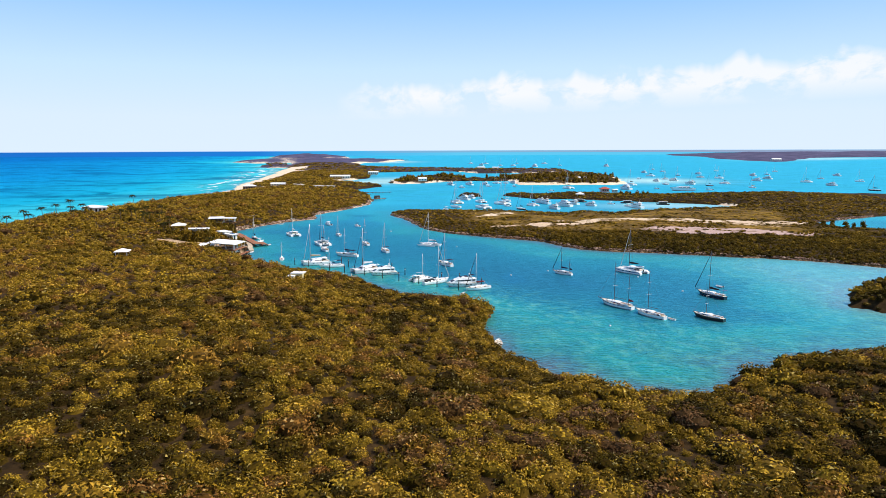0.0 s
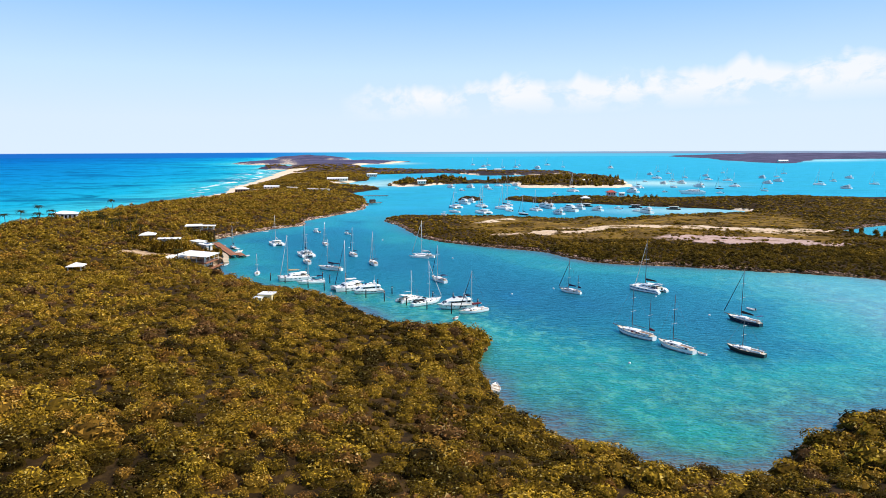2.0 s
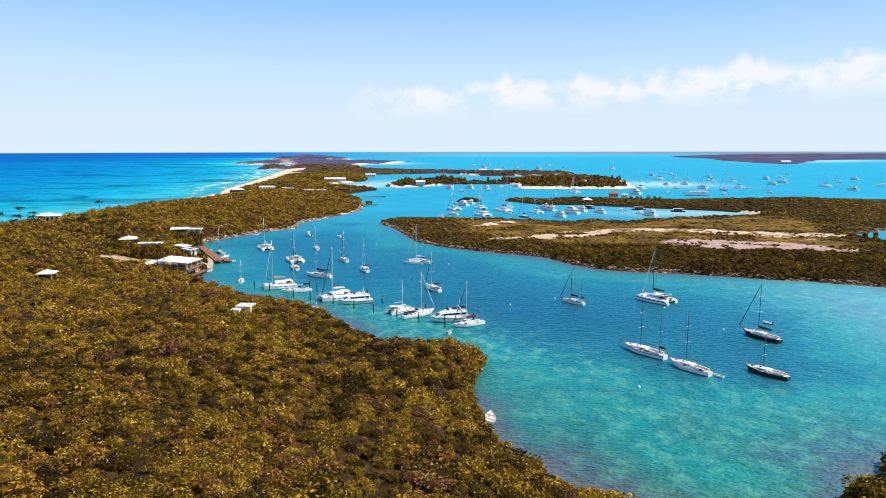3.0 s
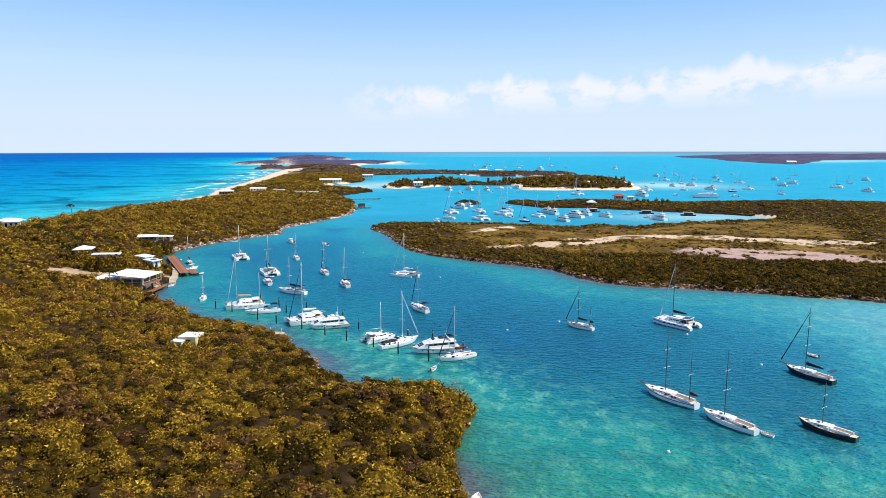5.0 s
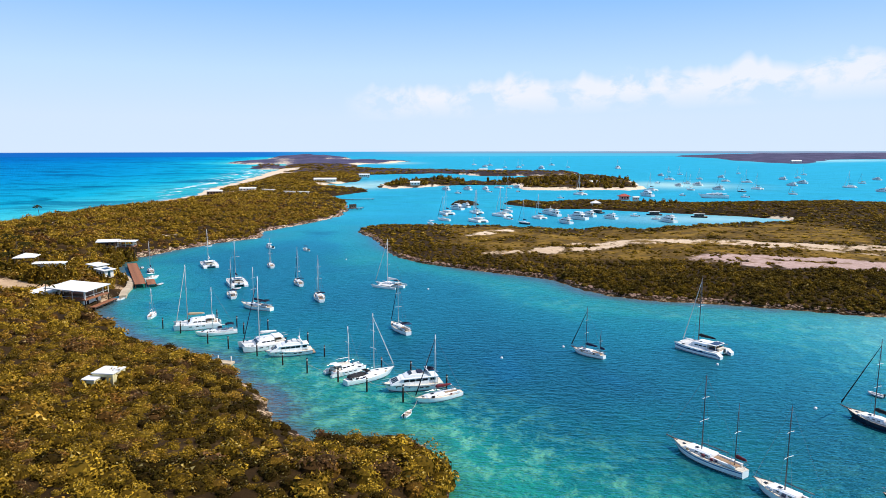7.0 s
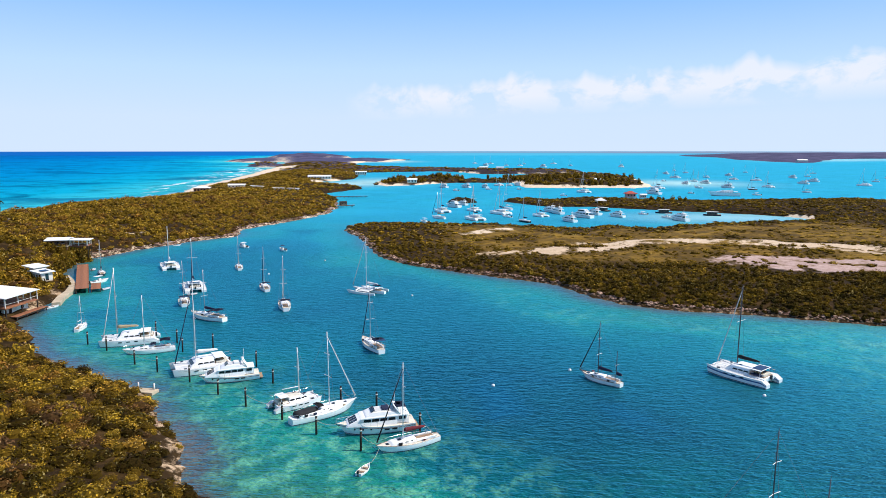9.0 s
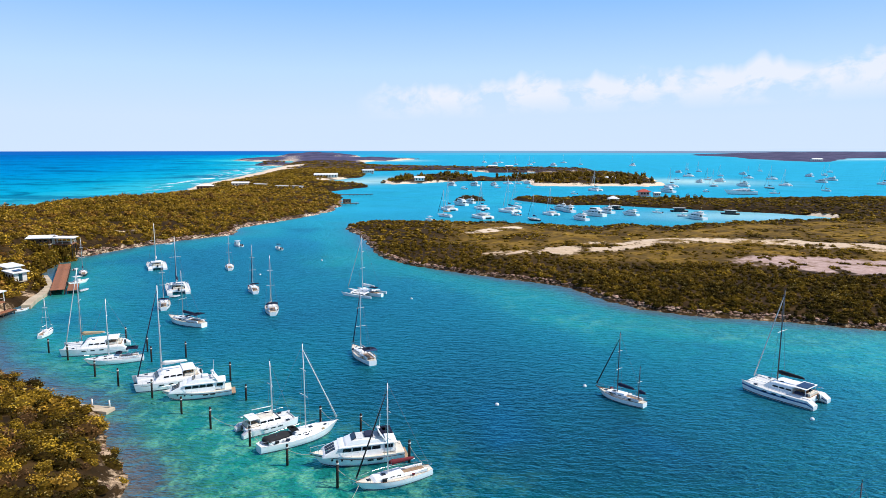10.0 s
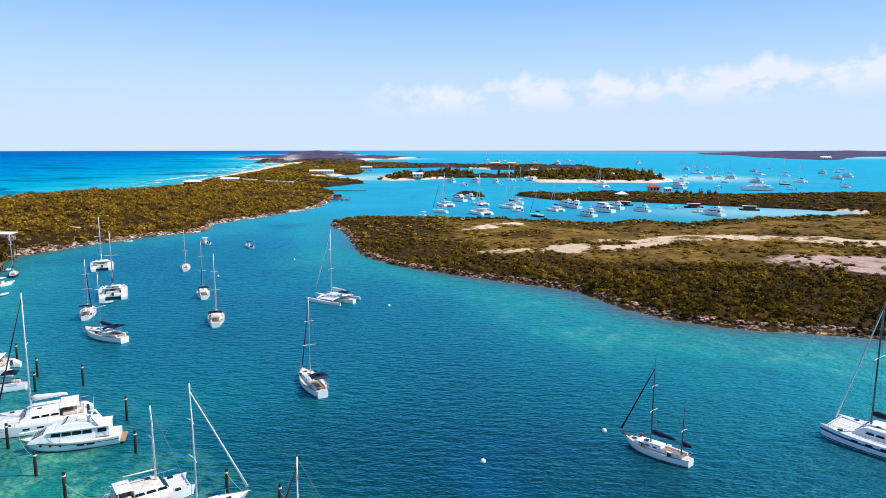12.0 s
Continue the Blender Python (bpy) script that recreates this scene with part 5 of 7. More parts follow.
    if fine:
        for sg in (-1, 1):
            a, b = sorted((sg * (beam * 0.488), sg * (beam * 0.505)))
            for x in (-0.22 * L, -0.12 * L):
                part("hull_port", block(B(), x - 0.42, x + 0.42, a, b, stern * 0.56, stern * 0.72, 0.0), GLASS, root)
        part("aft_enclosure", smooth(prism(B(), [(-0.41 * L, stern + 0.1), (x0, stern + 0.1), (x0, zt - 0.05), (-0.39 * L, zt - 0.05)], -cw * 0.86, cw * 0.86, 0.1, 0.04), 0.5), GEL, root)
        for sg in (-1, 1):
            a, b = sorted((sg * (cw * 0.86 - 0.12), sg * (cw * 0.86 - 0.03)))
            part("enclosure_window", block(B(), -0.375 * L, -0.285 * L, a, b, stern + 0.70, stern + 1.22), GLASS, root)
    if bimini:
        part("bimini", canopy_bm(-0.38 * L, -0.22 * L, cw * 0.85, zt + 1.35, 0.15), bimini, root, "canvas sun top over the flybridge")
    if decks > 1:
        part("upper_house", smooth(prism(B(), [(-0.22 * L, zt + 0.1), (0.14 * L, zt + 0.1), (0.08 * L, zt + 1.9), (-0.22 * L, zt + 1.9)], -cw * 0.8, cw * 0.8, 0.2, 0.1)), GEL, root)
        for sg in (-1, 1):
            a, b = sorted((sg * (cw * 0.8 - 0.16), sg * (cw * 0.8 - 0.06)))
            part("upper_window", block(B(), -0.18 * L, 0.08 * L, a, b, zt + 0.9, zt + 1.5), GLASS, root)
    if fine:
        bm = B()
        pts = [(x, hb - 0.08, dz + 0.75) for x, hb, dz, s in st if s > 0.45]
        pts2 = [(x, -y, zz) for x, y, zz in pts[::-1]]
        tube(bm, pts + pts2, 0.022, 5)
        for x, hb, dz, s in st:
            if s > 0.45:
                for sg in (-1, 1):
                    tube(bm, [(x, sg * (hb - 0.08), dz), (x, sg * (hb - 0.08), dz + 0.75)], 0.018, 4)
        part("bow_rail", bm, STEEL, root)
        part("swim_platform", block(B(), -L / 2 - 0.7, -L / 2 + 0.05, -beam * 0.38, beam * 0.38, 0.28, 0.40, 0.04), TEAK, root)
        part("anchor", tube(B(), [(L / 2 - 0.6, 0, bow), (L / 2 + 0.1, 0, bow + 0.02), (L / 2 + 0.2, 0, bow - 0.25)], 0.06, 5), STEEL, root)
        for x in (0.34 * L, 0.26 * L):
            part("hatch", block(B(), x - 0.3, x + 0.3, -0.3, 0.3, bow - 0.35, bow - 0.05, 0.04), GLASS, root)
        for k in range(3):
            for sg in (-1, 1):
                x = 0.08 * L + k * 0.10 * L
                y = beam / 2 * (1 - max(0, (x / L + 0.5 - 0.40) / 0.6) ** 2.1) * 0.975
                part("porthole", smooth(tube(B(), [(x, sg * (y - 0.1), stern * 0.78), (x, sg * (y + 0.02), stern * 0.78)], 0.15, 8)), GLASS, root)
    return root


def trimaran(m, label):
    L, root = 13.0, thing("trimaran", m, label, "trimaran")
    st = hull_lines(L, 2.2, 1.35, 1.0, 0.55, 0.45)
    part("hull", hull_bm(st, L), GEL, root)
    part("deck", deck_bm(st), GREYDECK, root)
    for sg in (-1, 1):
        sf = hull_lines(L * 0.86, 0.9, 1.0, 0.75, 0.35, 0.5)
        for nm, bm, mt in (("float", hull_bm(sf, L * 0.86, 0.08, 0.4), GEL), ("float_deck", deck_bm(sf), GREYDECK)):
            bmesh.ops.translate(bm, vec=(0.4, sg * 3.9, 0), verts=bm.verts[:])
            part(nm, bm, mt, root)
        for x in (-2.6, 2.3):
            part("crossbeam", smooth(loft_beam(x, sg)), GEL, root)
        a, b = sorted((sg * 1.0, sg * 3.6))
        part("net", block(B(), -2.4, 2.1, a, b, 0.98, 1.0), GREYDECK, root)
    part("cabin", smooth(prism(B(), [(-2.2, 0.9), (3.0, 1.0), (2.2, 1.6), (-2.1, 1.8)], -1.3, 1.3, 0.35, 0.1), 0.5), GEL, root)
    windows_row(root, [-1.2, 0.0, 1.2], 0.7, 1.25, 1.48, 1.12)
    part("cockpit_sole", block(B(), -5.0, -2.2, -0.6, 0.6, 0.95, 1.12), TEAK, root)
    part("awning", canopy_bm(-4.8, -2.3, 1.1, 2.6), NAVY, root)
    rig(root, 0.9, 1.5, 18.0, L, 4.0, L / 2, 1.4, -L / 2, 1.0, WHITESPAR, True, SAILWHITE, SAILWHITE, 2, thick=0.12)
    return root


def loft_beam(x, sg):
    bm = B()
    rings = []
    for k in range(6):
        y = sg * (0.7 + 3.3 * k / 5)
        z = 1.25 + 0.25 * math.sin(math.pi * k / 5) - 0.25 * k / 5
        hw = 0.55 - 0.05 * k
        rings.append([(x - hw, y, z), (x, y, z + 0.14), (x + hw, y, z), (x, y, z - 0.14)])
    loft(bm, rings, True, True, True)
    bmesh.ops.recalc_face_normals(bm, faces=bm.faces[:])
    return bm


def dinghy(m, label, L=3.1, group="dinghies", hard=False, motor=True):
    root = thing("dinghy", m, label, "dinghy", group)
    if hard:
        st = hull_lines(L, L * 0.42, 0.55, 0.42, 0.75, 0.42, n=9)
        part("hull", hull_bm(st, L, 0.08, 0.2), GEL, root)
        part("floor", deck_bm([(x, hb * 0.86, dz * 0.55, s) for x, hb, dz, s in st[:-1]], 0.05, 0.0, 0.0), CREAM, root)
        for sg in (-1, 1):
            part("gunwale", side_rail_bm(st, sg, 0.02, 0.0, 0.045), GEL, root)
        for x in (-0.25 * L, 0.12 * L):
            part("thwart", block(B(), x - 0.13, x + 0.13, -L * 0.18, L * 0.18, 0.36, 0.41), TEAK, root)
    else:
        r = 0.2
        pts = [(-L / 2, -0.58, 0.28), (0.1 * L, -0.6, 0.29), (0.36 * L, -0.42, 0.36), (L / 2, 0, 0.42), (0.36 * L, 0.42, 0.36), (0.1 * L, 0.6, 0.29), (-L / 2, 0.58, 0.28)]
        part("tube", smooth(tube(B(), pts, r, 8)), RUBBER, root)
        part("floor", block(B(), -L * 0.42, L * 0.36, -0.45, 0.45, 0.12, 0.17), GREYDECK, root)
        part("transom", block(B(), -L * 0.42, -L * 0.40, -0.45, 0.45, 0.1, 0.5), GREYDECK, root)
        part("seat", block(B(), -0.15, 0.15, -0.5, 0.5, 0.40, 0.45), GREYDECK, root)
    if motor:
        eng = part("outboard", smooth(block(B(), -L / 2 - 0.22, -L / 2 + 0.14, -0.14, 0.14, 0.42, 0.86, 0.06)), BLACK, root)
        part("leg", block(B(), -L / 2 - 0.08, -L / 2 + 0.02, -0.06, 0.06, -0.2, 0.45), BLACK, eng)
    return root


def powerboat(m, label, L=7.0, top=None, group="", cabin=False):
    root = thing("powerboat", m, label, "powerboat", group)
    st = hull_lines(L, L * 0.34, 1.05, 0.8, 0.86, 0.40)
    part("hull", hull_bm(st, L, 0.12, 0.35), GEL, root)
    part("deck", deck_bm([(x, hb * 0.9, dz * 0.86, s) for x, hb, dz, s in st], 0.03, 0.0), CREAM, root)
    for sg in (-1, 1):
        part("gunwale", side_rail_bm(st, sg, 0.05, 0.0, 0.07), GEL, root)
    if cabin:
        part("cabin", smooth(prism(B(), [(-0.05 * L, 0.7), (0.32 * L, 0.8), (0.16 * L, 1.9), (-0.05 * L, 1.9)], -L * 0.12, L * 0.12, 0.12, 0.06), 0.5), GEL, root)
        windows_row(root, [0.03 * L, 0.13 * L], 0.6, 1.25, 1.65, L * 0.12 - 0.07)
    part("console", smooth(block(B(), -0.02 * L, 0.10 * L, -0.4, 0.4, 0.7, 1.6, 0.06)), GEL, root)
    part("seat", smooth(block(B(), -0.20 * L, -0.10 * L, -0.45, 0.45, 0.65, 1.15, 0.06)), SAILWHITE, root)
    zt = 2.35
    part("t_top", smooth(block(B(), -0.20 * L, 0.14 * L, -L * 0.13, L * 0.13, zt, zt + 0.09, 0.03)), top or GEL, root)
    for x in (-0.14 * L, 0.08 * L):
        for sg in (-1, 1):
            part("top_pole", tube(B(), [(x, sg * 0.5, 0.75), (x, sg * 0.6, zt)], 0.03, 5), STEEL, root)
    for y in (-0.35, 0.35):
        part("outboard", smooth(block(B(), -L / 2 - 0.45, -L / 2 + 0.05, y - 0.2, y + 0.2, 0.45, 1.35, 0.08)), BLACK, root)
    return root

# ---------------------------------------------------------------- boats in the bay
def at(x, y, heading, z=0.0):
    return pose(x, y, z, 0, 0, heading)


# the row on the posts
sailboat(at(-76, 297, 100), "small white sailboat with a short mast near the boathouse", 7.2, 2.4, 8.8, deck=GREYDECK, spar=WHITESPAR, fine=True)
catamaran(at(-57.5, 284.5, -160), "white sailing catamaran with tan sail cover tied between posts", 13.2, 7.0, 18.6, spar=ALU, cover=TAN, jib=SAILWHITE, stripe=None, mast_at=0.2)
sailboat(at(-49.5, 276.5, -161), "white sloop with navy canopy beside the catamaran", 11.2, 3.4, 13.6, deck=GREYDECK, spar=WHITESPAR, dodger=NAVY, bimini=NAVY, clutter=3)
catamaran(at(-33.0, 264.5, -151), "big white sailing catamaran with white sail cover and tall mast", 12.6, 7.2, 19.0, spar=WHITESPAR, cover=SAILWHITE, jib=NAVY)
motor_yacht(at(-25.3, 258.0, -160), "white flybridge motor yacht moored beside a catamaran", 11.6, 4.2, bimini=None)
catamaran(at(-9.2, 244.6, 37), "small white catamaran with cream cabin on posts", 9.2, 4.6, 10.8, spar=WHITESPAR, top=CREAM)
sailboat(at(-3.0, 240.0, 40), "sleek white racing sloop with black cockpit covers", 13.2, 3.9, 15.0, deck=GEL, spar=WHITESPAR, dodger=BLACKCANVAS, jib=SAILWHITE, clutter=5, boom=False, cockpit_cover=BLACKCANVAS)
motor_yacht(at(6.6, 233.6, -165), "white flybridge motor yacht with blue canopy and dark windows", 13.0, 4.4, bimini=NAVY, stripe=BLACK)
sailboat(at(12.3, 227.4, -153), "white sloop with red sail cover and dark rolled jib", 10.8, 3.2, 13.9, deck=CREAM, spar=WHITESPAR, cover=RED, jib=BLACKCANVAS, clutter=3)
dinghy(at(6.2, 219.4, 66), "small open white dinghy with dark floor", 3.3, hard=True, motor=True)

# swinging at moorings
sailboat(at(1.5, 280.0, 118), "white sloop with cluttered cockpit and blue rolled jib", 11.8, 3.6, 14.6, spar=ALU, jib=NAVY, cover=None, bimini=NAVY, solar=True, clutter=7)
trimaran(at(-5.5, 341.0, 150), "white trimaran with wide floats and crossbeams")
sailboat(at(50.0, 256.5, 133), "small white ketch with dark masts and rolled jib", 9.4, 3.0, 12.0, spar=DARKSPAR, jib=BLACKCANVAS, cover=NAVY, mizzen=6.8, mizzen_cover=NAVY, sprit=0.5, clutter=5)
catamaran(at(79.8, 258.8, 128), "white catamaran with black sail cover and grey hull stripe", 13.0, 7.2, 19.0, spar=DARKSPAR, cover=BLACKCANVAS, jib=SAILWHITE, stripe=BLUEHULL, solar=True)
sailboat(at(56.5, 199.4, 123), "white two-masted ketch with bowsprit and red mizzen cover", 13.6, 4.0, 14.6, deck=CREAM, spar=DARKSPAR, mizzen=11.4, mizzen_cover=RED, sprit=1.4, stripe=BLUEHULL, clutter=6)
sailboat(at(63.4, 186.4, 120), "white sloop with dark mast and bare deck", 12.0, 3.7, 14.4, deck=CREAM, spar=DARKSPAR, clutter=6, boom=True)
dinghy(at(68.3, 181.2, 127), "small white dinghy trailing behind a sloop", 2.6, hard=True, motor=False)
sailboat(at(94.0, 212.6, 115), "dark navy cutter with black sail cover and bowsprit", 12.4, 3.8, 16.2, hull=NAVYHULL, deck=CREAM, spar=DARKSPAR, cover=BLACKCANVAS, jib=BLACKCANVAS, sprit=1.3, clutter=8, solar=True)
dinghy(at(103.7, 227.8, 120), "grey inflatable dinghy with outboard engine", 3.1)
sailboat(at(80.2, 182.4, 124), "dark green sloop with cream deck and short mast", 10.8, 3.3, 9.4, hull=BROWNHULL, deck=CREAM, spar=DARKSPAR, clutter=4, boom=False)
catamaran(at(-88.5, 386, 118), "white catamaran seen with open stern arch", 12.0, 6.8, 16.5, spar=WHITESPAR, cover=SAILWHITE)
catamaran(at(-64.5, 346, 116), "white catamaran with dinghy hung behind and navy sail cover", 12.6, 7.0, 17.0, spar=ALU, cover=NAVY, jib=NAVY, solar=True)
dinghy(at(-61.8, 337.0, 26), "inflatable dinghy hung behind a catamaran", 3.0, motor=False)
sailboat(at(-60.0, 325.5, 112), "white sloop with navy covers and solar panel", 10.8, 3.5, 13.0, spar=ALU, jib=NAVY, bimini=NAVY, solar=True, clutter=4)
sailboat(at(-46.5, 307.0, 150), "white sloop with dark blue sail cover on the boom", 13.4, 4.0, 13.6, spar=ALU, cover=NAVY, jib=None, dodger=NAVY, bimini=NAVY, clutter=5)
sailboat(at(-40.8, 346.0, 113), "white sloop with navy rolled jib at a mooring", 10.6, 3.4, 14.2, spar=ALU, jib=NAVY, bimini=NAVY, clutter=4)
sailboat(at(-28.4, 320.5, 108), "white sloop with cream deck and rolled jib", 11.6, 3.7, 15.2, spar=ALU, jib=SAILWHITE, bimini=NAVY, clutter=6)
sailboat(at(-60.8, 384.5, 110), "small white sloop with bare mast", 9.6, 3.1, 12.6, spar=ALU, jib=SAILWHITE, clutter=2)
powerboat(at(-75.5, 441, 130), "white centre-console powerboat with hard top", 8.0, cabin=True)
powerboat(at(-54.5, 431, 125), "white powerboat with navy top at anchor", 6.6, NAVY)
powerboat(at(-101.6, 357.0, 62), "white powerboat with hard top alongside the wooden dock", 7.4)
sailboat(at(-108.5, 372.5, 120), "small dark-hulled sloop by the wooden dock", 8.6, 2.8, 13.0, hull=NAVYHULL, spar=ALU, cover=NAVY, clutter=2)
dinghy(at(-116.0, 381.0, 100), "grey inflatable dinghy close to the dock", 3.2)
dinghy(at(-93.6, 345.5, 70), "grey inflatable dinghy lying off the dock", 3.4)
dinghy(at(-97.0, 320.0, 55), "white runabout beside the boathouse landing", 4.6, hard=True)
dinghy(at(-109.0, 446.0, 30), "tiny white skiff near the rocky shore", 3.4, hard=True, motor=False)

# ---------------------------------------------------------------- boats in the lagoon and the outer anchorage
FLEET = random.Random(5)
far_kinds = [
    lambda m, g: sailboat(m, "white cruising sailboat at anchor with a tall mast", 12.0, 3.8, 16.0, fine=False, jib=SAILWHITE, cover=SAILWHITE, bimini=SAILWHITE, group=g),
    lambda m, g: sailboat(m, "white sailboat at anchor with tan awning", 11.0, 3.6, 14.5, fine=False, jib=NAVY, cover=TAN, bimini=TAN, group=g),
    lambda m, g: sailboat(m, "dark-hulled sailboat at anchor", 12.5, 3.8, 16.0, hull=NAVYHULL, fine=False, jib=NAVY, cover=NAVY, group=g),
    lambda m, g: catamaran(m, "white cruising catamaran at anchor", 13.0, 7.0, 18.5, fine=False, cover=NAVY, jib=SAILWHITE, group=g),
    lambda m, g: motor_yacht(m, "white motor yacht at anchor", 13.5, 4.4, fine=False, bimini=SAILWHITE, group=g),
    lambda m, g: motor_yacht(m, "white motor cruiser at anchor with high superstructure", 17.0, 5.2, fine=False, decks=2, group=g),
    lambda m, g: powerboat(m, "white powerboat at anchor", 8.5, group=g),
]
far_made = {}


def far_boat(kind, x, y, turn, scale, group):
    m = at(x, y, turn) @ Matrix.Scale(scale, 4)
    key = (kind, group)
    if key in far_made:
        src = far_made[key]
        ob = copy_thing(src, at(x, y, turn))
        ob.scale = (scale, scale, scale)
        return ob
    ob = far_kinds[kind](at(x, y, turn), group)
    ob.scale = (scale, scale, scale)
    far_made[key] = ob
    return ob


LAGOON = [(25, 929, 4), (38, 867, 6), (52, 929, 4), (75, 929, 4), (76, 888, 6), (96, 970, 3), (109, 970, 0), (120, 970, 4), (111, 888, 6), (175, 837, 3), (143, 786, 6), (30, 659, 5), (38, 680, 4),
          (21, 617, 3), (45, 626, 3), (18, 572, 1), (42, 563, 3), (9, 548, 6), (71, 637, 0), (63, 602, 3), (65, 580, 6), (73, 549, 2), (89, 584, 3), (101, 618, 4), (104, 605, 4), (102, 552, 4)]
LAGOON_EAST = [(116, 578, 5), (129, 598, 4), (141, 581, 4), (164, 597, 6), (173, 572, 6), (176, 558, 4)]
OUTER = [(441, 1353, 4), (526, 1546, 0), (500, 1411, 0), (344, 1081, 6), (401, 1191, 3), (347, 1004, 4), (386, 1075, 1), (458, 1208, 0), (380, 1021, 4), (330, 916, 0), (284, 820, 6), (278, 907, 3),
         (242, 813, 5), (522, 1272, 4), (468, 1130, 3), (393, 978, 2), (366, 920, 4), (629, 1437, 0), (486, 1096, 3), (377, 879, 2), (340, 792, 6), (421, 930, 3), (587, 1185, 4), (640, 1236, 0)]
OUTER_EAST = [(730, 1378, 0), (552, 1064, 4), (505, 1005, 4), (413, 832, 1), (498, 1856, 4), (139, 2248, 3), (154, 1994, 4), (184, 2179, 3), (207, 1941, 0), (245, 1941, 3), (287, 2180, 0), (288, 1820, 5),
              (379, 2181, 3), (383, 1943, 0), (489, 1822, 3), (558, 960, 3), (541, 872, 4), (644, 969, 0), (528, 765, 2), (730, 1164, 4), (640, 1062, 1)]
for x, y, k in LAGOON + LAGOON_EAST:
    far_boat(k, x, y, 122 + FLEET.uniform(-10, 10), FLEET.uniform(0.95, 1.25), "boats anchored in the lagoon")
for x, y, k in OUTER + OUTER_EAST:
    far_boat(k, x, y, 120 + FLEET.uniform(-14, 14), FLEET.uniform(0.95, 1.25) * (1.25 if y > 1700 else 1.0), "boats anchored off the cays")
motor_yacht(at(303, 783, 165), "large white superyacht with dark windows at anchor", 30.0, 6.4, decks=1, fine=False, mast=1.6, kind="superyacht")


def barge(m, label):
    """A flat work boat with a dark roofed cabin."""
    root = thing("workboat", m, label, "workboat", "workboats in the lagoon")
    st = hull_lines(12.0, 4.4, 1.1, 1.0, 0.95, 0.6)
    part("hull", hull_bm(st, 12.0, 0.05, 0.5), NAVYHULL, root)
    part("deck", deck_bm(st), TEAK, root)
    part("cabin", smooth(block(B(), -3.6, 3.2, -1.6, 1.6, 0.9, 2.7, 0.06)), BROWNHULL, root)
    windows_row(root, [-2.4, -0.8, 0.8, 2.2], 0.9, 1.6, 2.3, 1.6)
    part("roof", smooth(block(B(), -4.4, 3.9, -1.9, 1.9, 2.72, 2.86, 0.04)), GREYDECK, root)
    return root


for x, y, a in ((142, 624, 130), (182, 606, 172), (210, 588, 160)):
    barge(at(x, y, a), "dark low workboat with roofed cabin in the lagoon")

# ---------------------------------------------------------------- buildings and docks
ROOFWHITE = surface("white_coated_roof", (0.78, 0.77, 0.75), 0.7, vary=0.08, scale=0.8, bump=0.1, dirt=(0.45, 0.42, 0.38))
WALLWHITE = surface("white_painted_wall", (0.70, 0.67, 0.62), 0.8, vary=0.08, scale=1.5, dirt=(0.42, 0.36, 0.28))
WALLYELLOW = surface("pale_yellow_render", (0.74, 0.66, 0.36), 0.85, vary=0.1, scale=1.2, bump=0.2, dirt=(0.40, 0.34, 0.18))
WALLBROWN = surface("brown_timber_wall", (0.16, 0.085, 0.045), 0.8, vary=0.3, scale=3, bump=0.3)
PLANK = surface("red_brown_decking", (0.30, 0.115, 0.05), 0.8, vary=0.3, scale=2, bump=0.3, dirt=(0.12, 0.06, 0.03))
DARKWOOD = surface("tarred_timber", (0.035, 0.022, 0.014), 0.85, vary=0.4, scale=3, bump=0.3)
QUAYSTONE = surface("pale_quay_stone", (0.50, 0.40, 0.28), 0.9, vary=0.2, scale=1.0, bump=0.4, dirt=(0.25, 0.19, 0.12))
ROOFRED = surface("red_roof_shingle", (0.42, 0.07, 0.045), 0.8, vary=0.25, scale=1.5, bump=0.2)
WALLPINK = surface("pink_white_wall", (0.72, 0.52, 0.46), 0.8, vary=0.1, scale=1.2)


def roof_bm(w, d, eave, rise, kind, thick=0.22):
    """A roof plate over w by d: shed, gable or hip, with real thickness."""
    bm = B()
    x, y = w / 2, d / 2
    if kind == "flat":
        return block(bm, -x, x, -y, y, eave, eave + thick, 0.03)
    if kind == "shed":
        return prism(bm, [(-x, eave + rise), (x, eave), (x, eave + thick), (-x, eave + rise + thick)], -y, y)
    ridge = max(0.02, x - y) if kind == "hip" else x
    lower = [(-x, -y, eave), (x, -y, eave), (x, y, eave), (-x, y, eave), (-ridge, 0, eave + rise), (ridge, 0, eave + rise)]
    faces = [(0, 1, 5, 4), (2, 3, 4, 5), (1, 2, 5), (3, 0, 4)]
    v = [bm.verts.new(p) for p in lower]
    u = [bm.verts.new((p[0], p[1], p[2] + thick)) for p in lower]
    for f in faces if kind == "hip" else faces[:2]:
        bm.faces.new([u[k] for k in f])
        bm.faces.new([v[k] for k in f[::-1]])
    edge = [(0, 1), (1, 2), (2, 3), (3, 0)] if kind == "hip" else [(0, 1), (1, 5), (5, 2), (2, 3), (3, 4), (4, 0)]
    for a, b in edge:
        bm.faces.new((v[a], v[b], u[b], u[a]))
    bmesh.ops.recalc_face_normals(bm, faces=bm.faces[:])
    return bm


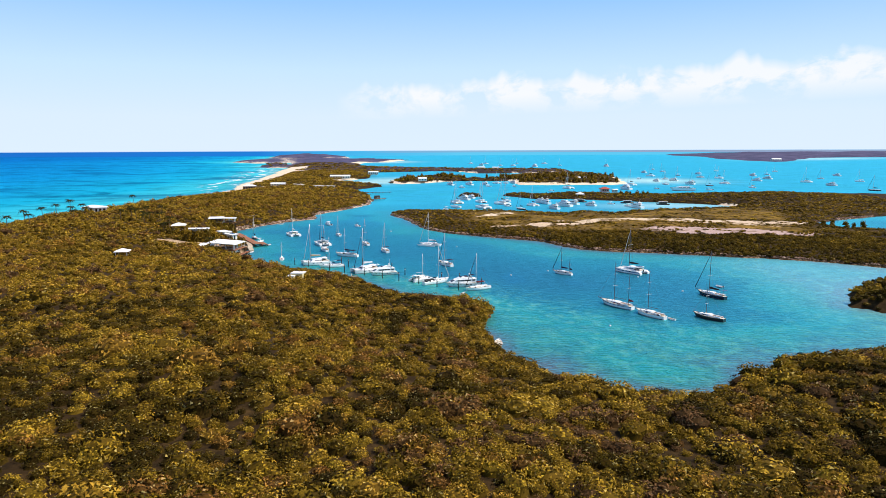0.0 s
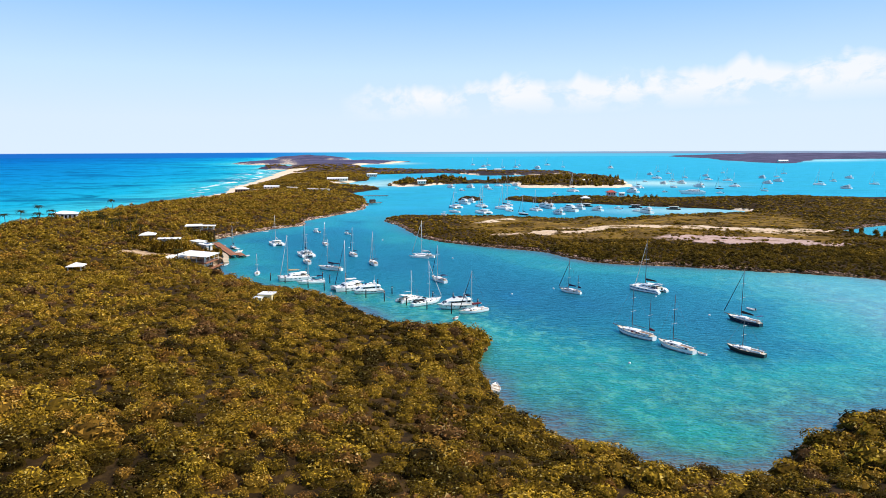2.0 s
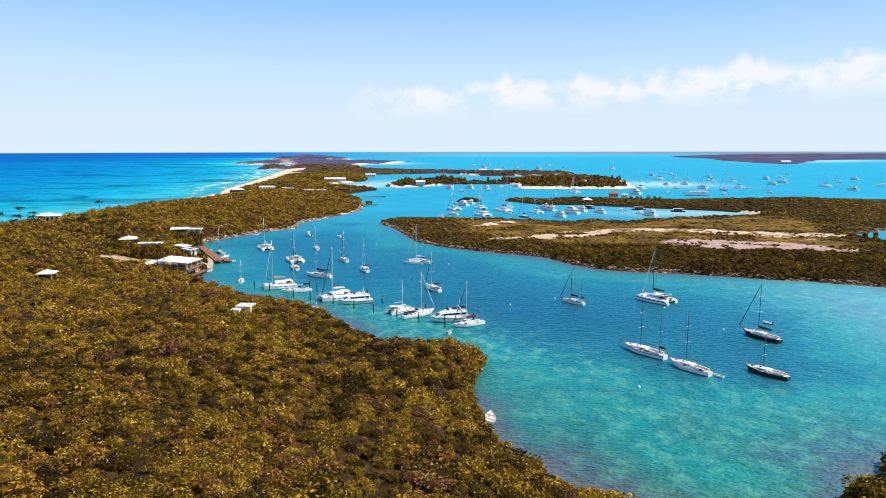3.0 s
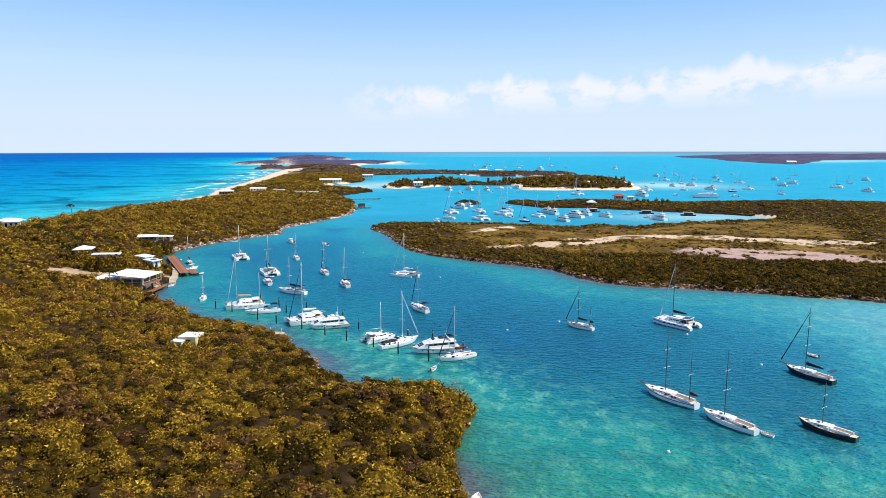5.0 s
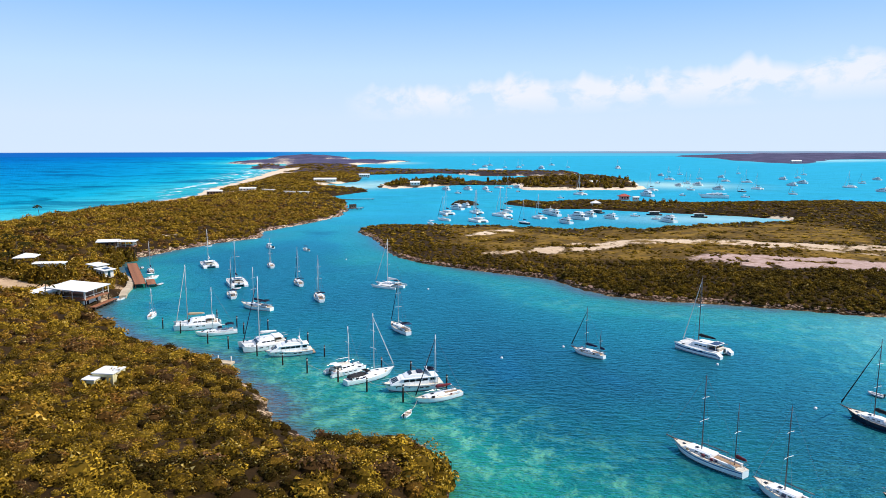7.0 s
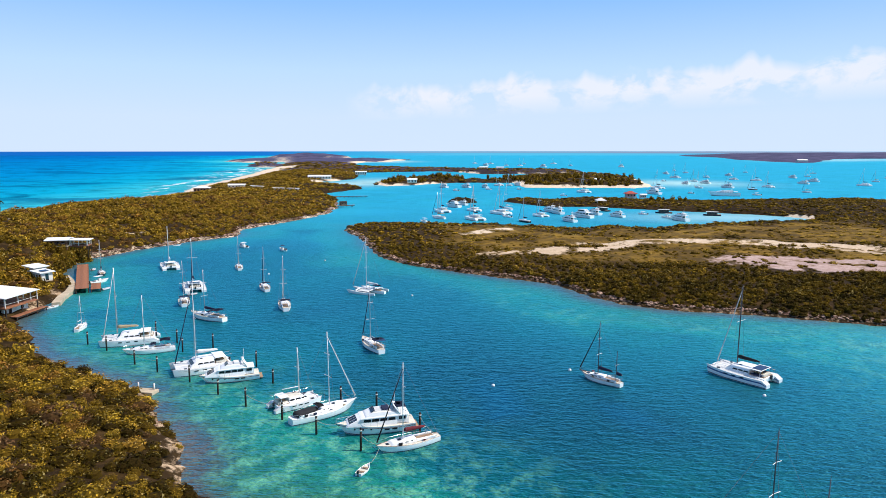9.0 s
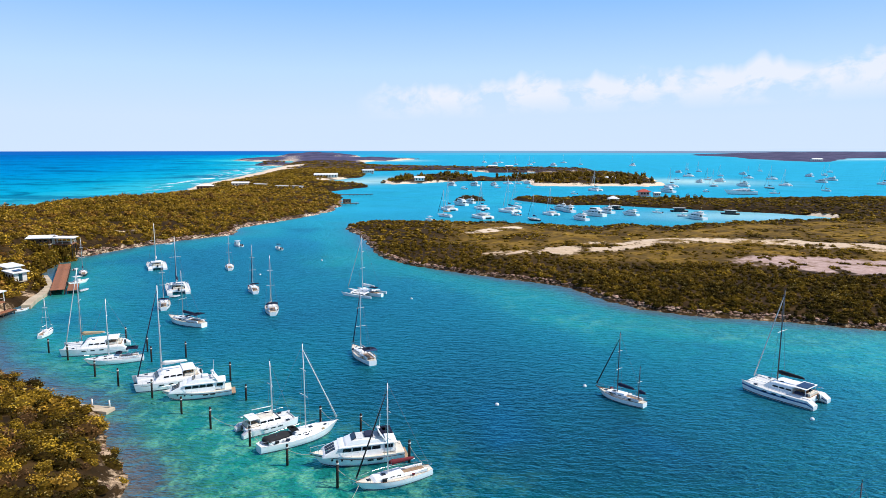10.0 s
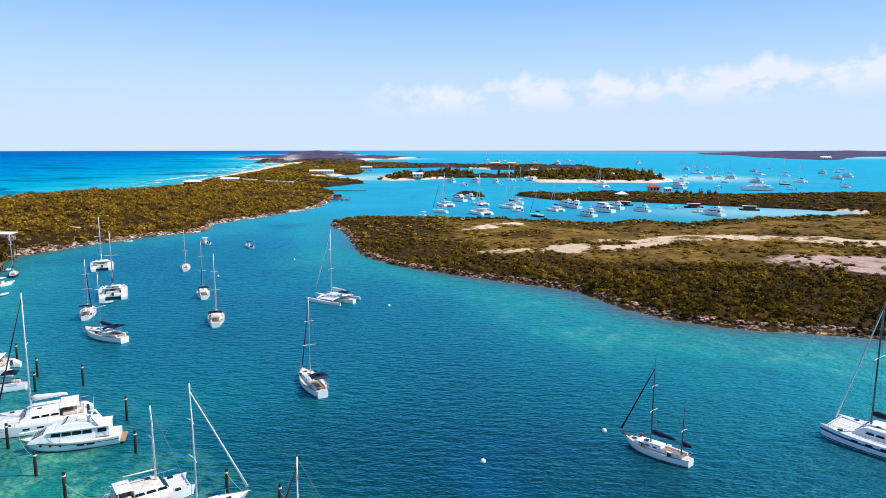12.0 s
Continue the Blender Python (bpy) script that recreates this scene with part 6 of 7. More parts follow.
def house(x, y, turn, w, d, floor, eave, rise, kind, label, wall=None, roof=None, over=0.7, porch=0.0, nwin=3, open_sides=False, stilts=0.0, solar=False, name="house", group="", plinth=0.0):
    """A small building: walls with thickness round a dark inside, panes set into them, roof plate, porch posts."""
    wall, roof = wall or WALLWHITE, roof or ROOFWHITE
    root = thing(name, pose(x, y, 0, 0, 0, turn), label, name.replace("_", " "), group)
    hx, hy = w / 2, d / 2
    part("floor_slab", block(B(), -hx - porch, hx + porch, -hy - porch, hy + porch, floor - 0.35, floor, 0.03), QUAYSTONE if not stilts else PLANK, root)
    if plinth:
        part("plinth", block(B(), -hx - porch * 0.5, hx + porch * 0.5, -hy - porch * 0.5, hy + porch * 0.5, floor - 0.36 - plinth, floor - 0.36), WALLBROWN, root)
    if open_sides:
        for sx in (-1, 1):
            for sy in (-1, 0, 1) if d > 6 else (-1, 1):
                part("post", block(B(), sx * hx - 0.12, sx * hx + 0.12, sy * hy - 0.12, sy * hy + 0.12, floor, eave), wall, root)
        part("counter", block(B(), -hx * 0.6, hx * 0.6, -hy * 0.5, -hy * 0.5 + 0.6, floor, floor + 1.0, 0.03), WALLBROWN, root)
    else:
        t = 0.2
        part("wall", block(B(), -hx, hx, -hy, -hy + t, floor, eave), wall, root)
        part("wall", block(B(), -hx, hx, hy - t, hy, floor, eave), wall, root)
        part("wall", block(B(), -hx, -hx + t, -hy + t, hy - t, floor, eave), wall, root)
        part("wall", block(B(), hx - t, hx, -hy + t, hy - t, floor, eave), wall, root)
        for k in range(nwin):
            cx = -hx + w * (k + 0.5) / nwin
            for sy in (-1, 1):
                a, b = sorted((sy * (hy - 0.05), sy * (hy + 0.012)))
                win = part("window", block(B(), cx - min(w / nwin * 0.26, 0.8), cx + min(w / nwin * 0.26, 0.8), a, b, floor + 1.0, eave - 0.55), GLASS, root)
                a, b = sorted((sy * (hy - 0.02), sy * (hy + 0.10)))
                part("sill", block(B(), cx - min(w / nwin * 0.30, 0.9), cx + min(w / nwin * 0.30, 0.9), a, b, floor + 0.90, floor + 0.99), WALLWHITE, win)
        for k in range(max(1, int(d / 4))):
            cy = -hy + d * (k + 0.5) / max(1, int(d / 4))
            for sx in (-1, 1):
                a, b = sorted((sx * (hx - 0.05), sx * (hx + 0.012)))
                part("door" if k == 0 else "window", block(B(), a, b, cy - 0.55, cy + 0.55, floor + (0.02 if k == 0 else 0.9), eave - 0.4), GLASS, root)
    part("roof", roof_bm(w + 2 * (over + porch), d + 2 * (over + porch), eave + 0.01, rise, kind), roof, root)
    if porch:
        n = max(2, int(w / 3))
        for k in range(n + 1):
            cx = -hx - porch + 0.15 + (w + 2 * porch - 0.3) * k / n
            for sy in (-1, 1):
                part("porch_post", block(B(), cx - 0.09, cx + 0.09, sy * (hy + porch - 0.15) - 0.09, sy * (hy + porch - 0.15) + 0.09, floor, eave + 0.02), wall, root)
        part("railing", tube(B(), [(-hx - porch + 0.1, -hy - porch + 0.1, floor + 0.95), (hx + porch - 0.1, -hy - porch + 0.1, floor + 0.95), (hx + porch - 0.1, hy + porch - 0.1, floor + 0.95)], 0.05, 4), wall, root)
    if stilts:
        n = max(2, int(w / 3.5))
        for k in range(n + 1):
            cx = -hx - porch + 0.2 + (w + 2 * porch - 0.4) * k / n
            for cy in (-hy - porch + 0.2, 0, hy + porch - 0.2):
                part("stilt", block(B(), cx - 0.14, cx + 0.14, cy - 0.14, cy + 0.14, floor - 0.35 - stilts, floor - 0.34), DARKWOOD, root)
    if solar:
        part("solar_panel", prism(B(), [(-hx * 0.1, eave + rise * 0.5 + 0.45), (hx * 0.8, eave + rise * 0.2 + 0.45), (hx * 0.8, eave + rise * 0.2 + 0.52), (-hx * 0.1, eave + rise * 0.5 + 0.52)], -hy * 0.6, hy * 0.6), SOLAR, root)
    return root


def ground_at(x, y):
    return float(lie(np.array([x]), np.array([y]))[0][0])


house(-106.0, 311.4, -8, 11.0, 9.5, 3.6, 6.2, 0.9, "shed", "open white-roofed boathouse on stilts at the water's edge", porch=1.3, over=0.4, nwin=4, open_sides=True, stilts=4.6, name="boathouse")
house(-106.2, 311.4, -8, 10, 8.8, 0.9, 3.2, 0.0, "flat", "lower floor of the boathouse with dark openings", wall=WALLWHITE, roof=PLANK, over=0.1, nwin=3, name="boathouse_store")
house(-116.0, 309.5, -8, 5.5, 8, 2.6, 5.3, 0.5, "shed", "low white-roofed wing beside the boathouse", nwin=3, name="boathouse_wing")
g = ground_at(-137, 401)
house(-138.5, 399, 12, 6.5, 5.0, 7.2, 9.5, 0.8, "gable", "white-roofed cottage on the hillside above the cove", wall=WALLBROWN, porch=0.6, plinth=2.0, name="cottage")
house(-131.5, 402.0, 12, 6.0, 3.8, 6.9, 9.0, 0.3, "shed", "white-roofed veranda house beside the cottage", porch=0.6, open_sides=True, stilts=5.0, name="veranda_house")
house(-140, 340.5, 15, 6.0, 6.0, 9.4, 11.9, 1.3, "hip", "open pavilion with a white hipped roof", wall=WALLBROWN, open_sides=True, name="pavilion")
house(-126, 331, 15, 9, 3.4, 8.6, 11.0, 0.3, "shed", "long low house with a white roof", nwin=4, name="long_house")
house(-119, 350, -28, 5.2, 4.2, 4.4, 7.0, 0.4, "shed", "small house with white roof above the dock", solar=False, name="dock_house")
house(-113.5, 344.5, -28, 4.6, 3.8, 3.6, 6.2, 0.4, "shed", "small white-roofed house with solar panels", solar=True, name="solar_house")
g = ground_at(-54, 225)
house(-54.0, 225.5, -8, 4.4, 4.2, g - 0.6, g + 2.2, 0.0, "flat", "small pale yellow concrete hut with flat roof", wall=WALLYELLOW, over=0.15, nwin=1, name="hut")
house(-56.2, 222.9, -8, 2.8, 2.4, g - 0.6, g + 1.5, 0.0, "flat", "low flat-roofed annex of the concrete hut", wall=WALLYELLOW, over=0.1, nwin=1, name="hut_annex")
g = ground_at(-140, 274)
house(-140, 274, 10, 4.6, 4.6, g - 0.5, g + 2.1, 1.2, "hip", "small white-roofed gazebo among the bushes", open_sides=True, name="gazebo")
g = ground_at(-240, 450)
house(-240, 450, 5, 10, 7, g + 0.4, max(g + 3.4, 11.0), 1.4, "hip", "white beach house near the palms", porch=1.0, stilts=2.5, name="beach_house")
g = ground_at(-222, 424)
house(-222, 424, 20, 7, 5, g, g + 3.6, 1.0, "hip", "small white-roofed cabin by the beach", name="cabin")
g = ground_at(-152, 1086)
house(-152, 1086, 4, 32, 9, g, g + 3.6, 2.0, "gable", "long white building on the far point", nwin=8, name="lodge")
g = ground_at(-128, 765) - 1.5
house(-128, 765, 6, 24, 5, g, g + 3.0, 0.8, "shed", "long white-roofed building on the slope", nwin=6, name="long_shed")
g = ground_at(-204, 862) - 1.5
house(-204, 862, 0, 18, 6, g, g + 3.0, 1.4, "gable", "white-roofed house on the ridge", nwin=5, name="ridge_house")
g = ground_at(-238, 848) - 1.5
house(-238, 848, 10, 16, 8, g, g + 4.5, 2.0, "hip", "dark timber beach house with pale roof", wall=WALLBROWN, nwin=5, name="timber_house")
g = ground_at(-165, 800) - 1.5
house(-165, 800, 6, 12, 5, g, g + 3.0, 0.7, "shed", "small white-roofed house on the far slope", nwin=3, name="slope_house")
house(193, 727, 4, 8, 6, 3.0, 6.2, 2.2, "hip", "pink house with a red hipped roof on the spit", wall=WALLPINK, roof=ROOFRED, porch=0.8, name="red_roofed_house")
house(203, 722, 4, 5, 4, 2.8, 5.4, 0.8, "gable", "white outbuilding beside the red-roofed house", name="outbuilding")
house(152, 670, 0, 7, 7, 1.4, 4.4, 2.2, "hip", "white gazebo on the lagoon shore", open_sides=True, name="shore_gazebo")
house(232, 1008, 5, 12, 8, 2.2, 5.6, 2.2, "gable", "small beach house among the pines", wall=WALLWHITE, name="pine_house")
house(-15, 985, 5, 12, 8, 3.5, 7.0, 1.8, "gable", "white house near the sandy point", name="point_house")
house(-110, 1240, 8, 18, 8, 4, 8.0, 1.5, "gable", "white-roofed house on the low point", nwin=5, name="low_house")
for hx, hy, hw in ((110, 1440, 16), (140, 1420, 14), (1262, 2380, 34)):
    g = ground_at(hx, hy)
    house(hx, hy, 0, hw, hw * 0.4, g, g + hw * 0.14, hw * 0.10, "gable", "distant white house on a far cay", nwin=5, name="distant_house", group="houses on the far cays")


def dock(name, pts, width, z, label, mat, posts=True):
    """A planked deck on piles along a line."""
    root = thing(name, pose(0, 0, 0), label, name.replace("_", " "))
    for (ax, ay), (bx, by) in zip(pts, pts[1:]):
        run = Vector((bx - ax, by - ay, 0))
        L = run.length
        turn = math.atan2(run.y, run.x)
        m = Matrix.Translation((ax, ay, 0)) @ Matrix.Rotation(turn, 4, "Z")
        bm = block(B(), 0, L, -width / 2 + 0.05, -width / 2 + 0.3, z - 0.45, z - 0.06)
        bm.transform(m)
        part("beam", bm, DARKWOOD, root)
        bm = block(B(), 0, L, width / 2 - 0.3, width / 2 - 0.05, z - 0.45, z - 0.06)
        bm.transform(m)
        part("beam", bm, DARKWOOD, root)
        n = max(2, int(L / 0.8))
        src = None
        for k in range(n):
            x0 = L * k / n
            if src is None:
                bm = block(B(), 0.012, L / n - 0.012, -width / 2, width / 2, -0.055, 0.0)
                src = part("plank", bm, mat, root)
                ob = src
            else:
                ob = new("plank", src.data)
                ob.parent = root
            ob.matrix_local = m @ Matrix.Translation((x0, 0, z + 0.006 * math.sin(k * 2.7)))
        if posts:
            for k in range(int(L / 4) + 1):
                for sg in (-1, 1):
                    bm = tube(B(), [(4 * k + 0.2, sg * (width / 2 - 0.15), -1.6), (4 * k + 0.2, sg * (width / 2 - 0.15), z + 0.02)], 0.16, 7)
                    bm.transform(m)
                    part("support_post", smooth(bm), DARKWOOD, root)
    return root


dock("wooden_dock", [(-98.2, 339.5), (-122, 385)], 3.9, 1.65, "broad red-brown planked dock along the shore", PLANK)
dock("finger_pier", [(-94.8, 341.5), (-99.8, 351.5)], 3.0, 1.1, "short planked pier off the wooden dock", PLANK)
dock("landing", [(-98.6, 305), (-97.6, 318)], 2.2, 1.1, "narrow brown planked landing beside the boathouse", PLANK)
dock("far_dock", [(-66, 655), (-50, 664)], 3.0, 1.5, "weathered dock below the far point", TEAK)
dock("long_jetty", [(-84, 762), (-50, 768)], 2.4, 1.4, "thin jetty reaching over the shallows", TEAK)
house(-58.5, 660, 28, 5, 4, 1.6, 4.0, 0.6, "gable", "small dark boat shed on the far dock", wall=WALLBROWN, roof=DARKWOOD, over=0.2, nwin=2, name="boat_shed")


def quay():
    """The curved stone edge of the path between boathouse and dock."""
    root = thing("quay_wall", pose(0, 0, 0), "pale curved stone quay with a sandy path", "quay")
    line = [(-97.5, 322), (-100.5, 330), (-102.5, 338), (-105.5, 346), (-112, 356), (-118, 364)]
    for (ax, ay), (bx, by) in zip(line, line[1:]):
        n = 5
        for k in range(n):
            p, q = Vector((ax, ay, 0)).lerp(Vector((bx, by, 0)), k / n), Vector((ax, ay, 0)).lerp(Vector((bx, by, 0)), (k + 1) / n)
            d = (q - p).normalized()
            side = Vector((d.y, -d.x, 0))
            bm = block(B(), 0.015, (q - p).length - 0.015, -1.9, 0.5, -1.0, 1.15 + 0.05 * math.sin(k * 3.1 + ax), 0.06)
            bm.transform(Matrix.Translation(p) @ Matrix.Rotation(math.atan2(d.y, d.x), 4, "Z"))
            part("stone", bm, QUAYSTONE, root)
    return root


quay()


def stone_jetty():
    """A short low stone landing with white posts."""
    root = thing("stone_landing", at(-41.5, 251.5, -12), "low stone landing with short white posts", "landing")
    part("slab", smooth(block(B(), -5.5, 4.5, -1.1, 1.1, -1.0, 0.55, 0.12)), QUAYSTONE, root)
    for x in (0.4, 3.8):
        part("post", smooth(tube(B(), [(x, 0.6, 0.4), (x, 0.6, 1.8)], 0.14, 7)), WALLWHITE, root)
    return root


stone_jetty()

# ---------------------------------------------------------------- posts, buoys, palms, rocks
def mooring_post(x, y, h):
    root = thing("mooring_post", at(x, y, 0), "dark timber mooring post standing in shallow water", "mooring post", "mooring posts")
    part("trunk", smooth(tube(B(), [(0, 0, -2.0), (0.03, 0, h * 0.6), (0.06, 0.02, h)], 0.19, 8, 0.17)), DARKWOOD, root)
    part("collar", smooth(tube(B(), [(0.05, 0.02, h - 0.5), (0.05, 0.02, h - 0.3)], 0.205, 8)), WALLWHITE, root)
    part("cap", smooth(tube(B(), [(0.06, 0.02, h), (0.06, 0.02, h + 0.12)], 0.20, 8, 0.05)), BLACK, root)
    return root


POSTS = [(-67, 283), (-60, 278), (-49, 268), (-42, 263), (-33, 257), (-25, 250), (-16, 256), (-18, 244), (-10, 238), (-3, 232), (5, 226), (14, 233), (-54, 291), (-42, 277), (-36, 280), (-1, 246), (6, 242), (-22, 266), (-46, 284)]
posts_rng = random.Random(3)
for x, y in POSTS:
    mooring_post(x, y, posts_rng.uniform(2.9, 3.7))


def line_between(a, b, sag, label):
    a, b = Vector(a), Vector(b)
    pts = [a.lerp(b, k / 6) + Vector((0, 0, -sag * math.sin(math.pi * k / 6))) for k in range(7)]
    ob = part("mooring_line", tube(B(), pts, 0.03, 4), ROPE, None)
    return tagged(ob, label, "rope", "mooring lines")


for a, b in (((5, 226, 2.6), (8.2, 225.2, 1.2)), ((14, 233, 2.6), (16.6, 229.6, 1.1)), ((-3, 232, 2.4), (0.5, 232.2, 1.6)), ((-10, 238, 2.4), (-7.5, 236.2, 1.2)), ((-18, 244, 2.3), (-12.8, 242.3, 1.0)),
             ((-25, 250, 2.4), (-30.5, 255.8, 1.6)), ((-33, 257, 2.4), (-37.5, 260.5, 1.2)), ((-42, 263, 2.4), (-54.5, 274.5, 1.1)), ((-49, 268, 2.4), (-54.5, 274.8, 1.1)), ((-60, 278, 2.4), (-63, 281, 1.3)),
             ((-1, 246, 2.6), (2.0, 244.0, 1.2)), ((6, 242, 2.6), (12.5, 236.0, 1.4)), ((6.9, 220.9, 0.4), (8.0, 224.9, 1.0))):
    line_between(a, b, 0.35, "pale mooring rope from a boat to a post")


def buoy(x, y, r=0.35):
    bm = B()
    bmesh.ops.create_uvsphere(bm, u_segments=10, v_segments=7, radius=r)
    bmesh.ops.translate(bm, vec=(0, 0, r * 0.35), verts=bm.verts[:])
    root = thing("mooring_buoy", at(x, y, 0), "round white mooring buoy floating in the bay", "buoy", "mooring buoys")
    part("float", smooth(bm, 2.0), GEL, root)
    part("ring", tube(B(), [(0, -0.1, r * 1.2), (0, -0.06, r * 1.6), (0, 0.06, r * 1.6), (0, 0.1, r * 1.2)], 0.03, 5), STEEL, root)


for x, y in ((9, 335), (28, 254), (45, 263), (79, 248), (87, 221), (47.5, 174.5), (-46, 372), (-30, 402)):
    buoy(x, y)

rowboat_m = at(12.6, 157.5, 82, 0.35) @ pose(0, 0, 0, 14, 0, 0)
dinghy(rowboat_m, "white rowing boat pulled up on the shore", 5.2, hard=True, motor=False)

FROND = leaf_material("palm_fronds", [(0.0, (0.05, 0.065, 0.012)), (1.0, (0.12, 0.11, 0.02))], 0.2)
BARK = surface("palm_bark", (0.16, 0.11, 0.07), 0.9, vary=0.3, scale=4, bump=0.4)


def palm_crown(rng, n=15, length=2.6):
    """Arching fronds, each a bent midrib with hanging leaflets."""
    bm = B()
    for k in range(n):
        a = 2 * math.pi * k / n + rng.uniform(-0.2, 0.2)
        up = rng.uniform(-0.1, 0.9)
        l = length * rng.uniform(0.8, 1.15)
        out = Vector((math.cos(a), math.sin(a), 0))
        side = Vector((-math.sin(a), math.cos(a), 0))
        pts = [out * (l * s) + Vector((0, 0, l * (up * s - (0.55 + 0.4 * up) * s * s))) for s in (0, 0.2, 0.4, 0.6, 0.8, 1.0)]
        wid = [0.05, 0.32, 0.42, 0.40, 0.28, 0.03]
        mid = [bm.verts.new(p) for p in pts]
        for sg in (-1, 1):
            edge = [bm.verts.new(p + side * (sg * w_ * l / 2.6) - Vector((0, 0, w_ * 0.55))) for p, w_ in zip(pts, wid)]
            for j in range(5):
                mid_e = [mid[j], mid[j + 1], edge[j + 1]]
                bm.faces.new(mid_e)
                if j % 2 == 0:
                    bm.faces.new([mid[j], edge[j + 1], edge[j]])
    return bm


def palm(x, y, h, seed):
    rng = random.Random(seed)
    z = ground_at(x, y)
    root = thing("palm_tree", at(x, y, rng.uniform(0, 360), z - 0.2), "coconut palm with a bare trunk and ragged crown", "palm tree", "palms on the ridge")
    lean = rng.uniform(0.2, 0.9)
    top = Vector((lean, 0, h))
    part("trunk", smooth(tube(B(), [(0, 0, 0), (lean * 0.2, 0, h * 0.35), (lean * 0.55, 0, h * 0.7), tuple(top)], 0.20, 7, 0.12)), BARK, root)
    bm = palm_crown(rng, 17, 3.2)
    bmesh.ops.translate(bm, vec=top, verts=bm.verts[:])
    part("crown", bm, FROND, root)
    return root


for k, (x, y, h) in enumerate(((-232, 342, 7.0), (-239, 370, 7.5), (-242, 393, 8.0), (-240, 404, 9.0), (-247, 434, 9.5), (-236, 428, 7.0), (-246, 528, 8.0), (-218, 396, 5.5), (-147, 340, 6.0), (-150, 345, 5.0),
                               (-212, 372, 5.0), (-190, 420, 5.0), (-184, 428, 4.5), (-196, 410, 5.0), (-172, 380, 4.5), (-228, 356, 6.0), (-112, 303, 5.0), (-234, 410, 7.0),
                               (-161, 368, 6.5), (-187, 376, 6.5), (-178, 376, 7.0), (-152, 358, 7.0), (-168, 364, 6.0), (-184, 384, 6.0), (-172, 371, 6.5))):
    palm(x, y, h, 700 + k)


def rock_shape(seed):
    rng = np.random.RandomState(seed)
    bm = B()
    bmesh.ops.create_icosphere(bm, subdivisions=1, radius=1.0)
    co = np.array([v.co[:] for v in bm.verts]) * rng.uniform(0.65, 1.15, (len(bm.verts), 1))
    tri = np.array([[v.index for v in f.verts] for f in bm.faces])
    bm.free()
    return co, tri, 0


def rock_material():
    m, n, b = material("weathered_limestone")
    pos = n.add("ShaderNodeTexCoord").outputs["Object"]
    tone = n.add("ShaderNodeAttribute", attr="tone").outputs["Fac"]
    col = n.ramp(tone, [(0.0, (0.020, 0.014, 0.012)), (0.5, (0.27, 0.140, 0.092)), (1.0, (0.64, 0.40, 0.29))])
    fine = n.noise(pos, 1.6, 5, 0.7)
    col = n.mix(n.ramp(fine, [(0.45, 0.0), (0.7, 0.8)]), col, (0.07, 0.05, 0.035))
    n.link(col, b.inputs["Base Color"])
    b.inputs["Roughness"].default_value = 0.9
    return m


ROCK = rock_material()


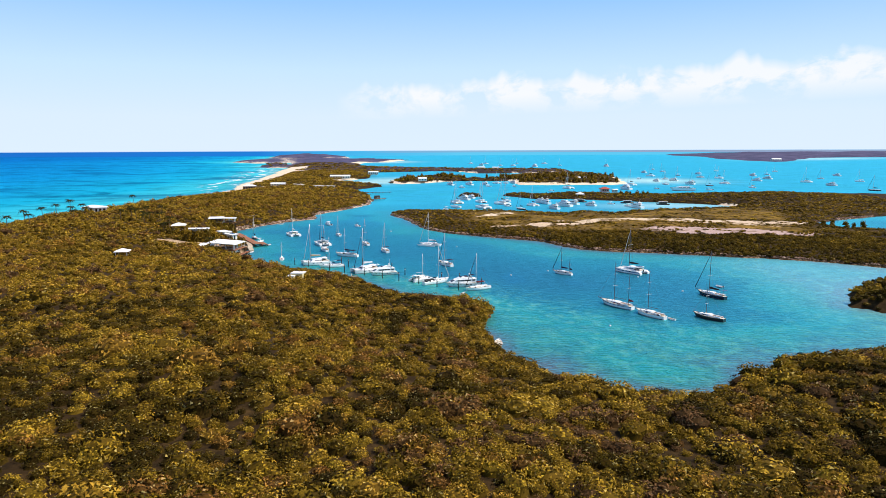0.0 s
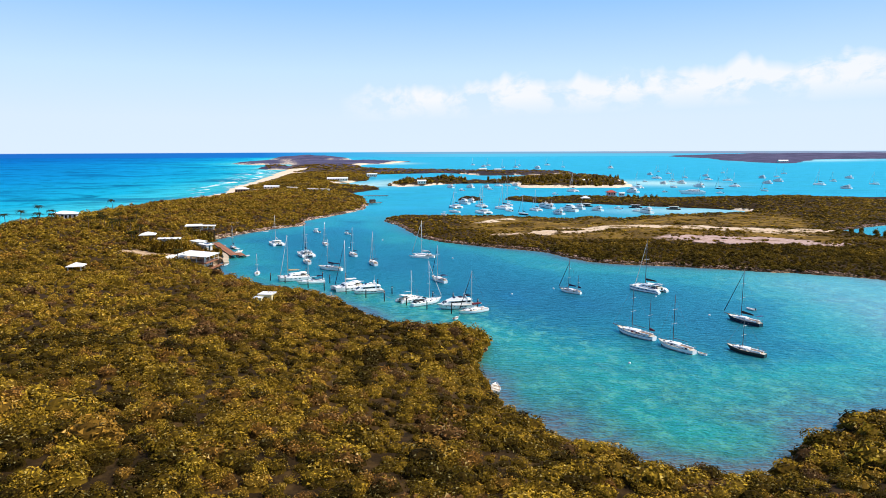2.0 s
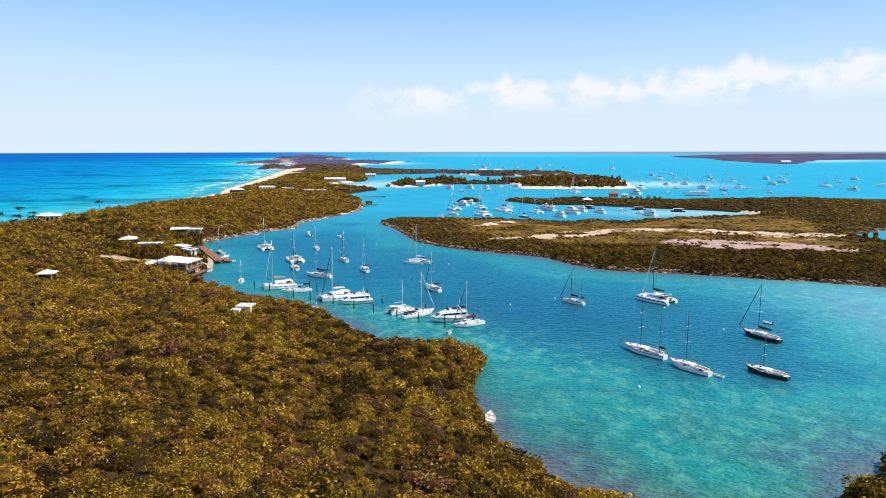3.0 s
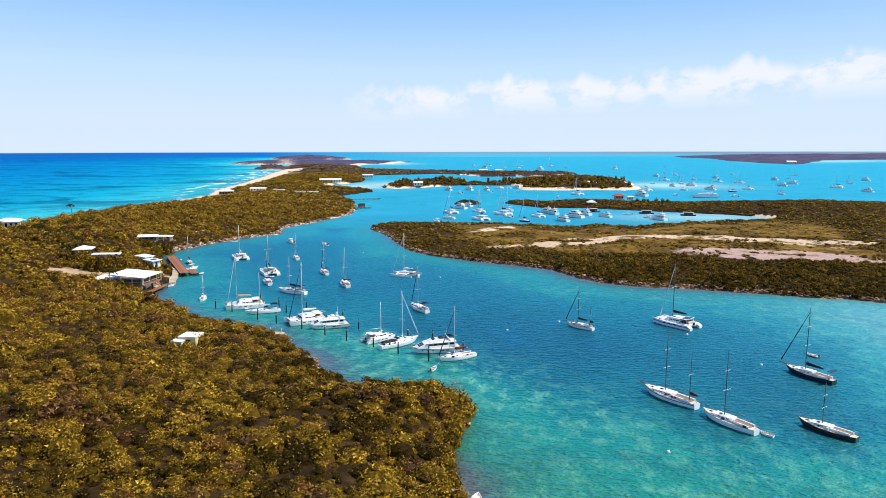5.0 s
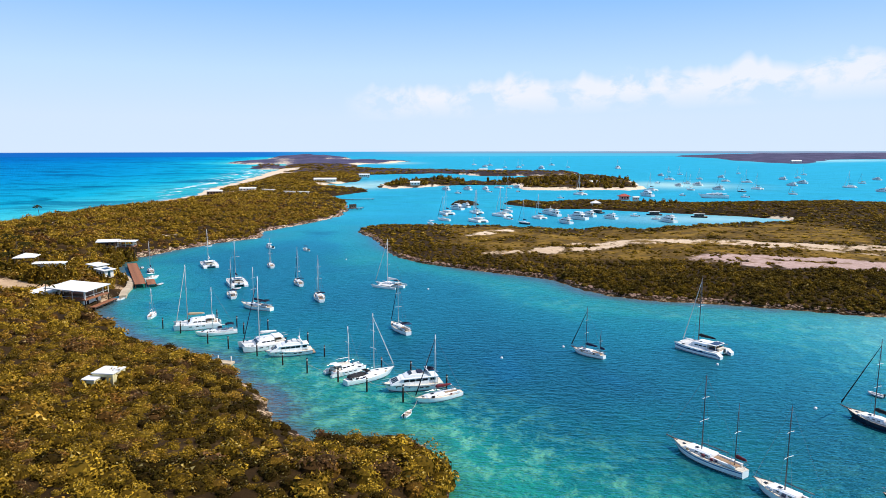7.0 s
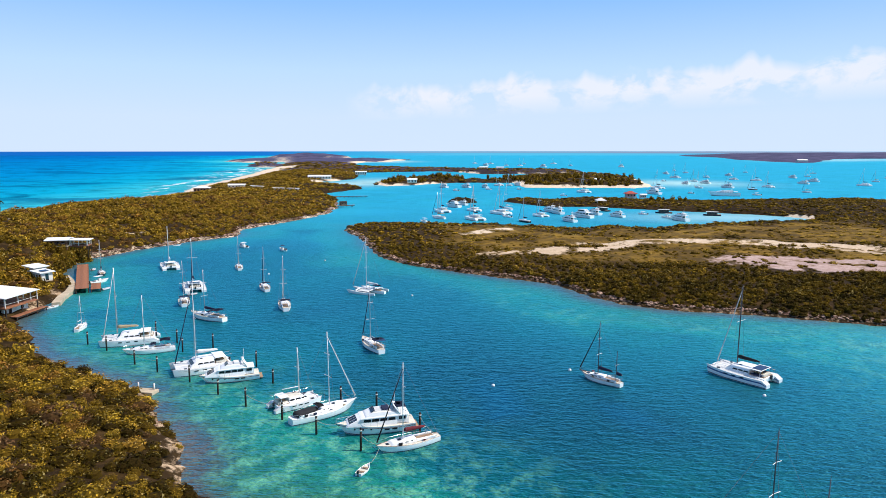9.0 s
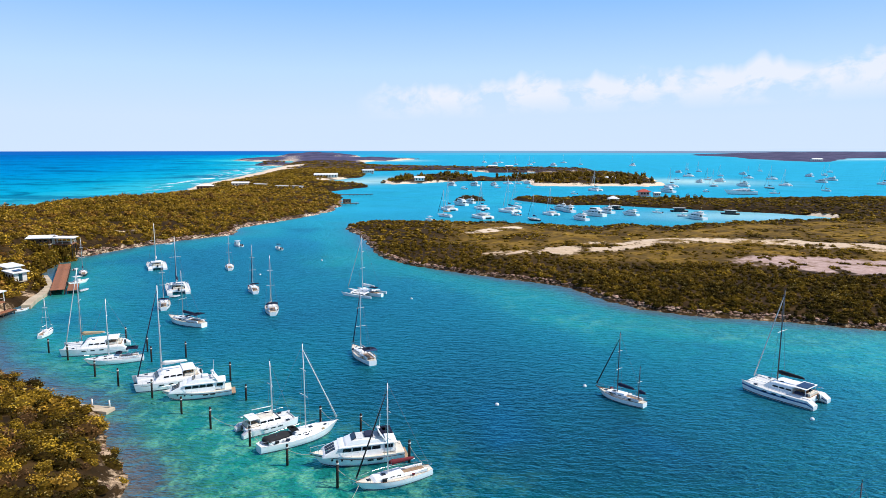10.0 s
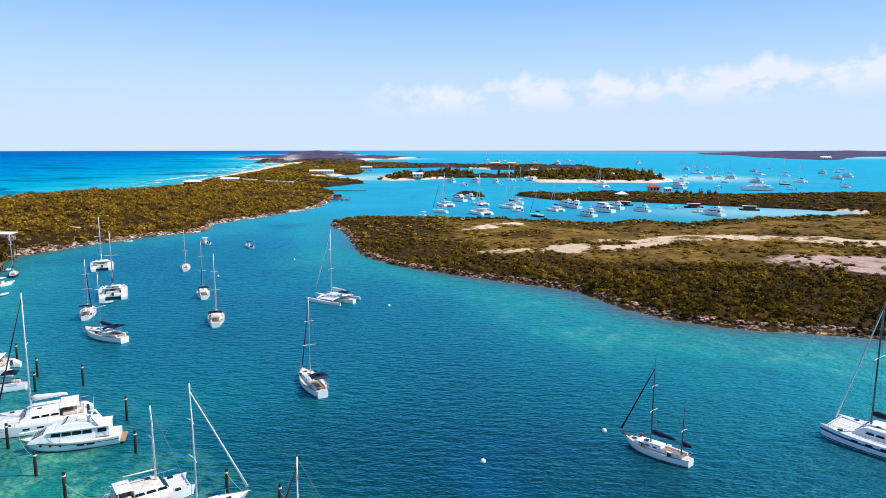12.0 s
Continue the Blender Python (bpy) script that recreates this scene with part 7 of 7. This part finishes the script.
def shore_rocks(name, outline, x0, x1, y0, y1, per_metre, lo, hi, size, seed, label, pale=0.5):
    """Broken ledges strewn along one stretch of an outline."""
    rng = np.random.RandomState(seed)
    X, Y = [], []
    for (ax, ay), (bx, by) in zip(outline, outline[1:]):
        n = int(math.hypot(bx - ax, by - ay) * per_metre)
        t = rng.rand(n)
        X.append(ax + (bx - ax) * t)
        Y.append(ay + (by - ay) * t)
    X, Y = np.concatenate(X), np.concatenate(Y)
    X, Y = X + rng.uniform(-4.5, 4.5, len(X)), Y + rng.uniform(-4.5, 4.5, len(Y))
    z, shore = lie(X, Y)
    ok = (shore > lo) & (shore < hi) & (X > x0) & (X < x1) & (Y > y0) & (Y < y1)
    for cx, cy, r in CLEAR:
        ok &= np.hypot(X - cx, Y - cy) > r * 0.7
    X, Y, z, shore = X[ok], Y[ok], z[ok], shore[ok]
    r = size * (0.35 + rng.rand(len(X)) ** 2 * 1.1)
    # tone drops at the waterline, painting in the shaded undercut of the ledge
    tone = np.clip(pale + 0.3 * wobble(X, Y, 14.0, 12) + 0.28 * rng.normal(size=len(X)), 0, 1) * np.clip((shore + 0.5) / 1.3, 0.04, 1)
    ob = scatter_mesh(name, [rock_shape(seed + k) for k in range(6)], X, Y, np.maximum(z, 0.0), r, r * 0.4, tone, ROCK, seed)
    return tagged(ob, label, "rocks", kind="stuff")


shore_rocks("bank_shore_rocks", BANK, -45, 330, 245, 560, 34, -0.4, 2.0, 0.46, 81, "broken pinkish limestone rocks along the edge of the bank", 0.62)
shore_rocks("cay_shore_rocks", MAIN, -145, -50, 395, 700, 18, -0.5, 2.0, 0.65, 91, "pale limestone ledges along the shore of the long cay", 0.62)
shore_rocks("bay_shore_rocks", MAIN, -90, 60, 110, 300, 6, -0.4, 0.9, 0.5, 95, "small rocks along the wooded shore of the bay", 0.4)

# feathery pines on the sandy cay and the spit
PINE = [bush_shape(500 + k, 40, 5, 0.24) for k in range(6)]


def pines(name, x0, x1, y0, y1, step, seed, hgt):
    rng = np.random.RandomState(seed)
    X, Y = np.meshgrid(np.arange(x0, x1, step), np.arange(y0, y1, step))
    X = (X + rng.uniform(-0.5, 0.5, X.shape) * step).ravel()
    Y = (Y + rng.uniform(-0.5, 0.5, Y.shape) * step).ravel()
    z, shore = lie(X, Y)
    ok = (shore > 8) & (rng.rand(len(X)) < 0.22 + 0.5 * wobble(X, Y, 30.0, 15))
    X, Y, z = X[ok], Y[ok], z[ok]
    r = rng.uniform(2.2, 4.0, len(X))
    return tagged(scatter_mesh(name, PINE, X, Y, z, r, r * 0 + hgt * rng.uniform(0.4, 1.5, len(X)), rng.uniform(0.2, 0.6, len(X)), LEAF, seed), "feathery beach pines on a sandy cay", "pine trees", kind="stuff")


pines("beach_pines", -70, 345, 930, 1200, 6.5, 77, 5.5)
pines("spit_pines", 205, 300, 680, 712, 5.0, 78, 3.4)
